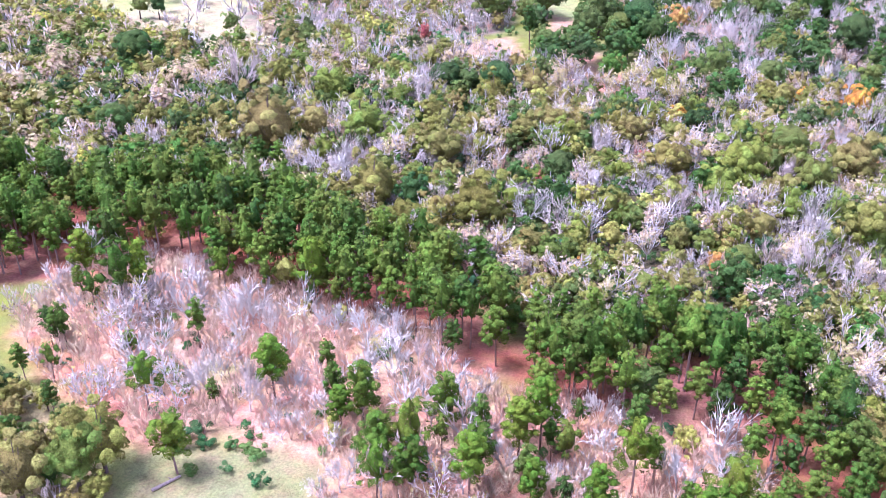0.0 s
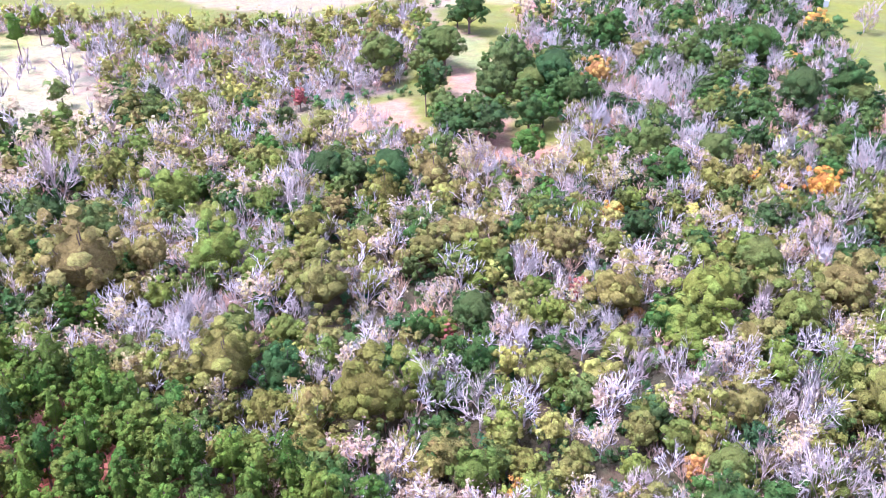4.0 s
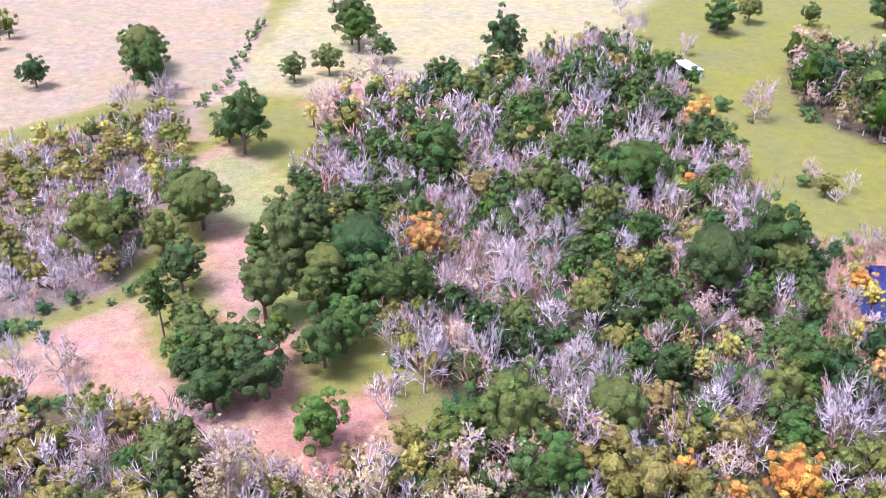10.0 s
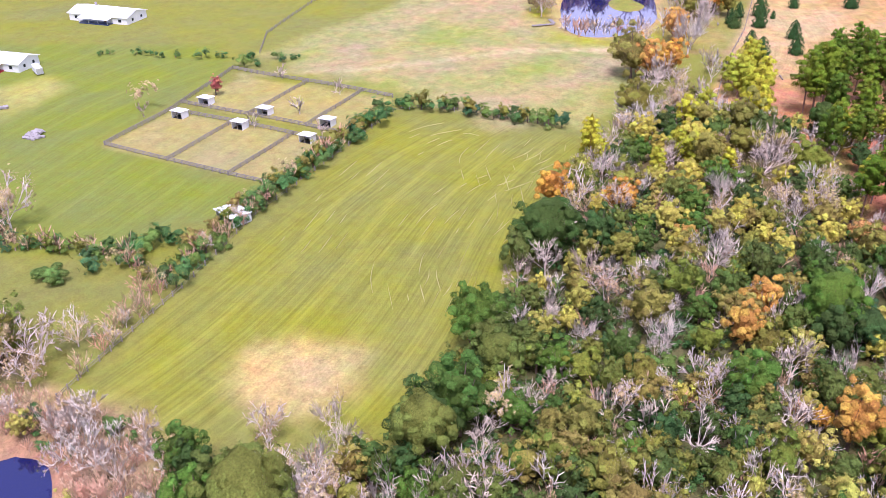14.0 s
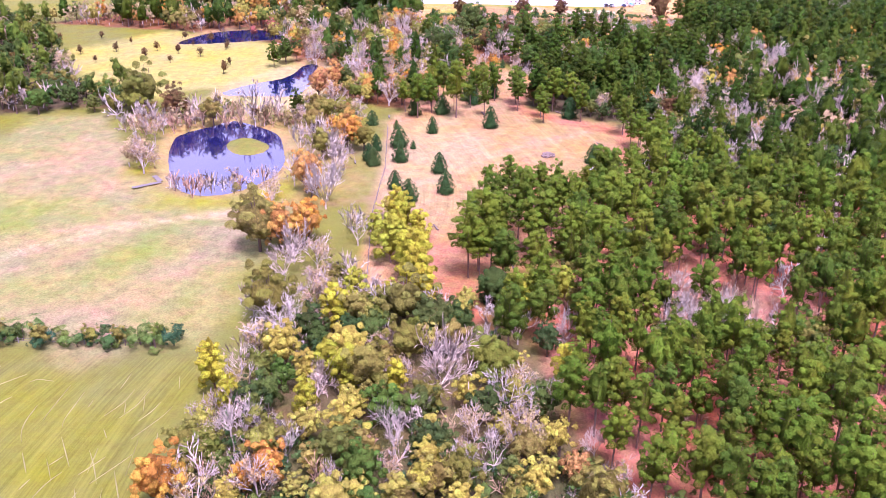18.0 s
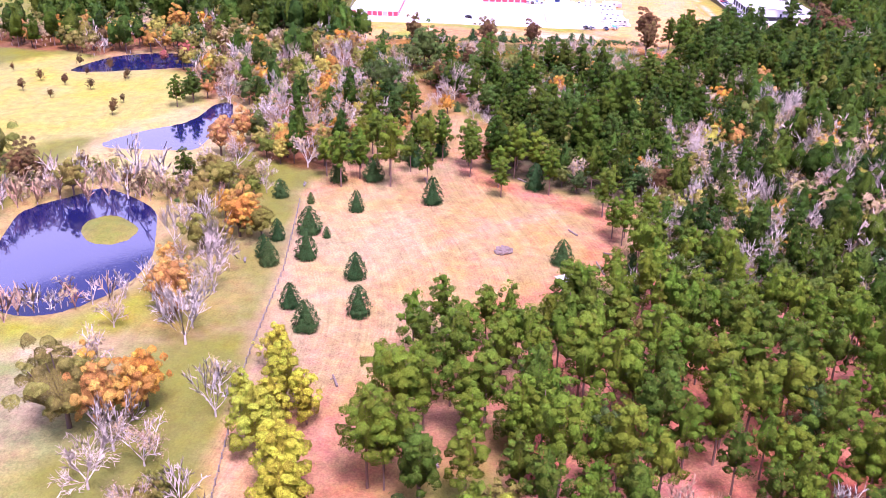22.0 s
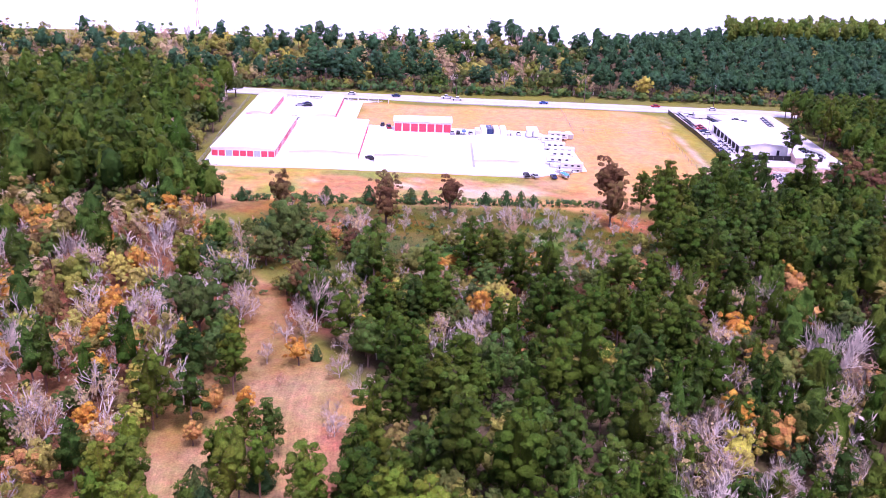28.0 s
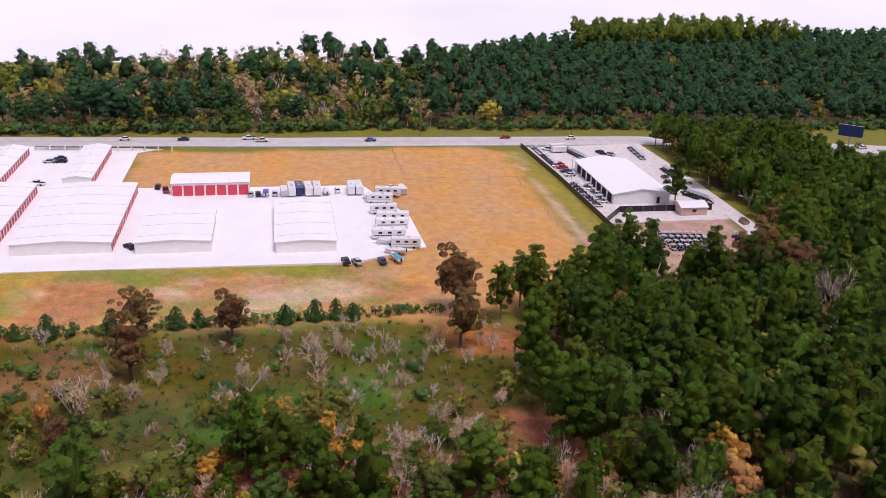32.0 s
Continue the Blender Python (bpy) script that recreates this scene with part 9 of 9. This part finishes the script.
for (x1, y1), (x2, y2) in zip(POLES, POLES[1:]):
    for u in (-1.1, 1.1):
        cable((x1 + u, y1, g_at(x1, y1) + 11.4), (x2 + u, y2, g_at(x2, y2) + 11.4), "thin black power cable hanging between poles")


def light_pole(x, y):
    root = thing("light_pole", x, y, "slim steel light pole in the vehicle yard", "light pole", "", 0, LOT)
    part("shaft", cylinder(0.12, 0.08, 9), M_GALV, root)
    part("lamp_head", block(0.4, 0, 8.95, 0.9, 0.3, 0.15, 0.03), M_SILVER, root)


light_pole(703, 83)


def billboard(x, y, turn):
    root = thing("billboard", x, y, "blank dark blue roadside billboard on one pole", "billboard", "", turn)
    part("pole", cylinder(0.45, 0.4, 6), M_GALV, root)
    part("panel", block(0, 0, 8.6, 9.5, 0.35, 4.6), M_NAVY, root)
    part("frame", merge(block(0, -0.1, 10.95, 9.8, 0.5, 0.2), block(0, -0.1, 6.25, 9.8, 0.5, 0.2)), M_SILVER, root)
    part("catwalk", block(0, -0.7, 6.1, 9.5, 0.8, 0.08), M_GALV, root)


billboard(736, -48, 50)


def mast(x, y, h, label):
    root = thing("lattice_mast", x, y, label, "mast")
    red, white = M_REDP, M_PAINTW
    for i in range(10):
        z0, z1 = h * i / 10, h * (i + 1) / 10
        w0, w1 = 1.3 - 0.1 * i, 1.2 - 0.1 * i
        bits = []
        for k in range(4):
            a, b = math.pi / 4 + k * math.pi / 2, math.pi / 4 + (k + 1) * math.pi / 2
            p0, p1 = (w0 * math.cos(a), w0 * math.sin(a), z0), (w1 * math.cos(a), w1 * math.sin(a), z1)
            q1 = (w1 * math.cos(b), w1 * math.sin(b), z1)
            bits += [tube(p0, p1, 0.12, 0.12, 4), tube(p0, q1, 0.07, 0.07, 4), tube(p1, q1, 0.07, 0.07, 4)]
        for k, (v, f) in enumerate(bits):
            kind = "leg" if k % 3 == 0 else "brace"
            ob = new(kind, mesh_from(kind, v, f, [red if i % 2 == 0 else white]))
            ob.parent = root


mast(880, 352, 36, "red and white lattice mast beyond the trees")
